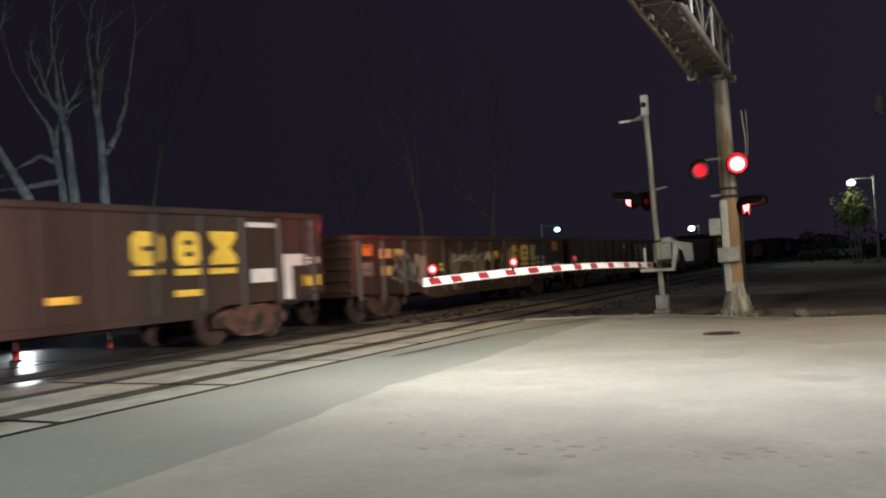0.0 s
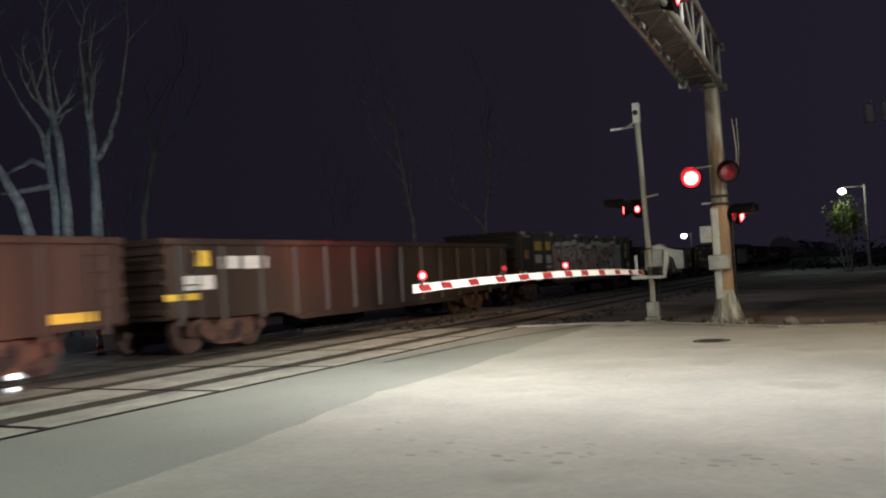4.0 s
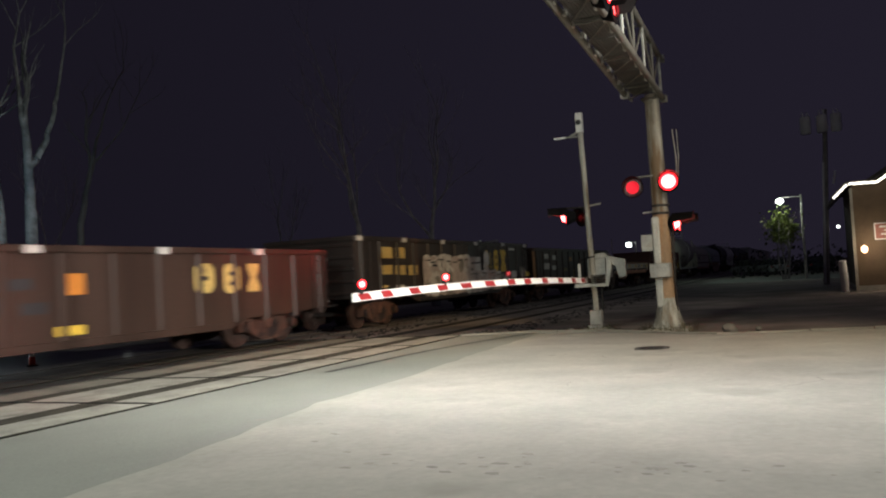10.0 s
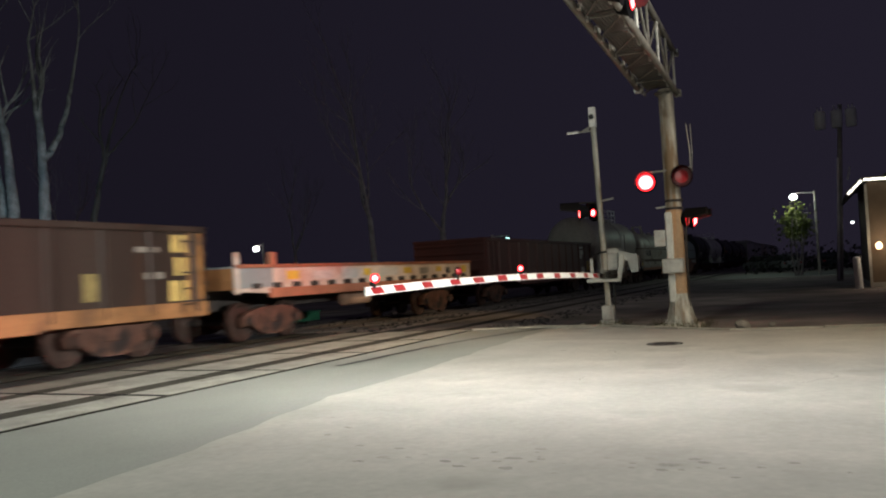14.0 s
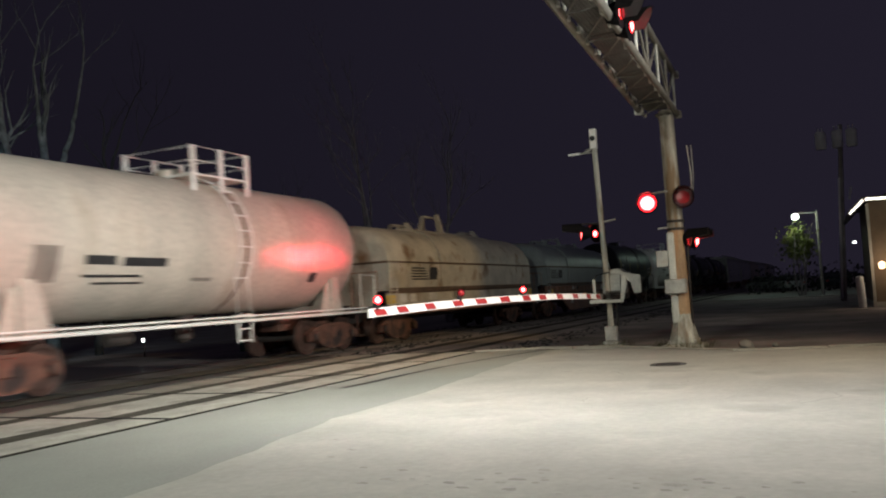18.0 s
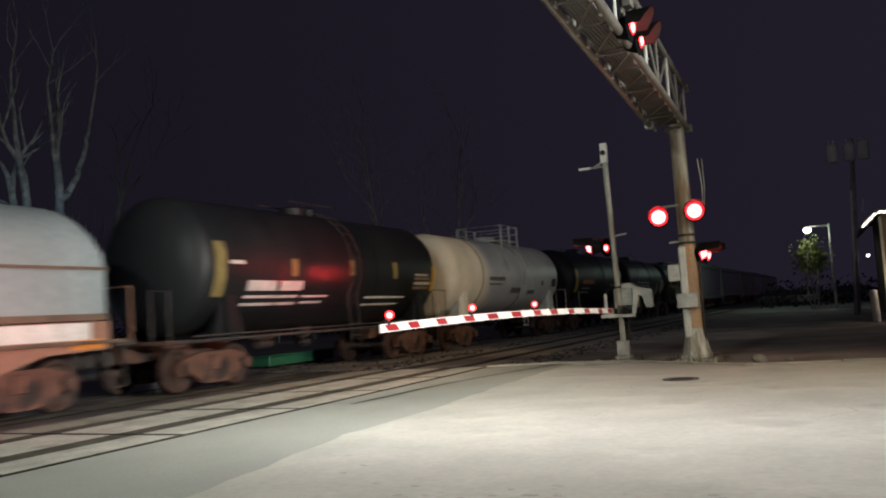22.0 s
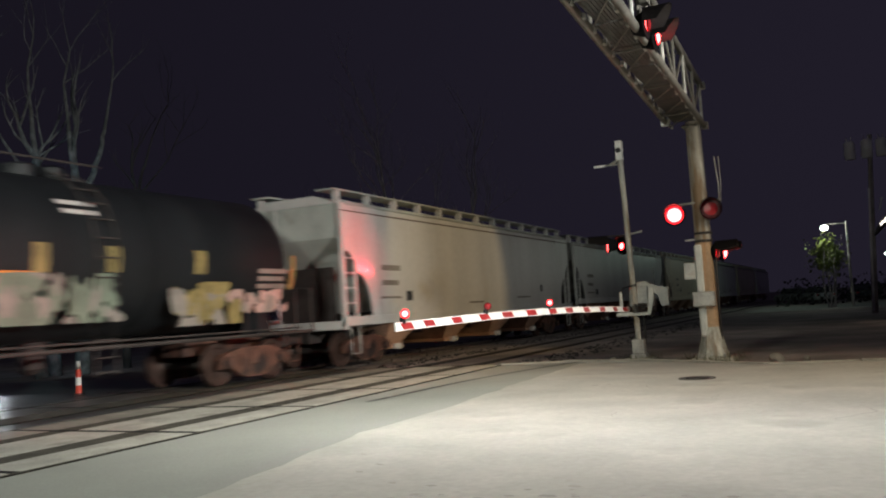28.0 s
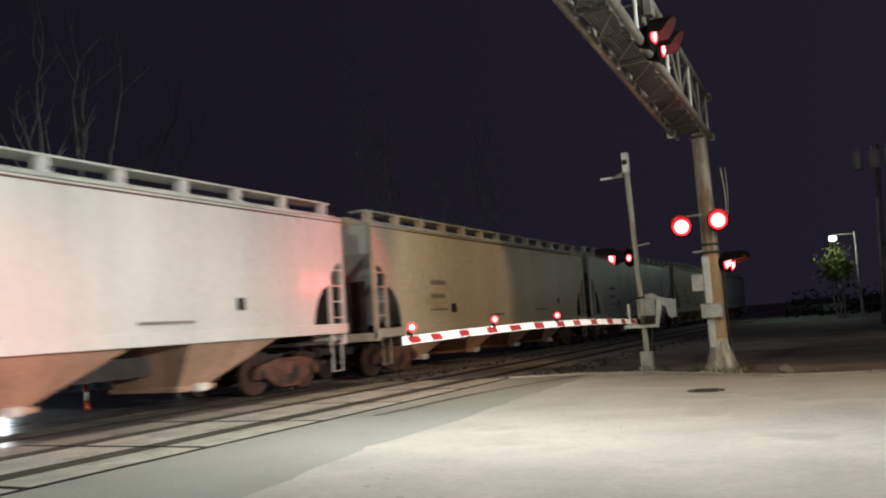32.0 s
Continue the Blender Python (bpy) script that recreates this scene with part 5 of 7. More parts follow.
gondola("gondola_car", 33.10, 15.91, 0.48, 2.24, "gond_brown", "brown gondola car with pale yellow block lettering", 14, MARKS_C)
gondola("gondola_car", 50.02, 15.89, 0.48, 2.24, "gond_dark", "dark brown gondola car with small markings", 14, MARKS_D)
c = gondola("gondola_car", 67.05, 16.46, 0.66, 2.72, "gond_black", "tall dark gondola car half covered in pink and white graffiti", 14, MARKS_F, (0.47, 3.49, 6.62, 9.7, 12.8, 16.0))
piece(c, 3.7, 13.5, 0.80, 2.50, GS + 0.052, "PSWRPPSG", "WBWWB", 11, 1.15, 4.0)
spray(c, 12.5, 13.5, 0.95, 1.80, GS + 0.078, "W", 9, 15, (0.2, 0.42))
spray(c, 5.2, 6.6, 1.2, 1.75, GS + 0.078, "SP", 6, 18, (0.2, 0.4))
marks(c, [("Y", 3.78, 4.32, 0.94, 1.10), ("Y", 6.58, 7.21, 0.94, 1.07), ("Y", 9.5, 10.1, 0.94, 1.07), ("Y", 12.3, 12.9, 0.94, 1.07), ("Z", 14.35, 14.85, 1.62, 1.98), ("Y", 14.75, 15.3, 1.14, 1.40), ("Z", 14.7, 15.3, 0.90, 1.04), ("O", 14.5, 15.0, 2.05, 2.35)], GS + 0.081)
c = gondola("gondola_car", 84.46, 15.78, 0.50, 2.22, "gond_dark", "dark gondola car with large pink graffiti letters", 14, MARKS_G)
piece(c, 5.3, 10.9, 0.60, 1.97, GS + 0.052, "SPPSR", "WWGW", 5, 0.95, 2.2)
spray(c, 4.75, 5.6, 0.60, 1.25, GS + 0.078, "W", 12, 23, (0.15, 0.35))
spray(c, 10.7, 11.5, 0.6, 1.45, GS + 0.078, "WS", 10, 24, (0.15, 0.32))
marks(c, [("Y", 5.54, 6.10, 0.88, 1.02), ("Y", 8.09, 8.76, 0.84, 0.97), ("Y", 10.3, 10.9, 0.84, 0.97)], GS + 0.081)
gondola("gondola_car", 101.40, 15.56, 0.50, 2.24, "gond_brown", "brown gondola car with faded markings and pale tabs", 14, MARKS_H, (0.69, 3.52, 6.58, 9.55, 12.6))
c = gondola("gondola_car", 118.47, 15.46, 0.66, 2.66, "gond_black", "tall dark gondola car with white and pink graffiti", 14, MARKS_I, (0.2, 3.04, 6.02, 9.09, 12.15, 15.0))
piece(c, 4.4, 9.2, 0.75, 2.2, GS + 0.052, "SWSGSSW", "WSW", 31, 0.62, 1.0)
piece(c, 8.5, 11.4, 0.78, 1.62, GS + 0.054, "SSPS", "SW", 9, 0.9, 0.8)
spray(c, 9.7, 10.4, 1.5, 2.3, GS + 0.06, "WS", 7, 35, (0.15, 0.34))
spray(c, 11.2, 12.6, 0.8, 1.4, GS + 0.052, "GG", 9, 34, (0.2, 0.4))
marks(c, [("Y", 5.15, 5.77, 1.03, 1.17), ("Y", 8.29, 8.80, 0.97, 1.09), ("Y", 10.9, 11.5, 0.99, 1.11), ("W", 12.95, 13.6, 1.22, 1.50), ("Y", 14.85, 15.3, 1.24, 1.44), ("W", 14.75, 15.4, 0.98, 1.08)], GS + 0.081)
spray(c, 14.2, 15.0, 1.2, 1.85, GS + 0.06, "SG", 7, 38, (0.14, 0.3))
gondola("gondola_car", 134.85, 15.58, 0.68, 2.52, "gond_dark", "dark brown gondola car with an orange side sill", 14, MARKS_J, (), 1.02)
gondola("gondola_car", 166.02, 15.95, 0.72, 2.62, "gond_red", "red oxide gondola car with white and yellow markings", 14, MARKS_L)


def flat_car(at, length):
    car = thing("flat_car", "low pale and salmon flat car with a worn side sill", "rail car", "train cars")
    x = SIDE - 0.02
    for sx in (1, -1):
        xa, xb = sorted((sx * (x - 0.06), sx * x))
        part("side_sill", quick(prism, [(0, 1.16), (2.6, 1.0), (length - 2.6, 1.0), (length, 1.18), (length, 1.66), (0, 1.66)], xa, xb, "x"), "flat_side", car, "pale peeling side sill")
        xa, xb = sorted((sx * (x - 0.02), sx * (x + 0.05)))
        part("edge_rail", quick(box, xa, xb, 0, length, 1.66, 1.74, 0.01), "chord_red", car)
        part("edge_rail", quick(box, xa, xb, 1.2, length - 1.2, 0.98, 1.20, 0.01), "salmon", car)
    pocket = mesh_of("stake_pocket", quick(box, 0, 0.07, -0.14, 0.14, 1.20, 1.32, 0.012), "under")
    for i in range(16):
        part("stake_pocket", pocket, "under", car, at=(x, 0.7 + (length - 1.4) * i / 15, 0))
    plank = mesh_of("deck_plank", quick(box, -x + 0.07, x - 0.07, 0, 0.24, 1.60, 1.70, 0.01), "inside")
    for i in range(int(length / 0.25)):
        part("deck_plank", plank, "inside", car, at=(0, i * 0.25 + 0.02, 0))
    part("end_deck", quick(box, -x + 0.02, x + 0.012, -0.04, 1.35, 1.22, 1.70, 0.015), "coil_grey", car, "grey-green end deck")
    part("brake_stand", quick(box, x - 0.22, x - 0.08, 1.42, 1.62, 1.66, 2.02, 0.015), "salmon", car)
    part("corner_plate", quick(box, x - 0.03, x + 0.02, 0.0, 0.14, 1.10, 2.0, 0.01), "flat_side", car)
    part("centre_sill", quick(box, -0.25, 0.25, 0.2, length - 0.2, 0.72, 1.55, 0.02), "under", car)
    part("end_sill", quick(box, -x, x, -0.06, 0.0, 1.2, 1.66), "orange_steel", car)
    part("end_sill", quick(box, -x, x, length, length + 0.06, 1.2, 1.66), "orange_steel", car)
    bm = bmesh.new()
    lathe(bm, [(5.3, 0.05), (5.35, 0.18), (6.6, 0.18), (6.65, 0.05)], 16, "y", (0.9, 0, 0.78))
    part("air_tank", bm, "chute", car, "pale air reservoir")
    rows = [("Y", 1.9, 2.4, 1.38, 1.58), ("W", 3.0, 3.9, 1.36, 1.56), ("Y", 5.5, 5.9, 1.40, 1.58), ("W", 4.4, 5.2, 1.34, 1.6), ("Y", 7.9, 8.4, 1.40, 1.58), ("W", 6.4, 7.5, 1.36, 1.6), ("G", 9.0, 9.6, 1.36, 1.56), ("Y", 10.2, 10.6, 1.42, 1.58), ("K", 11.0, 11.3, 1.34, 1.54), ("K", 11.8, 12.1, 1.34, 1.54), ("Y", 12.3, 12.7, 1.36, 1.60)]
    marks(car, rows, x + 0.002)
    running_gear(car, length, 1.9)
    CARS.append((car, at))


M["flat_side"] = material("peeling_pale_paint", (0.56, 0.46, 0.39), 0.65, vary=0.2, scale=1.6, fine=12, stain=(0.42, 0.22, 0.15), stain_at=0.56)
M["chord_red"] = material("rusty_red_rail_paint", (0.26, 0.10, 0.055), 0.65, vary=0.3, scale=2)
flat_car(151.33, 13.05)


def drum(bm, y0, y1, r, d, z, n=40):
    """A drum along y with dished ends of depth d."""
    prof = []
    for i in range(8):
        a = math.pi / 2 * i / 7
        prof.append((y0 + d * (1 - math.cos(a)), max(0.03, r * math.sin(a))))
    prof += [(y0 + y1 - w, rr) for w, rr in prof[::-1]]
    lathe(bm, prof, n, "y", (0, 0, z))

def curved_mark(car, k, y0, y1, z0, z1, r, zc, label="painted marking", lift=0.007):
    """A painted patch that follows the drum."""
    bm = bmesh.new()
    rows = []
    for i in range(11):
        z = z0 + (z1 - z0) * i / 10
        a = math.asin(max(-0.98, min(0.98, (z - zc) / r)))
        rows.append([bm.verts.new(((r + lift) * math.cos(a), y, zc + (r + lift) * math.sin(a))) for y in (y0, y1)])
    for a, b in zip(rows, rows[1:]):
        bm.faces.new((a[0], a[1], b[1], b[0]))
    part("marking", bm, k, car, label)


def hoop(bm, y, r, zc, w, t, a0=-70, a1=250, n=30):
    """A flat band round a drum."""
    ins, outs = [], []
    for i in range(n + 1):
        a = radians(a0 + (a1 - a0) * i / n)
        c, s = math.cos(a), math.sin(a)
        ins.append([bm.verts.new(((r - 0.01) * c, yy, zc + (r - 0.01) * s)) for yy in (y - w / 2, y + w / 2)])
        outs.append([bm.verts.new(((r + t) * c, yy, zc + (r + t) * s)) for yy in (y - w / 2, y + w / 2)])
    for i in range(n):
        bm.faces.new((outs[i][0], outs[i][1], outs[i + 1][1], outs[i + 1][0]))
        bm.faces.new((ins[i][0], outs[i][0], outs[i + 1][0], ins[i + 1][0]))
        bm.faces.new((outs[i][1], ins[i][1], ins[i + 1][1], outs[i + 1][1]))


def tank_car(at, length, r, zc, mat, label, shell=(0.9, 0.9), marking=(), platform=True, rail_mat="tank_white", bands=(), sill_mat="truck", off=0.0):
    car = thing("tank_car", label, "rail car", "train cars")
    y0, y1 = shell[0], length - shell[1]
    bm = bmesh.new()
    drum(bm, y0, y1, r, 0.62, zc, 48)
    part("tank_shell", bm, mat, car)
    for y in bands:
        part("band", quick(hoop, y, r, zc, 0.07, 0.012), "seam" if mat != "tank_black" else mat, car)
    for y in (y0 + 1.3, y1 - 1.3):
        bm = bmesh.new()
        prism(bm, [(-1.35, 1.0), (1.35, 1.0), (1.30, zc - 0.55), (1.15, zc - 0.75), (0.7, zc - r + 0.05), (-0.7, zc - r + 0.05), (-1.15, zc - 0.75), (-1.30, zc - 0.55)], y - 0.16, y + 0.16, "y")
        part("saddle", bm, mat, car)
        for sx in (1, -1):
            part("saddle_web", quick(prism, [(y - 0.55, 1.0), (y + 0.55, 1.0), (y + 0.22, zc - 0.7), (y - 0.22, zc - 0.7)], sx * 1.2 - 0.02, sx * 1.2 + 0.02, "x"), mat, car)
    # end platforms and sills
    for ya, yb in ((0.0, 3.1), (length - 3.1, length)):
        part("stub_sill", quick(box, -0.3, 0.3, ya, yb, 0.66, 1.02, 0.02), sill_mat, car)
        part("end_platform", quick(box, -1.42, 1.42, ya if ya == 0.0 else yb - 0.75, 0.75 if ya == 0.0 else yb, 1.0, 1.06, 0.008), sill_mat if mat == "tank_black" else mat, car)
    for sx in (1, -1):
        part("side_rail", quick(tube, (sx * 1.46, 0.1, 1.02), (sx * 1.46, length - 0.1, 1.02), 0.035, 8), rail_mat, car, "long side handrail")
        part("side_rail", quick(tube, (sx * 1.46, 0.6, 1.12), (sx * 1.46, length - 0.6, 1.12), 0.02, 6), rail_mat, car, "long side handrail")
    for y in (0.06, length - 0.06):
        for sx in (1, -1):
            part("end_handrail", quick(path_tube, [(sx * 1.40, y, 1.05), (sx * 1.40, y, 2.0), (sx * 0.95, y, 2.05), (sx * 0.95, y, 1.05)], 0.02, 6), rail_mat, car)
    # bottom outlet, ladder, top fittings
    mid = (y0 + y1) / 2 + off
    part("bottom_outlet", quick(lathe, [(0.62, 0.08), (0.72, 0.20), (zc - r + 0.1, 0.24)], 16, "z", (0, mid, 0)), "under", car)
    a0 = []
    for i in range(9):
        a = radians(-28 + 100 * i / 8)
        a0.append(((r + 0.10) * math.cos(a), (r + 0.10) * math.sin(a) + zc))
    for dy in (-0.22, 0.22):
        part("stile", quick(path_tube, [(1.46, mid + 0.3 + dy, 0.55), (1.46, mid + 0.3 + dy, 1.0)] + [(u, mid + 0.3 + dy, w) for u, w in a0], 0.02, 6), rail_mat, car)
    for u, w in a0 + [(1.46, 0.6), (1.46, 0.85), (1.46, 1.15)]:
        bar(car, "rung", rail_mat, (u, mid + 0.08, w), (u, mid + 0.52, w))
    top = zc + r
    part("manway", quick(lathe, [(top - 0.12, 0.34), (top + 0.16, 0.34), (top + 0.20, 0.28), (top + 0.24, 0.05)], 24, "z", (0, mid - 0.2, 0)), mat, car)
    part("valve_housing", quick(lathe, [(top - 0.1, 0.22), (top + 0.2, 0.22), (top + 0.26, 0.1)], 18, "z", (0, mid + 0.5, 0)), mat, car)
    if platform:
        pa, pb = mid - 0.55, mid + 1.25
        part("walkway", quick(box, -0.95, 0.95, pa, pb, top - 0.02, top + 0.02), rail_mat, car)
        for z in (0.30, 0.60):
            part("platform_rail", quick(path_tube, [(0.95, pa, top + z), (0.95, pb, top + z), (-0.95, pb, top + z), (-0.95, pa, top + z), (0.95, pa, top + z)], 0.017, 6), rail_mat, car)
        for sx in (-0.95, 0.95):
            for y in (pa, (pa + pb) / 2, pb):
                part("platform_post", quick(box, sx - 0.015, sx + 0.015, y - 0.07, y + 0.07, top - 0.45, top + 0.62), rail_mat, car)
    else:
        bm = bmesh.new()
        path_tube(bm, [(0.5, mid - 1.0, top + 0.25), (0.5, mid + 1.1, top + 0.25)], 0.02, 6)
        path_tube(bm, [(-0.5, mid - 1.0, top + 0.25), (-0.5, mid + 1.1, top + 0.25)], 0.02, 6)
        part("platform_rail", bm, rail_mat, car)
    for sx in (1, -1):
        for ya, yb in ((0.35, 0.75), (length - 0.35, length - 0.75)):
            part("step", quick(path_tube, [(sx * 1.2, ya, 0.98), (sx * 1.2, ya, 0.36), (sx * 1.2, yb, 0.36), (sx * 1.2, yb, 0.98)], 0.018, 6), sill_mat, car)
    part("brake_cylinder", quick(lathe, [(mid - 2.6, 0.05), (mid - 2.55, 0.16), (mid - 2.0, 0.16), (mid - 1.95, 0.05)], 14, "y", (0.4, 0, 0.86)), "under", car)
    for row in marking:
        curved_mark(car, row[0], *row[1:5], r, zc)
    running_gear(car, length, 1.75)
    CARS.append((car, at))
    return car


c = tank_car(182.35, 13.2, 1.50, 2.70, "tank_cream", "dirty cream tank car with a railed top platform", (0.7, 0.7),
             [("K", 3.05, 3.75, 2.20, 2.36), ("K", 3.9, 5.0, 2.18, 2.34), ("K", 3.05, 4.4, 1.98, 2.03), ("K", 3.3, 4.5, 1.86, 1.90), ("G", 5.8, 6.4, 1.90, 1.97), ("K", 10.0, 10.3, 1.85, 2.08), ("G", 2.0, 2.5, 1.9, 2.5)], bands=(7.4,), off=0.35)
tank_car(225.40, 12.5, 1.48, 2.62, "tank_black", "black tank car with yellow bands and white lettering bars", (0.7, 0.35),
         [("D", 1.35, 1.70, 1.9, 3.05), ("D", 4.0, 4.25, 2.35, 2.75), ("D", 6.55, 6.8, 2.4, 2.8), ("D", 8.9, 9.15, 2.35, 2.8), ("W", 2.45, 3.5, 2.02, 2.24), ("W", 3.62, 4.5, 2.02, 2.24), ("W", 2.4, 4.4, 1.86, 1.92), ("W", 2.4, 4.4, 1.70, 1.76), ("W", 4.6, 5.7, 1.86, 1.91), ("W", 4.6, 5.5, 1.72, 1.77), ("W", 7.6, 9.9, 1.80, 1.86), ("W", 7.6, 9.6, 1.62, 1.67), ("G", 10.25, 11.2, 2.05, 2.12), ("W", 10.25, 11.3, 2.18, 2.26), ("G", 10.25, 11.25, 2.32, 2.4), ("W", 10.25, 11.1, 2.44, 2.5), ("Y", 11.42, 11.6, 2.0, 2.75), ("W", 1.8, 2.3, 2.58, 2.66)], platform=False, rail_mat="under", bands=(3.6, 8.0))
tank_car(238.15, 13.05, 1.44, 2.60, "tank_white", "white tank car with a railed top platform and dark lettering bars", (0.3, 0.65),
         [("G", 3.6, 5.2, 2.36, 2.50), ("G", 3.6, 4.9, 2.2, 2.26), ("K", 10.95, 11.55, 2.15, 2.5), ("K", 9.6, 9.8, 2.2, 2.4), ("G", 6.0, 7.2, 1.9, 2.1), ("G", 8.0, 8.9, 1.85, 2.0)], bands=(3.0, 7.2), off=0.5)
BT = [("Y", 1.35, 1.75, 1.9, 3.0), ("O", 2.6, 4.8, 2.30, 2.50), ("W", 2.5, 4.0, 2.05, 2.11), ("W", 2.5, 4.0, 1.86, 1.92), ("W", 8.2, 9.3, 2.2, 2.3), ("Y", 10.75, 11.1, 1.9, 2.4)]
c = tank_car(251.6, 12.0, 1.46, 2.62, "tank_black", "black tank car with orange lettering bar and yellow band", (0.8, 0.5), BT, platform=False, rail_mat="under", bands=(4.6, 8.0))
plate_text(c, 9.8, 10.6, 2.0, 2.6, 5, 1.46, 2.62)
c = tank_car(263.9, 12.5, 1.46, 2.62, "tank_black", "black tank car with white lettering bars and reflective plates", (0.6, 0.5),
             [("Y", 6.6, 6.9, 2.1, 2.55), ("Z", 9.2, 9.55, 2.0, 2.46), ("W", 3.0, 6.4, 2.4, 2.48), ("W", 3.4, 6.5, 2.2, 2.28), ("W", 3.2, 6.2, 2.0, 2.07), ("Z", 11.65, 11.9, 1.65, 2.45)], platform=False, rail_mat="under", bands=(5.4, 9.0))
plate_text(c, 7.4, 8.9, 1.40, 1.82, 3, 1.46, 2.62)
plate_text(c, 9.4, 10.1, 1.68, 2.06, 3, 1.46, 2.62)
plate_text(c, 10.7, 11.6, 1.70, 2.68, 7, 1.46, 2.62)
spray(c, 6.2, 7.4, 1.75, 2.3, 1.40, "WG", 14, 41, (0.08, 0.28))
c = tank_car(276.45, 12.9, 1.46, 2.62, "tank_black", "black tank car with yellow bands and pale graffiti", (0.6, 0.55),
             [("Z", 2.24, 2.54, 2.1, 3.0), ("D", 5.42, 5.70, 2.28, 2.75), ("D", 6.86, 7.16, 2.3, 2.75), ("D", 8.98, 9.30, 2.3, 2.75), ("O", 3.12, 5.42, 2.08, 2.30), ("G", 3.12, 4.82, 1.94, 1.99), ("G", 3.12, 4.62, 1.80, 1.85), ("W", 6.07, 6.82, 3.44, 3.52), ("W", 6.12, 6.82, 3.28, 3.36), ("G", 10.92, 11.92, 2.02, 2.12), ("G", 10.92, 11.82, 2.18, 2.28), ("G", 10.92, 11.92, 2.34, 2.44), ("D", 12.02, 12.22, 2.0, 2.75)], platform=False, rail_mat="under", bands=(4.0, 8.0))
spray(c, 4.02, 7.22, 1.45, 2.28, 1.42, "GTGTT", 52, 42, (0.10, 0.34))
spray(c, 8.42, 10.22, 1.30, 2.15, 1.42, "DDGD", 30, 43, (0.12, 0.36))
spray(c, 10.02, 11.92, 1.5, 2.0, 1.42, "GP", 16, 44, (0.10, 0.30))


def hood_loft(bm, prof, ya, yb, z1, ends):
    """A hood section; ends (-1, 1) whose upper edge rounds over towards the car's end."""
    ys = [(ya, 1.0), (yb, 1.0)]
    if -1 in ends:
        ys = [(ya + 0.42 * (1 - math.cos(a)), 0.58 + 0.42 * math.sin(a)) for a in (0.0, 0.3, 0.6, 0.9, 1.2, 1.5708)] + [(yb, 1.0)]
    if 1 in ends:
        ys = [(ya, 1.0)] + [(yb - 0.42 * (1 - math.cos(a)), 0.58 + 0.42 * math.sin(a)) for a in (1.5708, 1.2, 0.9, 0.6, 0.3, 0.0)]
    rings = [[bm.verts.new((u, y, z1 + (z - z1) * k if z > z1 else z)) for u, z in prof] for y, k in ys]
    n = len(prof)
    for a, b in zip(rings, rings[1:]):
        for i in range(n):
            bm.faces.new((a[i], a[(i + 1) % n], b[(i + 1) % n], b[i]))
    bm.faces.new(rings[0][::-1])
    bm.faces.new(rings[-1])


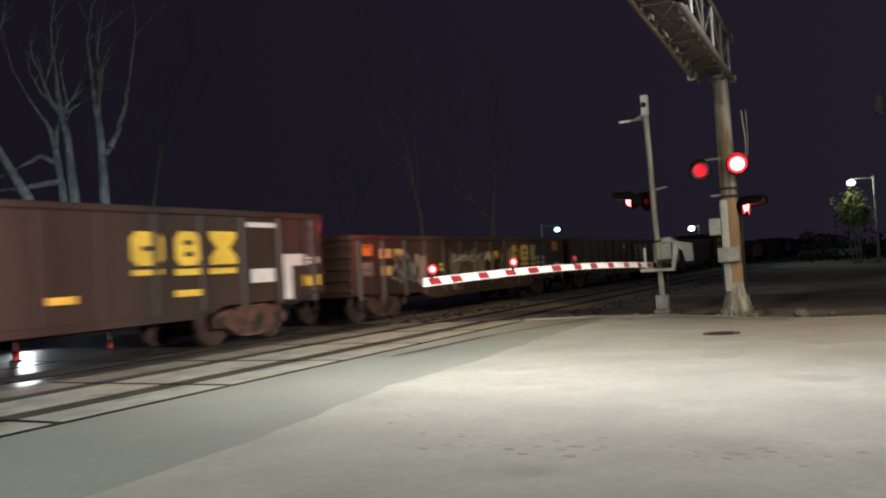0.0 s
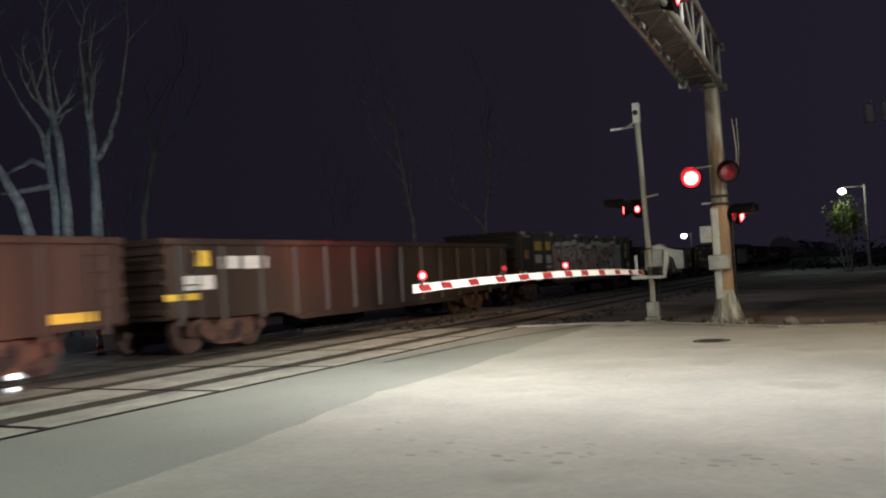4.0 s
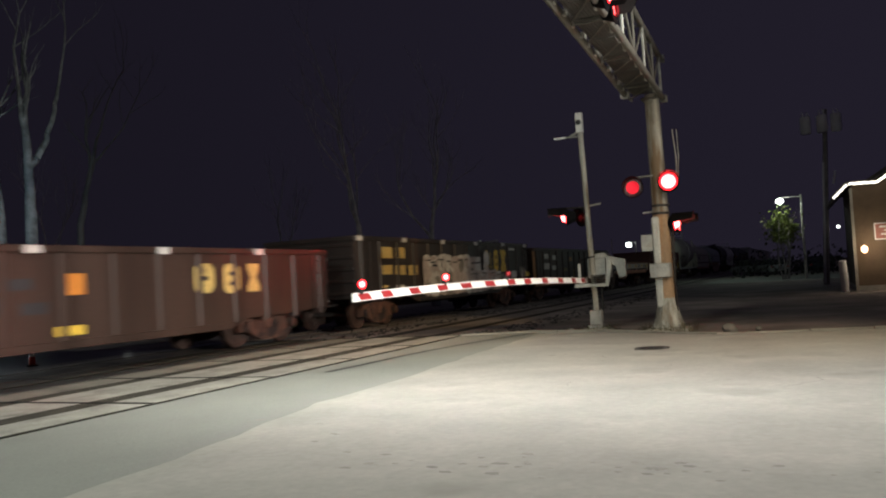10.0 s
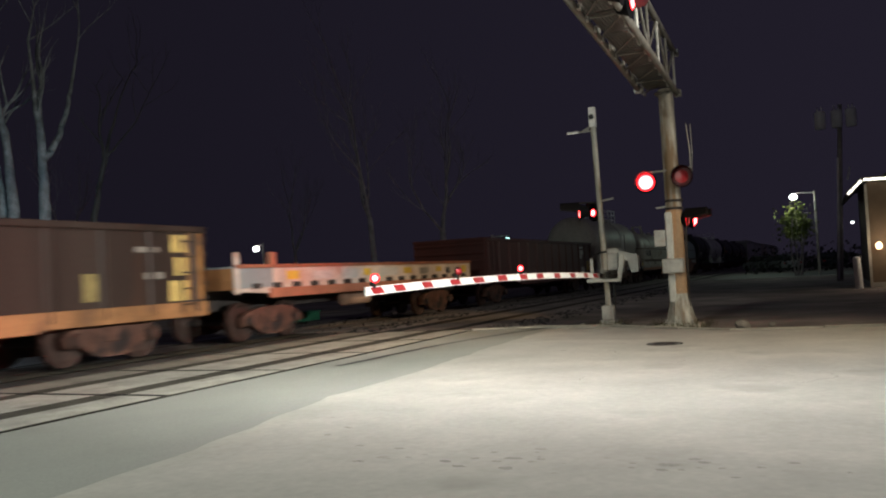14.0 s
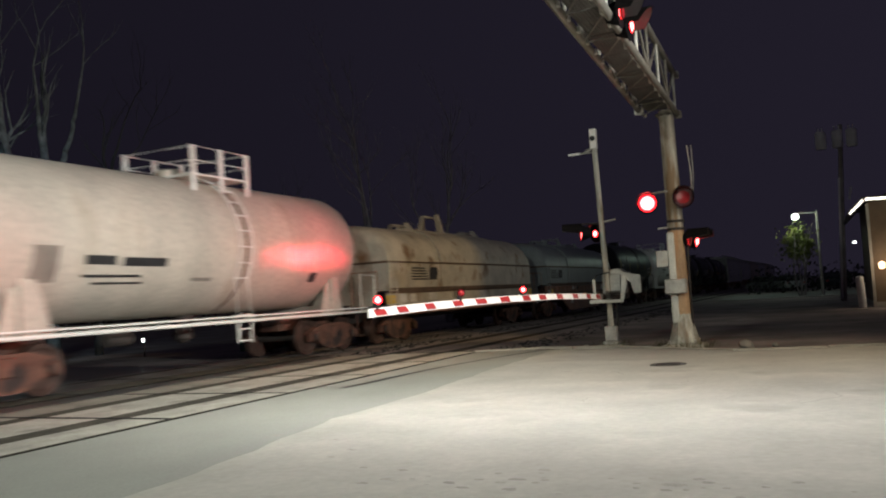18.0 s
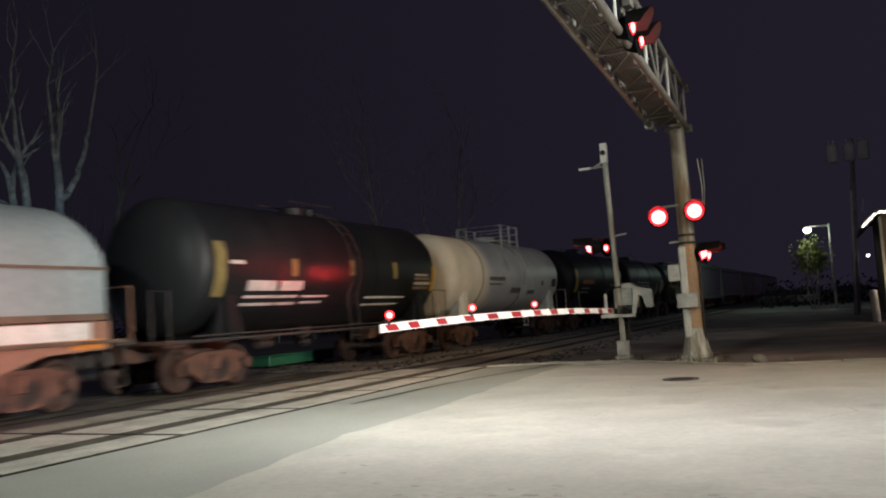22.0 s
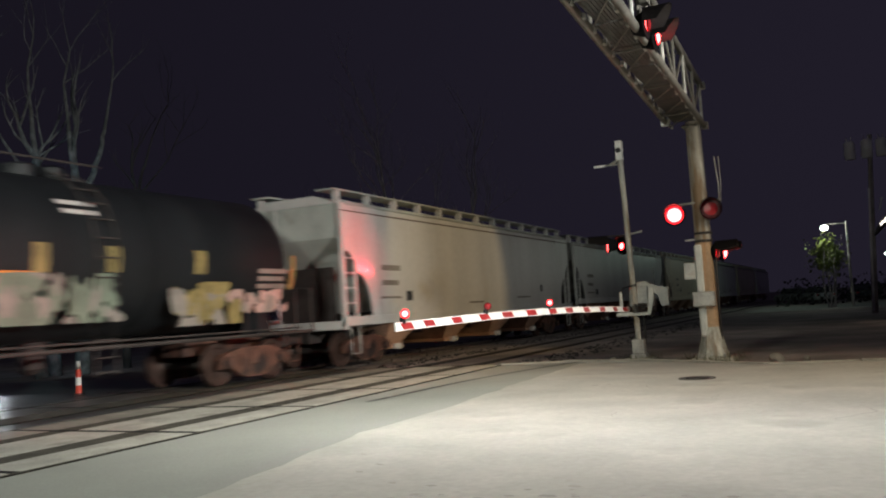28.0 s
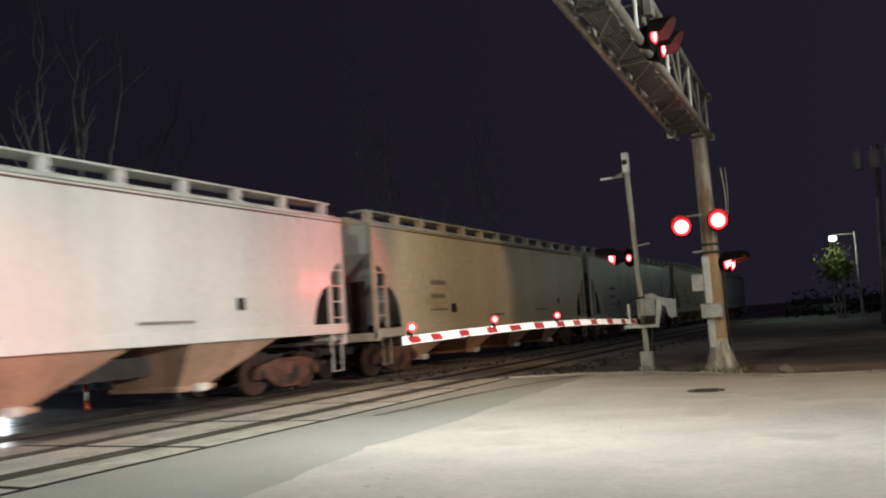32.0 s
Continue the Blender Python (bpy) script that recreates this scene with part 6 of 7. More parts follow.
def coil_car(at, length, mat, label, deep):
    """Coil car: three-piece rounded hood on a framed or fish-bellied body."""
    car = thing("coil_car", label, "rail car", "train cars")
    x, z0, z1, zt = SIDE - 0.02, 1.56, 2.40, 3.58
    prof = [(-x, z0), (x, z0), (x, z1)]
    for i in range(1, 12):
        a = math.pi * i / 12
        prof.append((x * math.cos(a), z1 + (zt - z1) * math.sin(a) ** 0.8))
    prof.append((-x, z1))
    cuts = [0.7, 0.7 + (length - 1.4) * 0.28, 0.7 + (length - 1.4) * 0.76, length - 0.66]
    for k, (ya, yb) in enumerate(zip(cuts, cuts[1:])):
        bm = bmesh.new()
        lift = 0.05 if k == 1 else 0.0
        hood_loft(bm, [(u * (1 + lift * 0.5), z + (lift if z > z1 + 0.01 else 0)) for u, z in prof], ya + 0.01, yb - 0.01, z1, {0: (-1,), 1: (), 2: (1,)}[k])
        part("hood", bm, mat, car, "rounded steel hood section")
        for z in (z1, z0 + 0.02):
            for sx in (1, -1):
                part("hood_rail", quick(box, min(sx * x, sx * (x + 0.035 + lift)), max(sx * x, sx * (x + 0.035 + lift)), ya, yb, z - (0.03 if z > 2 else 0.06), z + (0.022 if z > 2 else 0.05)), "seam", car, "rusty hood seam")
    part("hood_rail", quick(box, -x, x, cuts[0] - 0.03, cuts[0] + 0.01, z1 - 0.03, z1 + 0.03), "seam", car)
    # lifting brackets on the roof
    for y, h in ((cuts[1] + 0.15, 0.26), (cuts[1] + 2.6, 0.42 if deep else 0.70), (cuts[2] - 0.2, 0.26)):
        bm = bmesh.new()
        prism(bm, [(-0.55, zt - 0.05), (0.55, zt - 0.05), (0.34, zt + h), (0.2, zt + h), (0.30, zt + 0.08), (-0.30, zt + 0.08), (-0.2, zt + h), (-0.34, zt + h)], y - 0.06, y + 0.06, "y")
        part("lifting_bracket", bm, mat, car)
        part("lifting_bar", quick(box, -0.05, 0.05, y - 0.5, y + 0.5, zt + h - 0.12, zt + h - 0.04, 0.01), mat, car)
    part("roof_bar", quick(box, -0.06, 0.06, cuts[1], cuts[2], zt + 0.04, zt + 0.12, 0.01), mat, car)
    side = "coil_rust" if deep else mat
    for sx in (1, -1):
        xa, xb = sorted((sx * (x - 0.08), sx * (x + 0.0)))
        if deep:
            poly = [(0.6, 1.50), (0.6, 1.02), (2.6, 1.02), (4.3, 0.30), (length - 4.3, 0.30), (length - 1.9, 0.98), (length - 0.6, 1.02), (length - 0.6, 1.50)]
        else:
            poly = [(0.6, 1.50), (0.6, 0.98), (1.6, 0.84), (length - 1.6, 0.84), (length - 0.6, 0.98), (length - 0.6, 1.50)]
        part("side_sill", quick(prism, poly, xa, xb, "x"), side, car)
        xa, xb = sorted((sx * (x - 0.0), sx * (x + 0.06)))
        part("ledge", quick(box, xa, xb, 0.3, length - 0.3, 0.84 if not deep else 1.12, 0.90 if not deep else 1.18, 0.008), "coil_rust" if not deep else "seam", car)
    if not deep:
        part("lower_band", quick(box, x - 0.01, x + 0.014, 0.7, length - 0.7, 0.90, 1.03, 0.004), "salmon", car, "worn orange band along the sill")
        # dark strip stands in for the shade below the hood's edge
        part("under_hood_shade", quick(box, x - 0.01, x + 0.03, 0.6, length - 0.6, 1.47, 1.54, 0.006), "seam", car, "dark strip for the shade under the hood")
        for k in range(11):
            yk = 1.5 + (length - 3.0) * k / 10 + 0.2 * math.sin(k * 2.3)
            part("rust_streak", quick(prism, [(yk - 0.03, 2.36), (yk + 0.04, 2.36), (yk + 0.02, 2.36 - 0.25 - 0.2 * (k % 3)), (yk - 0.01, 2.36 - 0.3 - 0.2 * (k % 3))], x, x + 0.003, "x"), "rust_run", car, "rust run below the seam")
    n = 18
    post = mesh_of("post", quick(box, 0, 0.012, -0.09, 0.09, 1.05, 1.15, 0.003) if not deep else quick(box, 0, 0.04, -0.05, 0.05, 1.20, 1.48, 0.008), "seam" if not deep else "coil_rust")
    for i in range(n if not deep else 12):
        part("post", post, "seam", car, at=(x, 1.2 + (length - 2.4) * i / (n - 1), 0))
    part("centre_sill", quick(box, -0.3, 0.3, 0.2, length - 0.2, 0.66, 1.2, 0.02), "under", car)
    for y, d in ((0.0, 1), (length, -1)):
        ya, yb = sorted((y, y + d * 0.55))
        part("end_platform", quick(box, -x, x, ya, yb, 1.06, 1.14, 0.01), "under", car)
        for sx in (1, -1):
            part("end_handrail", quick(path_tube, [(sx * (x - 0.05), y + d * 0.06, 1.1), (sx * (x - 0.05), y + d * 0.06, 2.1), (sx * 0.6, y + d * 0.06, 2.1), (sx * 0.6, y + d * 0.06, 1.1)], 0.02, 6), "coil_rust", car)
        part("step", quick(path_tube, [(x + 0.02, y + d * 0.3, 1.08), (x + 0.02, y + d * 0.3, 0.36), (x + 0.02, y + d * 0.7, 0.36), (x + 0.02, y + d * 0.7, 1.08)], 0.018, 6), "under", car)
        part("end_plate", quick(box, -1.1, 1.1, min(y + d * 0.56, y + d * 0.6), max(y + d * 0.56, y + d * 0.6), 1.14, 1.56), mat, car)
    ladder(car, x + 0.05, 0.85, 1.2, 2.4, mat, 5)
    if deep:
        part("end_mark", quick(box, -0.7, 0.35, cuts[0] + 0.002, cuts[0] + 0.012, 2.78, 2.96), "K", car, "dark painted end marking")
    # emblem as plain bars and a block
    ye = 2.2 if not deep else 1.4
    for i in range(5):
        part("emblem_bar", quick(box, x, x + 0.006, ye, ye + 1.12 - 0.05 * i, 1.86 + 0.085 * i, 1.905 + 0.085 * i), "K", car, "black emblem stripe")
    part("emblem_block", quick(prism, [(ye + 1.2, 1.86), (ye + 1.76, 1.86), (ye + 1.86, 2.06), (ye + 1.82, 2.26), (ye + 1.3, 2.26), (ye + 1.22, 2.06)], x, x + 0.006, "x"), "K", car, "black emblem block")
    marks(car, [("Y", 0.5, 1.0, 1.18, 1.42), ("W", 2.0, 2.4, 1.2, 1.44), ("W", 1.3, 1.75, 1.2, 1.44), ("W", 3.3, 3.9, 1.22, 1.46), ("G", 5.2, 6.0, 1.24, 1.46), ("W", 7.6, 8.2, 1.2, 1.46), ("O", 6.6, 7.4, 0.92, 1.02), ("O", 10.2, 11.0, 0.92, 1.02), ("K", 12.0, 12.3, 1.28, 1.4), ("Y", 13.0, 13.5, 1.2, 1.42)] if not deep else [("Y", 1.2, 1.6, 1.16, 1.34), ("W", 4.5, 4.9, 0.62, 0.82), ("W", 4.6, 5.5, 1.3, 1.46), ("K", 5.6, 6.0, 1.28, 1.46), ("W", 0.9, 1.2, 1.16, 1.3), ("W", 10.6, 13.0, 1.2, 1.48), ("O", 6.9, 7.5, 1.03, 1.12), ("O", 12.6, 13.3, 1.04, 1.2)], x + 0.002)
    running_gear(car, length, 2.0)
    CARS.append((car, at))
    return car


coil_car(195.5, 14.1, "coil_cream", "cream coil car with a rounded rusty-seamed hood", False)
coil_car(210.53, 14.0, "coil_grey", "pale grey coil car with a deep rusty side sill", True)


def hopper(at, length, zs, zt, mat, label, hw=1.4, shift=0.0, bw=0.12, seam=0.1, skew=0.0, low=1.06):
    """Covered hopper: curved sides, sloped ends behind ladders, three chutes, roof walkway."""
    car = thing("hopper_car", label, "rail car", "train cars")
    x = SIDE + 0.02
    side = [(x - 0.06, low + 0.04), (x, low + 0.24), (x + 0.02, 2.2), (x, zs - 0.4), (x - 0.05, zs - 0.05)]
    prof = side + [(x - 0.10, zs), (0.75, zs + 0.24), (-0.75, zs + 0.24), (-(x - 0.10), zs)] + [(-u, z) for u, z in side[::-1]]
    # main body between the slope sheets, then the tapering ends
    bm = bmesh.new()
    e0 = 1.75
    lo = [bm.verts.new((u, e0, z)) for u, z in prof]
    hi = [bm.verts.new((u, length - e0, z)) for u, z in prof]
    n = len(prof)
    for i in range(n - 1):
        bm.faces.new((lo[i], lo[i + 1], hi[i + 1], hi[i]))
    bm.faces.new((lo[n - 1], lo[0], hi[0], hi[n - 1]))
    part("body", bm, mat, car)
    for y, d in ((0.0, 1), (length, -1)):
        # side sheet of the end bay, cut away in a triangle
        for sx in (1, -1):
            bm = bmesh.new()
            pts = [(0.04, 2.98), (0.30, 2.92), (0.52, 2.72), (0.62, 2.42), (0.92, 2.30), (1.16, 2.02), (1.30, 1.66), (1.34, low + 0.24), (1.76, low + 0.24), (1.76, zs), (0.04, zs)]
            poly = [(y + d * u, z) for u, z in pts]
            xs = sorted((sx * (x - 0.05), sx * (x - 0.005)))
            prism(bm, poly, xs[0], xs[1], "x")
            part("end_sheet", bm, mat, car)
        bm = bmesh.new()
        v = [(-x + 0.06, y + d * 0.06, zs), (x - 0.06, y + d * 0.06, zs), (x - 0.06, y + d * 0.06, 3.3), (-x + 0.06, y + d * 0.06, 3.3)]
        w = [(-x + 0.06, y + d * 1.9, 1.4), (x - 0.06, y + d * 1.9, 1.4)]
        vs = [bm.verts.new(p) for p in v + w]
        bm.faces.new(vs[:4])
        bm.faces.new((vs[3], vs[2], vs[5], vs[4]))
        part("slope_sheet", bm, "hopper_shade", car, "grey sloping end sheet")
        part("roof_end", quick(prism, [(-x + 0.1, zs - 0.02), (x - 0.1, zs - 0.02), (0.75, zs + 0.22), (-0.75, zs + 0.22)], min(y, y + d * 1.76), max(y, y + d * 1.76), "y"), mat, car)
        for sx in (1, -1):
            part("corner_post", quick(box, sx * (x - 0.06) - 0.05, sx * (x - 0.06) + 0.05, min(y, y + d * 0.10), max(y, y + d * 0.10), 1.05, zs), mat, car)
            part("end_post", quick(box, sx * (x - 0.05) - 0.04, sx * (x - 0.05) + 0.04, min(y + d * 0.55, y + d * 0.63), max(y + d * 0.55, y + d * 0.63), 1.05, 2.7), mat, car)
            for k in range(5):
                bar(car, "rung", mat, (sx * (x - 0.02), y + d * 0.08, 1.25 + 0.38 * k), (sx * (x - 0.02), y + d * 0.60, 1.25 + 0.38 * k))
        part("end_beam", quick(box, -x, x, min(y, y + d * 0.14), max(y, y + d * 0.14), 0.98, 1.20, 0.015), mat, car)
        for k in range(7):
            bar(car, "rung", mat, (-0.9, y - d * 0.03, 1.3 + 0.42 * k), (-0.45, y - d * 0.03, 1.3 + 0.42 * k))
        for u in (-0.9, -0.45):
            bar(car, "stile", mat, (u, y - d * 0.03, 1.1), (u, y - d * 0.03, zs), 0.018)
        part("shear_plate", quick(box, -x + 0.1, x - 0.1, min(y + d * 0.1, y + d * 1.9), max(y + d * 0.1, y + d * 1.9), 1.02, 1.08), "under", car)
        bm = bmesh.new()
        path_tube(bm, [(x - 0.02, y + d * 0.25, 1.05), (x - 0.02, y + d * 0.25, 0.36), (x - 0.02, y + d * 0.65, 0.36), (x - 0.02, y + d * 0.65, 1.05)], 0.018, 6)
        part("step", bm, mat, car)
        part("stiffener", quick(box, -0.9, 0.9, min(y + d * 0.5, y + d * 0.56), max(y + d * 0.5, y + d * 0.56), 1.05, 2.6), "under", car)
    for sx in (1, -1):
        xs = sorted((sx * (x - 0.04), sx * (x + 0.05)))
        part("side_sill", quick(box, xs[0], xs[1], 0.0, length, low, low + 0.24, 0.015), mat, car)
        xs = sorted((sx * (x - 0.08), sx * (x + 0.02)))
        part("side_seam", quick(box, xs[0] + 0.02, xs[1] - 0.008, 0.0, length, zs - seam - 0.025, zs - seam), "seam", car, "dark seam along the side")
        part("eave_rail", quick(box, xs[0], xs[1], 0.2, length - 0.2, zs - 0.05, zs + 0.03, 0.01), "hopper_shade", car)
    # chutes
    for i in range(4):
        y = 3.4 + (length - 7.2) * i / 3
        bm = bmesh.new()
        a = [bm.verts.new(p) for p in ((-x + 0.1, y - hw, low + 0.06), (x - 0.1, y - hw, low + 0.06), (x - 0.1, y + hw, low + 0.06), (-x + 0.1, y + hw, low + 0.06))]
        b = [bm.verts.new(p) for p in ((-0.85, y - 0.42 - skew, 0.42), (0.85, y - 0.42 - skew, 0.42), (0.85, y + 0.42 - skew, 0.42), (-0.85, y + 0.42 - skew, 0.42))]
        for k in range(4):
            bm.faces.new((a[k], a[(k + 1) % 4], b[(k + 1) % 4], b[k]))
        bm.faces.new(b)
        chute = part("chute", bm, "chute", car, "rusty discharge chute")
        part("gate_frame", quick(box, -0.95, 0.95, y - 0.50 - skew, y + 0.50 - skew, 0.32, 0.42, 0.015), "chute", chute)
        part("gate_gear", quick(box, 0.95, 1.12, y - 0.14 - skew, y + 0.14 - skew, 0.30, 0.46, 0.02), "W", chute)
    part("centre_sill", quick(box, -0.25, 0.25, 0.2, length - 0.2, 0.66, 1.04), "under", car)
    # roof walkway
    for sx in (1, -1):
        part("walkway", quick(box, sx * 1.02 - 0.28, sx * 1.02 + 0.28, 0.1, length - 0.1, zt - 0.05, zt - 0.01), "hopper_shade", car)
        bracket = mesh_of("walkway_bracket", quick(box, sx * 1.2 - 0.09, sx * 1.2 + 0.09, -bw, bw, zs + 0.02, zt - 0.05), mat)
        for i in range(13):
            part("walkway_bracket", bracket, mat, car, at=(0, 0.35 + (length - 0.7) * i / 12, 0))
    for i in range(4):
        y = 2.2 + (length - 4.4) * i / 3
        part("roof_hatch", quick(lathe, [(zs + 0.2, 0.42), (zs + 0.33, 0.42), (zs + 0.38, 0.3)], 20, "z", (0, y, 0)), mat, car)
    xx = x + 0.021
    rows = [("K", 4.4, 4.75, 1.65, 1.92), ("G", 3.1, 4.1, 2.48, 2.63), ("G", 3.1, 4.0, 2.08, 2.22), ("G", 3.0, 4.1, 1.72, 1.78), ("G", 7.4, 8.6, 1.5, 1.56), ("K", length - 4.0, length - 3.75, 1.85, 2.1), ("G", length - 6.6, length - 5.2, 1.62, 1.68)]
    marks(car, [(k, a + shift, b + shift, c, d) if i < 4 else (k, a, b, c, d) for i, (k, a, b, c, d) in enumerate(rows)], xx)
    running_gear(car, length, 1.75)
    CARS.append((car, at))
    return car


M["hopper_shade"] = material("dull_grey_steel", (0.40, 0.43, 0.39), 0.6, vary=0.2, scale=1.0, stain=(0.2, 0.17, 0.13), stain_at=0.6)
hopper(290.55, 18.4, 4.18, 4.58, "hopper", "pale grey covered hopper car with rusty chutes", 1.0, -1.25, 0.05, 0.2)
hopper(309.96, 19.5, 4.07, 4.47, "hopper", "pale weathered covered hopper car with a stained side", 1.4, -1.3, 0.09, 0.1, 0.75, 1.24)
hopper(330.9, 18.4, 4.10, 4.48, "hopper_tan", "tan covered hopper car with rusty chutes")
hopper(350.4, 18.4, 4.20, 4.58, "hopper", "grey covered hopper car further back in the train")
hopper(370.0, 18.4, 4.20, 4.58, "hopper_tan", "tan covered hopper car near the end of the train")
hopper(389.6, 18.4, 4.20, 4.58, "hopper", "grey covered hopper car at the end of the train")

# ---- beyond the track and in the distance ----
def limb(bm, a, way, length, r, depth, rg, bend=0.25):
    """A tapering, bent limb that forks."""
    p, w = Vector(a), Vector(way).normalized()
    steps = 4 if depth > 1 else 3
    rr = r
    for i in range(steps):
        q = p + w * length / steps
        r2 = rr * (0.84 if depth else 0.6)
        tube(bm, p, q, rr, 8 if r > 0.06 else 5, r2, False)
        p, rr = q, r2
        w = (w + Vector((rg.uniform(-bend, bend), rg.uniform(-bend, bend), rg.uniform(-0.05, bend)))).normalized()
        if depth and i >= 1 and rg.random() < 0.75:
            side = (w + Vector((rg.uniform(-1, 1), rg.uniform(-1, 1), rg.uniform(0.0, 0.5)))).normalized()
            limb(bm, p, side, length * rg.uniform(0.45, 0.7), rr * 0.62, depth - 1, rg, bend)
    if depth:
        for k in range(2):
            side = (w + Vector((rg.uniform(-0.6, 0.6), rg.uniform(-0.6, 0.6), 0.4))).normalized()
            limb(bm, p, side, length * rg.uniform(0.5, 0.8), rr * 0.8, depth - 1, rg, bend)


def bare_tree(x, y, r, height, lean=(0, 0), seed=0, mat="bark", fork=None, label="bare winter tree with pale grey trunk"):
    rg = random.Random(seed)
    tree = thing("bare_tree", label, "tree", "bare trees", at=(x, y, -0.06))
    top = fork or height * 0.4
    bm = bmesh.new()
    p, rr = Vector((0, 0, 0)), r * 1.3
    for i in range(6):
        q = Vector((lean[0] * (i + 1) / 6 + rg.uniform(-.04, .04), lean[1] * (i + 1) / 6 + rg.uniform(-.04, .04), top * (i + 1) / 6))
        r2 = r * (1.0 - 0.05 * i)
        tube(bm, p, q, rr, 12, r2, False)
        p, rr = q, r2
    part("trunk", bm, mat, tree)
    for k in range(3):
        a = rg.uniform(0, 6.28)
        bm = bmesh.new()
        limb(bm, p - Vector((0, 0, 0.1)), (math.cos(a) * (0.15 + 0.3 * k), math.sin(a) * (0.15 + 0.3 * k), 1), (height - top) * (0.55 if k else 0.7), rr * (0.75 - 0.12 * k), 3, rg)
        part("limb", bm, mat, tree)
    return tree


# pale trees behind the train: trunk, fork and a few drawn-out limbs, then finer ones
R_ = Vector((0.65, 0.76, 0))      # along the row of trees


def pale_tree(along, back, r, spine, limbs, seed, mat="bark"):
    """spine and limbs: places along the row and heights, from the tree's foot."""
    rg = random.Random(seed)
    foot = Vector((-22.86, 19.4, 0)) + R_ * along + Vector((-0.76, 0.65, 0)) * back
    tree = thing("bare_tree", "bare winter tree with a pale grey trunk", "tree", "bare trees", at=(foot.x, foot.y, -0.06))

    def bough(pts, r0, r1, name):
        bm = bmesh.new()
        n = 4 * (len(pts) - 1)
        last = None
        for i in range(n + 1):
            k, u = divmod(i / 4, 1)
            k = min(int(k), len(pts) - 2)
            u = i / 4 - k
            a, b = pts[k], pts[k + 1]
            side, z = a[0] + (b[0] - a[0]) * u, a[1] + (b[1] - a[1]) * u
            wob = 0.05 * noise.noise((seed, i * 0.6, r0 * 9))
            p = R_ * (side + wob) + Vector((-0.76, 0.65, 0)) * (wob * 2) + Vector((0, 0, z))
            rr = r0 + (r1 - r0) * i / n
            if last:
                tube(bm, last[0], p, last[1], 12, rr, False)
            last = (p, rr)
        w = R_ * (pts[-1][0] - pts[-2][0]) + Vector((0, 0, pts[-1][1] - pts[-2][1]))
        limb(bm, last[0], w, 2.2, last[1], 2, rg, 0.3)
        part(name, bm, mat, tree)

    bough(spine, r * 1.15, r * 0.62, "trunk")
    for pts in limbs:
        bough(pts, r * 0.6, r * 0.26, "limb")


pale_tree(0.0, 0.0, 0.21, [(0.05, 0.0), (0.0, 4.1), (0.0, 6.1)], [[(0.0, 6.0), (-0.12, 7.4), (-0.22, 8.6)], [(0.0, 5.8), (0.28, 6.1), (0.55, 6.7), (0.80, 7.5), (0.95, 8.3)]], 3)
pale_tree(-0.85, 0.5, 0.21, [(0.05, 0.0), (-0.06, 4.2), (-0.18, 6.2)], [[(-0.18, 6.1), (-0.42, 7.9), (-0.5, 9.2)]], 4)
pale_tree(-1.2, 0.8, 0.19, [(0.1, 0.0), (-0.04, 4.3), (-0.18, 5.6)], [[(-0.18, 5.5), (-0.37, 6.85), (-0.7, 7.4)], [(-0.1, 5.6), (-0.7, 5.96), (-1.3, 5.6)], [(-0.06, 5.1), (-1.2, 4.9), (-2.0, 4.8)]], 5)
pale_tree(-1.6, -0.6, 0.20, [(0.5, 0.0), (-0.65, 4.37), (-1.4, 5.92)], [[(-1.4, 5.8), (-2.1, 6.9), (-2.8, 7.6)]], 6)
pale_tree(1.6, 2.5, 0.13, [(-0.1, 0.0), (0.0, 4.1), (0.28, 5.57)], [[(0.28, 5.5), (0.5, 6.31), (0.9, 6.8)], [(0.28, 5.5), (0.6, 7.0), (0.9, 8.0)]], 7, "scrub")
pale_tree(-4.0, 0.5, 0.22, [(0.0, 0.0), (-0.2, 4.5), (-0.3, 6.0)], [[(-0.3, 6.0), (-0.8, 7.4), (-1.0, 8.6)], [(-0.3, 5.8), (0.4, 7.0), (0.7, 8.4)]], 8)
rg = random.Random(8)
for i in range(4):
    d = rg.uniform(36, 70)
    a = radians(-6 + 46 * (i + rg.random()) / 4)
    x, y = -d * math.sin(a + radians(16)), d * math.cos(a + radians(16))
    if x > -17.5:
        x = -17.5 - rg.uniform(0, 6)
    bare_tree(x, y, rg.uniform(0.13, 0.24), rg.uniform(9, 14), (rg.uniform(-.6, .6), rg.uniform(-.6, .6)), 200 + i, "twig", None, "dark bare tree at the edge of the woods")

# low dark scrub that closes the view behind the trees
bm = bmesh.new()
for i in range(15000):
    d = rg.uniform(75, 110)
    a = radians(rg.uniform(-24, 66))
    x, y = -d * math.sin(a), d * math.cos(a)
    if -16 < x < -6:
        continue
    z = rg.uniform(0, 1) ** 1.5 * (2.0 + 1.2 * noise.noise((x * 0.06, y * 0.06, 0)))
    s = rg.uniform(0.10, 0.26)
    n = Vector((rg.uniform(-1, 1), rg.uniform(-1, 1), rg.uniform(-.4, 1))).normalized()
    u = n.orthogonal().normalized() * s
    w = n.cross(u)
    bm.faces.new([bm.verts.new(Vector((x, y, z)) + p) for p in (u, w * 0.7, -u, -w * 0.7)])
solid("scrub", bm, "scrub", "dark scrub and woods in the distance", "woods", kind="stuff")


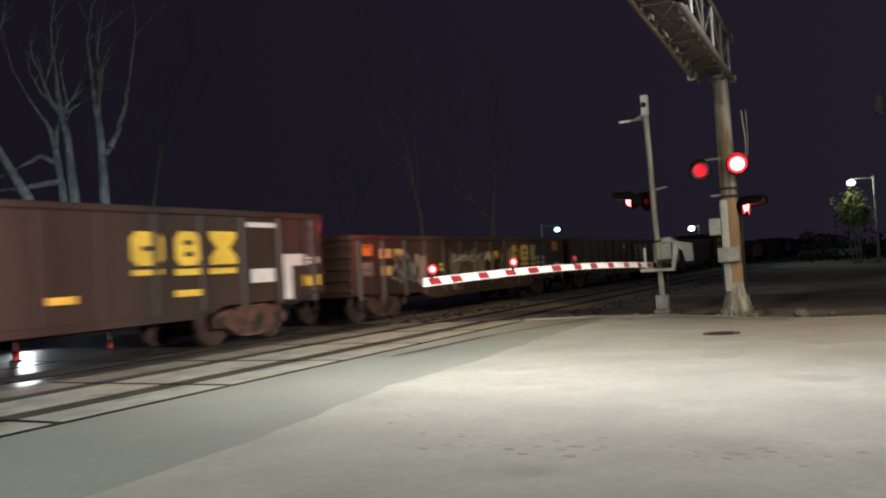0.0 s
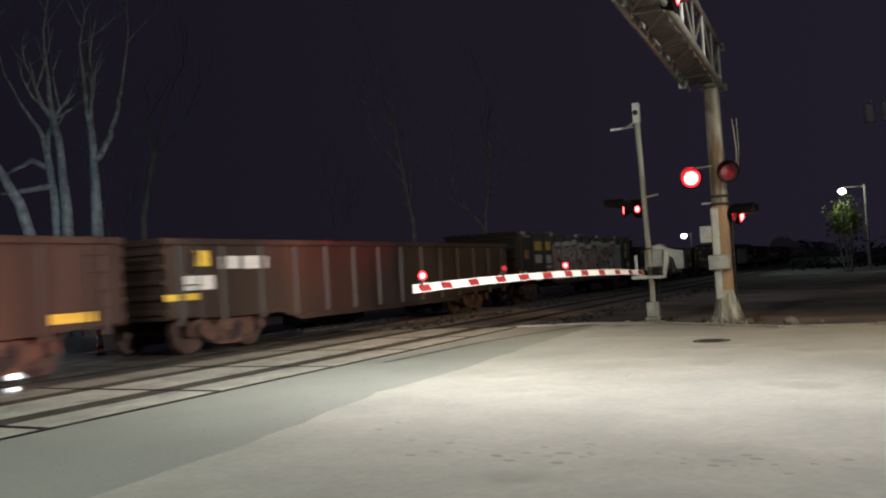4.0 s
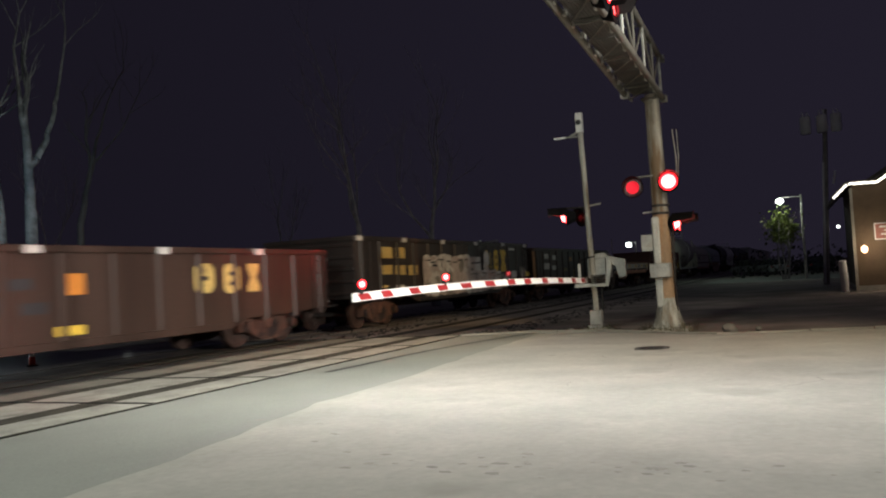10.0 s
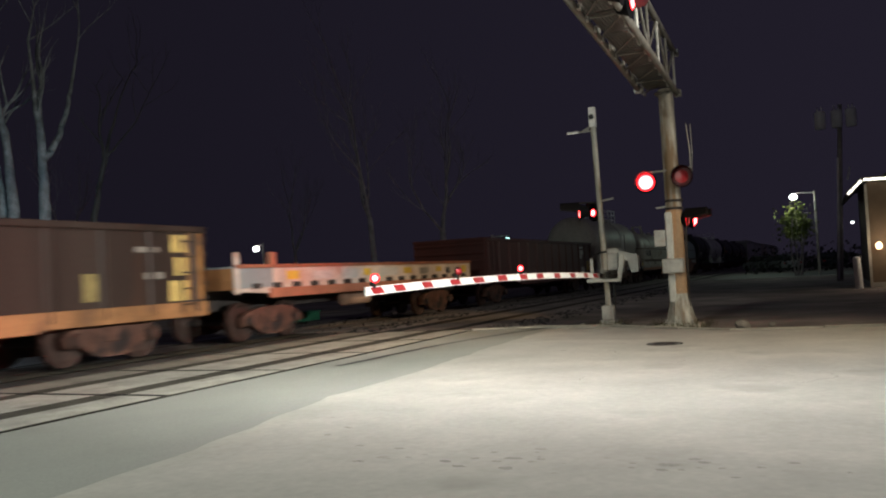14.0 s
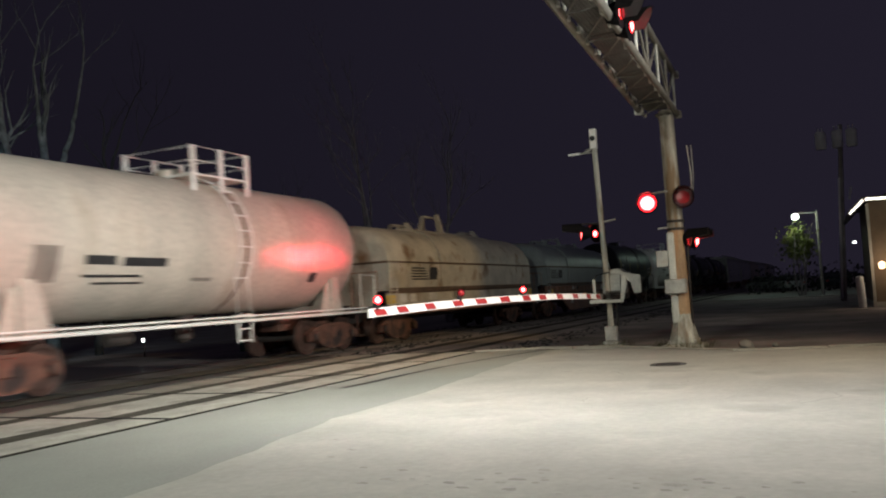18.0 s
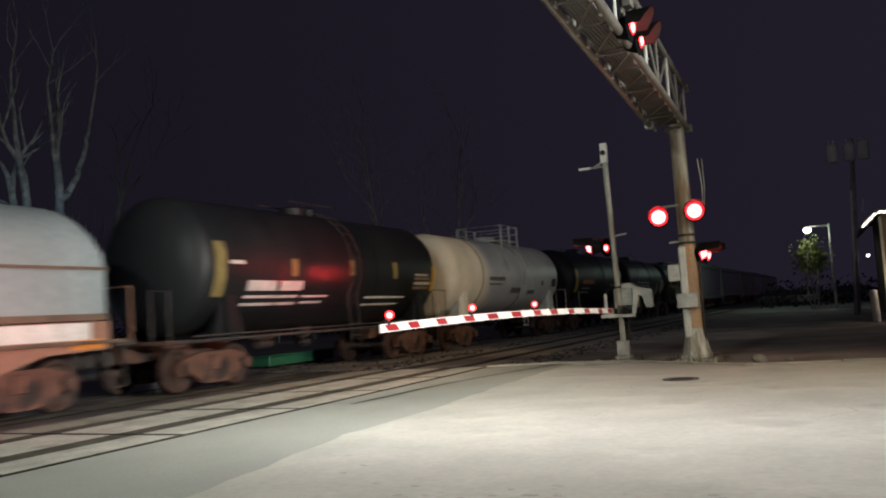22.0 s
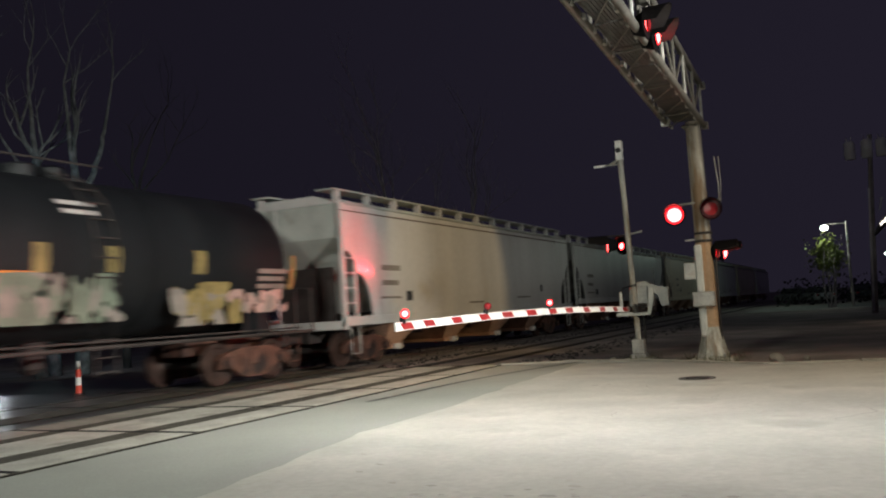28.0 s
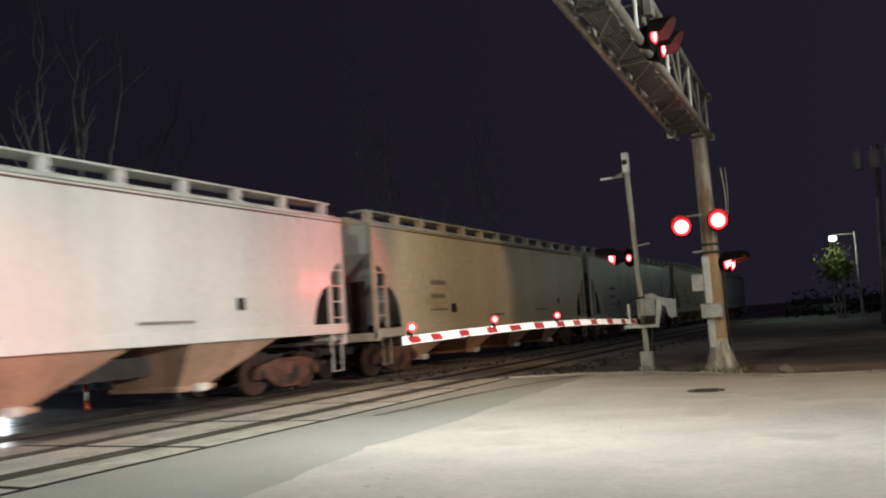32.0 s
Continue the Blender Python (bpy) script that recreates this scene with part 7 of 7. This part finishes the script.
def street_lamp(x, y, h, reach, globe, label, r=0.2, post=True):
    lampo = thing("street_lamp", label, "street lamp", "distant lamps", at=(x, y, -0.06))
    if post:
        part("post", quick(tube, (reach, 0, 0), (reach, 0, h + 0.4), 0.10, 10, 0.06), "galv", lampo)
        part("bracket", quick(tube, (reach, 0, h + 0.25), (0.1, 0, h + 0.3), 0.035, 8), "galv", lampo)
    bm = bmesh.new()
    bmesh.ops.create_uvsphere(bm, u_segments=16, v_segments=10, radius=r)
    for v in bm.verts:
        v.co.z = v.co.z * 0.8 + h + 0.06
    part("globe", bm, globe, lampo, "glowing lamp head")
    part("hood", quick(lathe, [(h + 0.06 + r * 0.7, r * 0.75), (h + 0.06 + r * 1.0, r * 0.5), (h + 0.06 + r * 1.15, 0.05)], 16, "z"), "under", lampo)


street_lamp(-1.35, 59.8, 5.2, 1.3, "globe_white", "white street lamp on a pole above a green bush", 0.24)
street_lamp(-15.2, 42.3, 3.0, -0.9, "globe_teal", "teal lamp on a short post beside the woods", 0.16)
street_lamp(-18.9, 98.0, 4.15, 0.8, "globe_white", "white lamp far along the track", 0.36)
street_lamp(-36.0, 48.0, 3.85, 0.6, "globe_white", "white lamp beyond the woods", 0.24)
street_lamp(1.55, 45.0, 2.75, 0.4, "globe_white", "small white lamp beside the house", 0.07, False)

# green bush under the lamp
bush = thing("bush", "leafy green bush lit by the street lamp above", "bush", at=(-1.3, 60.2, -0.06))
for k in range(5):
    bm = bmesh.new()
    limb(bm, (0.1 * k - 0.2, 0, 0), (rg.uniform(-.2, .2), rg.uniform(-.2, .2), 1), 2.9, 0.06, 1, rg)
    part("stem", bm, "twig", bush)
bm = bmesh.new()
for i in range(1500):
    p = Vector((rg.gauss(0, 0.5), rg.gauss(0, 0.45), 3.5 + rg.gauss(0, 0.55)))
    if noise.noise(p * 0.9) < -0.12:
        continue
    s = rg.uniform(0.06, 0.16)
    n = Vector((rg.uniform(-1, 1), rg.uniform(-1, 1), rg.uniform(-.2, 1))).normalized()
    u = n.orthogonal().normalized() * s
    bm.faces.new([bm.verts.new(p + q) for q in (u, n.cross(u) * 0.6, -u, -n.cross(u) * 0.6)])
part("leaves", bm, "leaf", bush)

# white marker post
post = thing("marker_post", "white round marker post standing in the soil", "post", at=(1.28, 34.6, -0.06))
part("shaft", quick(tube, (0, 0, 0), (-0.04, 0, 1.15), 0.14, 16), "white", post)
part("cap", quick(lathe, [(1.14, 0.14), (1.19, 0.10), (1.20, 0.02)], 16, "z", (-0.04, 0, 0)), "white", post)

# house with light strings along its eaves
house = thing("house", "tan house with white light strings along the eaves", "house", at=(1.72, 35.2, -0.06))
part("wall", quick(box, 0.0, 9.0, 0.0, 6.5, 0.0, 3.95), "siding", house)
for i in range(20):
    part("siding_board", quick(prism, [(-0.022, 0.2 + 0.19 * i), (0.0, 0.2 + 0.19 * i), (0.0, 0.385 + 0.19 * i), (-0.006, 0.385 + 0.19 * i)], 0.1, 8.9, "x"), "siding", house)
part("corner_board", quick(box, -0.04, 0.06, -0.04, 0.05, 0.0, 3.9), "kerb", house, "pale corner board")
part("gable", quick(prism, [(0.9, 3.95), (8.1, 3.95), (4.5, 6.2)], 0.0, 0.12, "y"), "siding", house)
part("roof", quick(prism, [(0.5, 3.96), (4.5, 6.42), (8.5, 3.96), (8.5, 4.12), (4.5, 6.6), (0.5, 4.12)], -0.45, 6.9, "y"), "roofing", house)
part("eave", quick(prism, [(-0.62, 3.50), (-0.10, 4.02), (0.9, 4.02), (0.9, 4.14), (-0.16, 4.14), (-0.68, 3.60)], -0.40, 6.9, "y"), "roofing", house)
bulb = mesh_of("bulb", quick(lathe, [(-0.05, 0.02), (-0.02, 0.042), (0.03, 0.040), (0.05, 0.01)], 8, "z"), "string_glow")
for run in (((-0.62, 3.54), (-0.12, 4.02)), ((-0.06, 4.04), (0.92, 4.02)), ((0.92, 4.04), (4.5, 6.42))):
    (xa, za), (xb, zb) = run
    string = part("light_string", quick(tube, (xa, -0.44, za), (xb, -0.44, zb), 0.012, 6), "under", house, "string of white lights")
    k = max(5, round(math.hypot(xb - xa, zb - za) / 0.085))
    for i in range(k):
        u = (i + 0.5) / k
        part("bulb", bulb, "string_glow", string, at=(xa + (xb - xa) * u, -0.46, za + (zb - za) * u + 0.012 * math.sin(i * 2.3)))
sign = part("wall_sign", quick(box, 0.70, 2.0, -0.07, 0.0, 1.88, 2.52, 0.01), "white", house, "framed pink sign on the wall")
part("sign_face", quick(box, 0.75, 1.95, -0.078, -0.066, 1.93, 2.47), "sign_pink", sign, "faded pink sign face")
for k, (xa, xb, z) in enumerate(((0.85, 1.4, 2.34), (1.0, 1.7, 2.2), (0.9, 1.5, 2.06))):
    part("sign_mark", quick(prism, [(xa, z), (xb, z - 0.05), (xb - 0.05, z + 0.04), (xa + 0.05, z + 0.07)], -0.084, -0.077, "y"), "white", sign)
window = part("window", quick(box, 2.4, 3.5, -0.04, 0.02, 1.2, 2.3), "white", house)
part("pane", quick(box, 2.46, 3.44, -0.05, -0.03, 1.26, 2.24), "porch_glow", window, "window lit orange from inside")
wreath = part("wall_lantern", quick(lathe, [(1.42, 0.03), (1.46, 0.10), (1.62, 0.12), (1.70, 0.03)], 12, "z", (0.32, -0.2, 0)), "porch_glow", house, "glowing wall lantern")
part("bracket", quick(tube, (0.32, -0.2, 1.72), (0.32, 0.0, 1.78), 0.015, 6), "under", wreath)
part("foundation", quick(box, -0.03, 9.03, -0.03, 6.53, 0.0, 0.19), "kerb", house)

# utility pole with three transformers, standing dark behind the lot
pole = thing("utility_pole", "dark wooden utility pole with three grey transformers", "utility pole", at=(0.85, 45.0, -0.06))
part("shaft", quick(tube, (0, 0, 0), (0.5, 0, 8.6), 0.15, 12, 0.10), "pole_wood", pole)
for dx in (-0.42, 0.32, 0.95):
    can = part("transformer", quick(lathe, [(7.45, 0.22), (7.5, 0.25), (8.25, 0.25), (8.32, 0.18)], 18, "z", (dx, -0.32, 0)), "transformer_grey", pole, "grey transformer can")
    for k in (-0.09, 0.09):
        part("bushing", quick(tube, (dx + k, -0.32, 8.3), (dx + k, -0.32, 8.52), 0.03, 8), "white", can)
part("fuse", quick(tube, (0.62, -0.2, 4.9), (0.75, -0.2, 5.5), 0.05, 8), "transformer_grey", pole)
part("conduit", quick(tube, (-0.05, -0.16, 0.1), (0.25, -0.14, 6.0), 0.05, 8), "transformer_grey", pole)


def car_thing(x, y, turn, paint, label, lit=False):
    car = thing("car", label, "car", "parked cars", at=(x, y, -0.012))
    car.rotation_euler = (0, 0, radians(turn))
    bm = bmesh.new()
    prism(bm, [(-2.2, 0.30), (-2.25, 0.62), (-2.1, 0.86), (-1.2, 0.95), (1.0, 0.95), (2.0, 0.84), (2.22, 0.64), (2.2, 0.30)], -0.88, 0.88, "x")
    bmesh.ops.bevel(bm, geom=bm.edges[:], offset=0.05, segments=2, affect="EDGES")
    part("body", bm, paint, car)
    bm = bmesh.new()
    prism(bm, [(-1.75, 0.92), (-1.1, 1.42), (0.35, 1.45), (1.15, 0.93)], -0.72, 0.72, "x")
    bmesh.ops.bevel(bm, geom=bm.edges[:], offset=0.06, segments=2, affect="EDGES")
    part("cabin", bm, "glass", car, "dark glazed cabin")
    part("roof", quick(box, -0.66, 0.66, -1.05, 0.32, 1.44, 1.475, 0.012), paint, car)
    for sx in (-1, 1):
        for yy in (-1.35, 1.38):
            t = part("wheel", quick(lathe, [(-0.1, 0.2), (-0.1, 0.31), (0.1, 0.31), (0.1, 0.2)], 20, "x", (sx * 0.80, yy, 0.31)), "tyre", car)
            part("rim", quick(lathe, [(-0.08, 0.05), (-0.09, 0.2), (0.09, 0.2), (0.08, 0.05)], 16, "x", (sx * 0.81, yy, 0.31)), "galv", t)
        part("headlamp", quick(lathe, [(2.16, 0.10), (2.235, 0.09), (2.245, 0.02)], 16, "y", (sx * 0.64, 0, 0.67)), "head_glow" if lit else "white", car)
        part("tail_lamp", quick(box, sx * 0.66 - 0.14, sx * 0.66 + 0.14, -2.26, -2.2, 0.66, 0.80, 0.01), "red", car)
    part("bumper", quick(box, -0.86, 0.86, 2.16, 2.26, 0.34, 0.52, 0.02), paint, car)
    part("plate", quick(box, -0.26, 0.26, 2.26, 2.27, 0.38, 0.49), "white", car)
    return car


car_thing(-20.6, 12.3, -90, "car_paint", "dark car waiting beyond the track with headlamps on", True)
car_thing(-2.9, 82.0, 20, "car_silver", "silver car parked in the dark lot")
car_thing(0.6, 84.0, 10, "car_paint", "dark car parked in the dark lot")
car_thing(-5.2, 88.0, 35, "car_silver", "silver car parked far off near the woods")
bm = bmesh.new()
prism(bm, [(-6.5, 57.5), (12, 55.5), (14, 70), (-6.5, 70)], -0.05, -0.02, "z")
solid("parking_lot", bm, "asphalt", "grey parking lot in the distance", "parking lot", kind="structure")

# low light on a short stake beyond the track
stake = thing("stake_light", "small white light on a low stake beyond the track", "light", at=(-20.0, 20.5, -0.06))
part("stake", quick(tube, (0, 0, 0), (0, 0, 0.46), 0.02, 8), "under", stake)
part("housing", quick(lathe, [(-0.05, 0.03), (-0.04, 0.07), (0.02, 0.075)], 14, "y", (0.02, -0.03, 0.54)), "under", stake)
part("lens", quick(lathe, [(-0.075, 0.02), (-0.06, 0.06), (-0.05, 0.065)], 14, "y", (0.02, -0.02, 0.54)), "globe_white", stake, "glowing white lens")

# green cabinet and striped posts beyond the track
box_thing = thing("equipment_box", "low green steel equipment box beyond the track", "equipment box", at=(-15.6, 21.9, -0.06))
part("case", quick(box, -0.35, 0.35, -1.75, 1.75, 0.08, 0.36, 0.03), "green", box_thing)
part("lid", quick(box, -0.38, 0.38, -1.79, 1.79, 0.36, 0.41, 0.015), "green", box_thing)
part("skid", quick(box, -0.3, 0.3, -1.2, -1.0, 0.0, 0.08), "under", box_thing)
part("skid", quick(box, -0.3, 0.3, 1.0, 1.2, 0.0, 0.08), "under", box_thing)
for x, y in ((-15.0, 10.4), (-14.95, 12.6)):
    b = thing("marker_post", "orange and white striped plastic post beside the track", "post", "striped posts", at=(x, y, -0.03))
    part("foot", quick(lathe, [(0, 0.12), (0.04, 0.12), (0.05, 0.08)], 16, "z"), "tyre", b)
    for i in range(4):
        part("band", quick(tube, (0, 0, 0.05 + 0.17 * i), (0, 0, 0.05 + 0.17 * (i + 1)), 0.07 - 0.006 * i, 14, 0.064 - 0.006 * i), "cone_red" if i % 2 == 0 else "white", b)

# ---- what moves ----
# place of the train along its track, second by second
RUN = [0.0, 9.54, 19.23, 29.04, 38.93, 48.87, 58.82, 68.76, 78.67, 88.53, 98.34, 108.09, 117.77, 127.39, 136.96, 146.49, 155.99,
       165.48, 174.97, 184.49, 194.05, 203.67, 213.36, 223.13, 232.98, 242.92, 252.93, 262.98, 273.05, 283.08, 293.02, 302.77, 312.24]


def motions():
    for car, at in CARS:
        walk(car, [(t, pose(TRACK, at - s, 0)) for t, s in enumerate(RUN)])
    # each lens shows its lit side for half of every 1.25 s, and then turns its dark side out
    for disc, m, phase in FLASHERS:
        rows, lit = [(0.0, m if phase == 0 else m @ pose(0, 0, 0, 0, 0, 180))], phase == 0
        k = 0
        while True:
            # phase 0 is lit until 0.10 s past each period and from 0.67 s on; phase 1 in between
            period, half = divmod(k, 2)
            t = period * 1.25 + ((0.10, 0.67) if phase == 0 else (0.06, 0.80))[half]
            if t > 31.93:
                break
            a, b = (0, 180) if lit else (180, 360)
            for i, u in enumerate((0.0, 1 / 3, 2 / 3, 1.0)):
                rows.append(((round(t * FPS) + i - 1) / FPS, m @ pose(0, 0, 0, 0, 0, a + (b - a) * u)))
            lit = not lit
            k += 1
        rows.append((32.0, rows[-1][1]))
        walk(disc, rows)


motions()
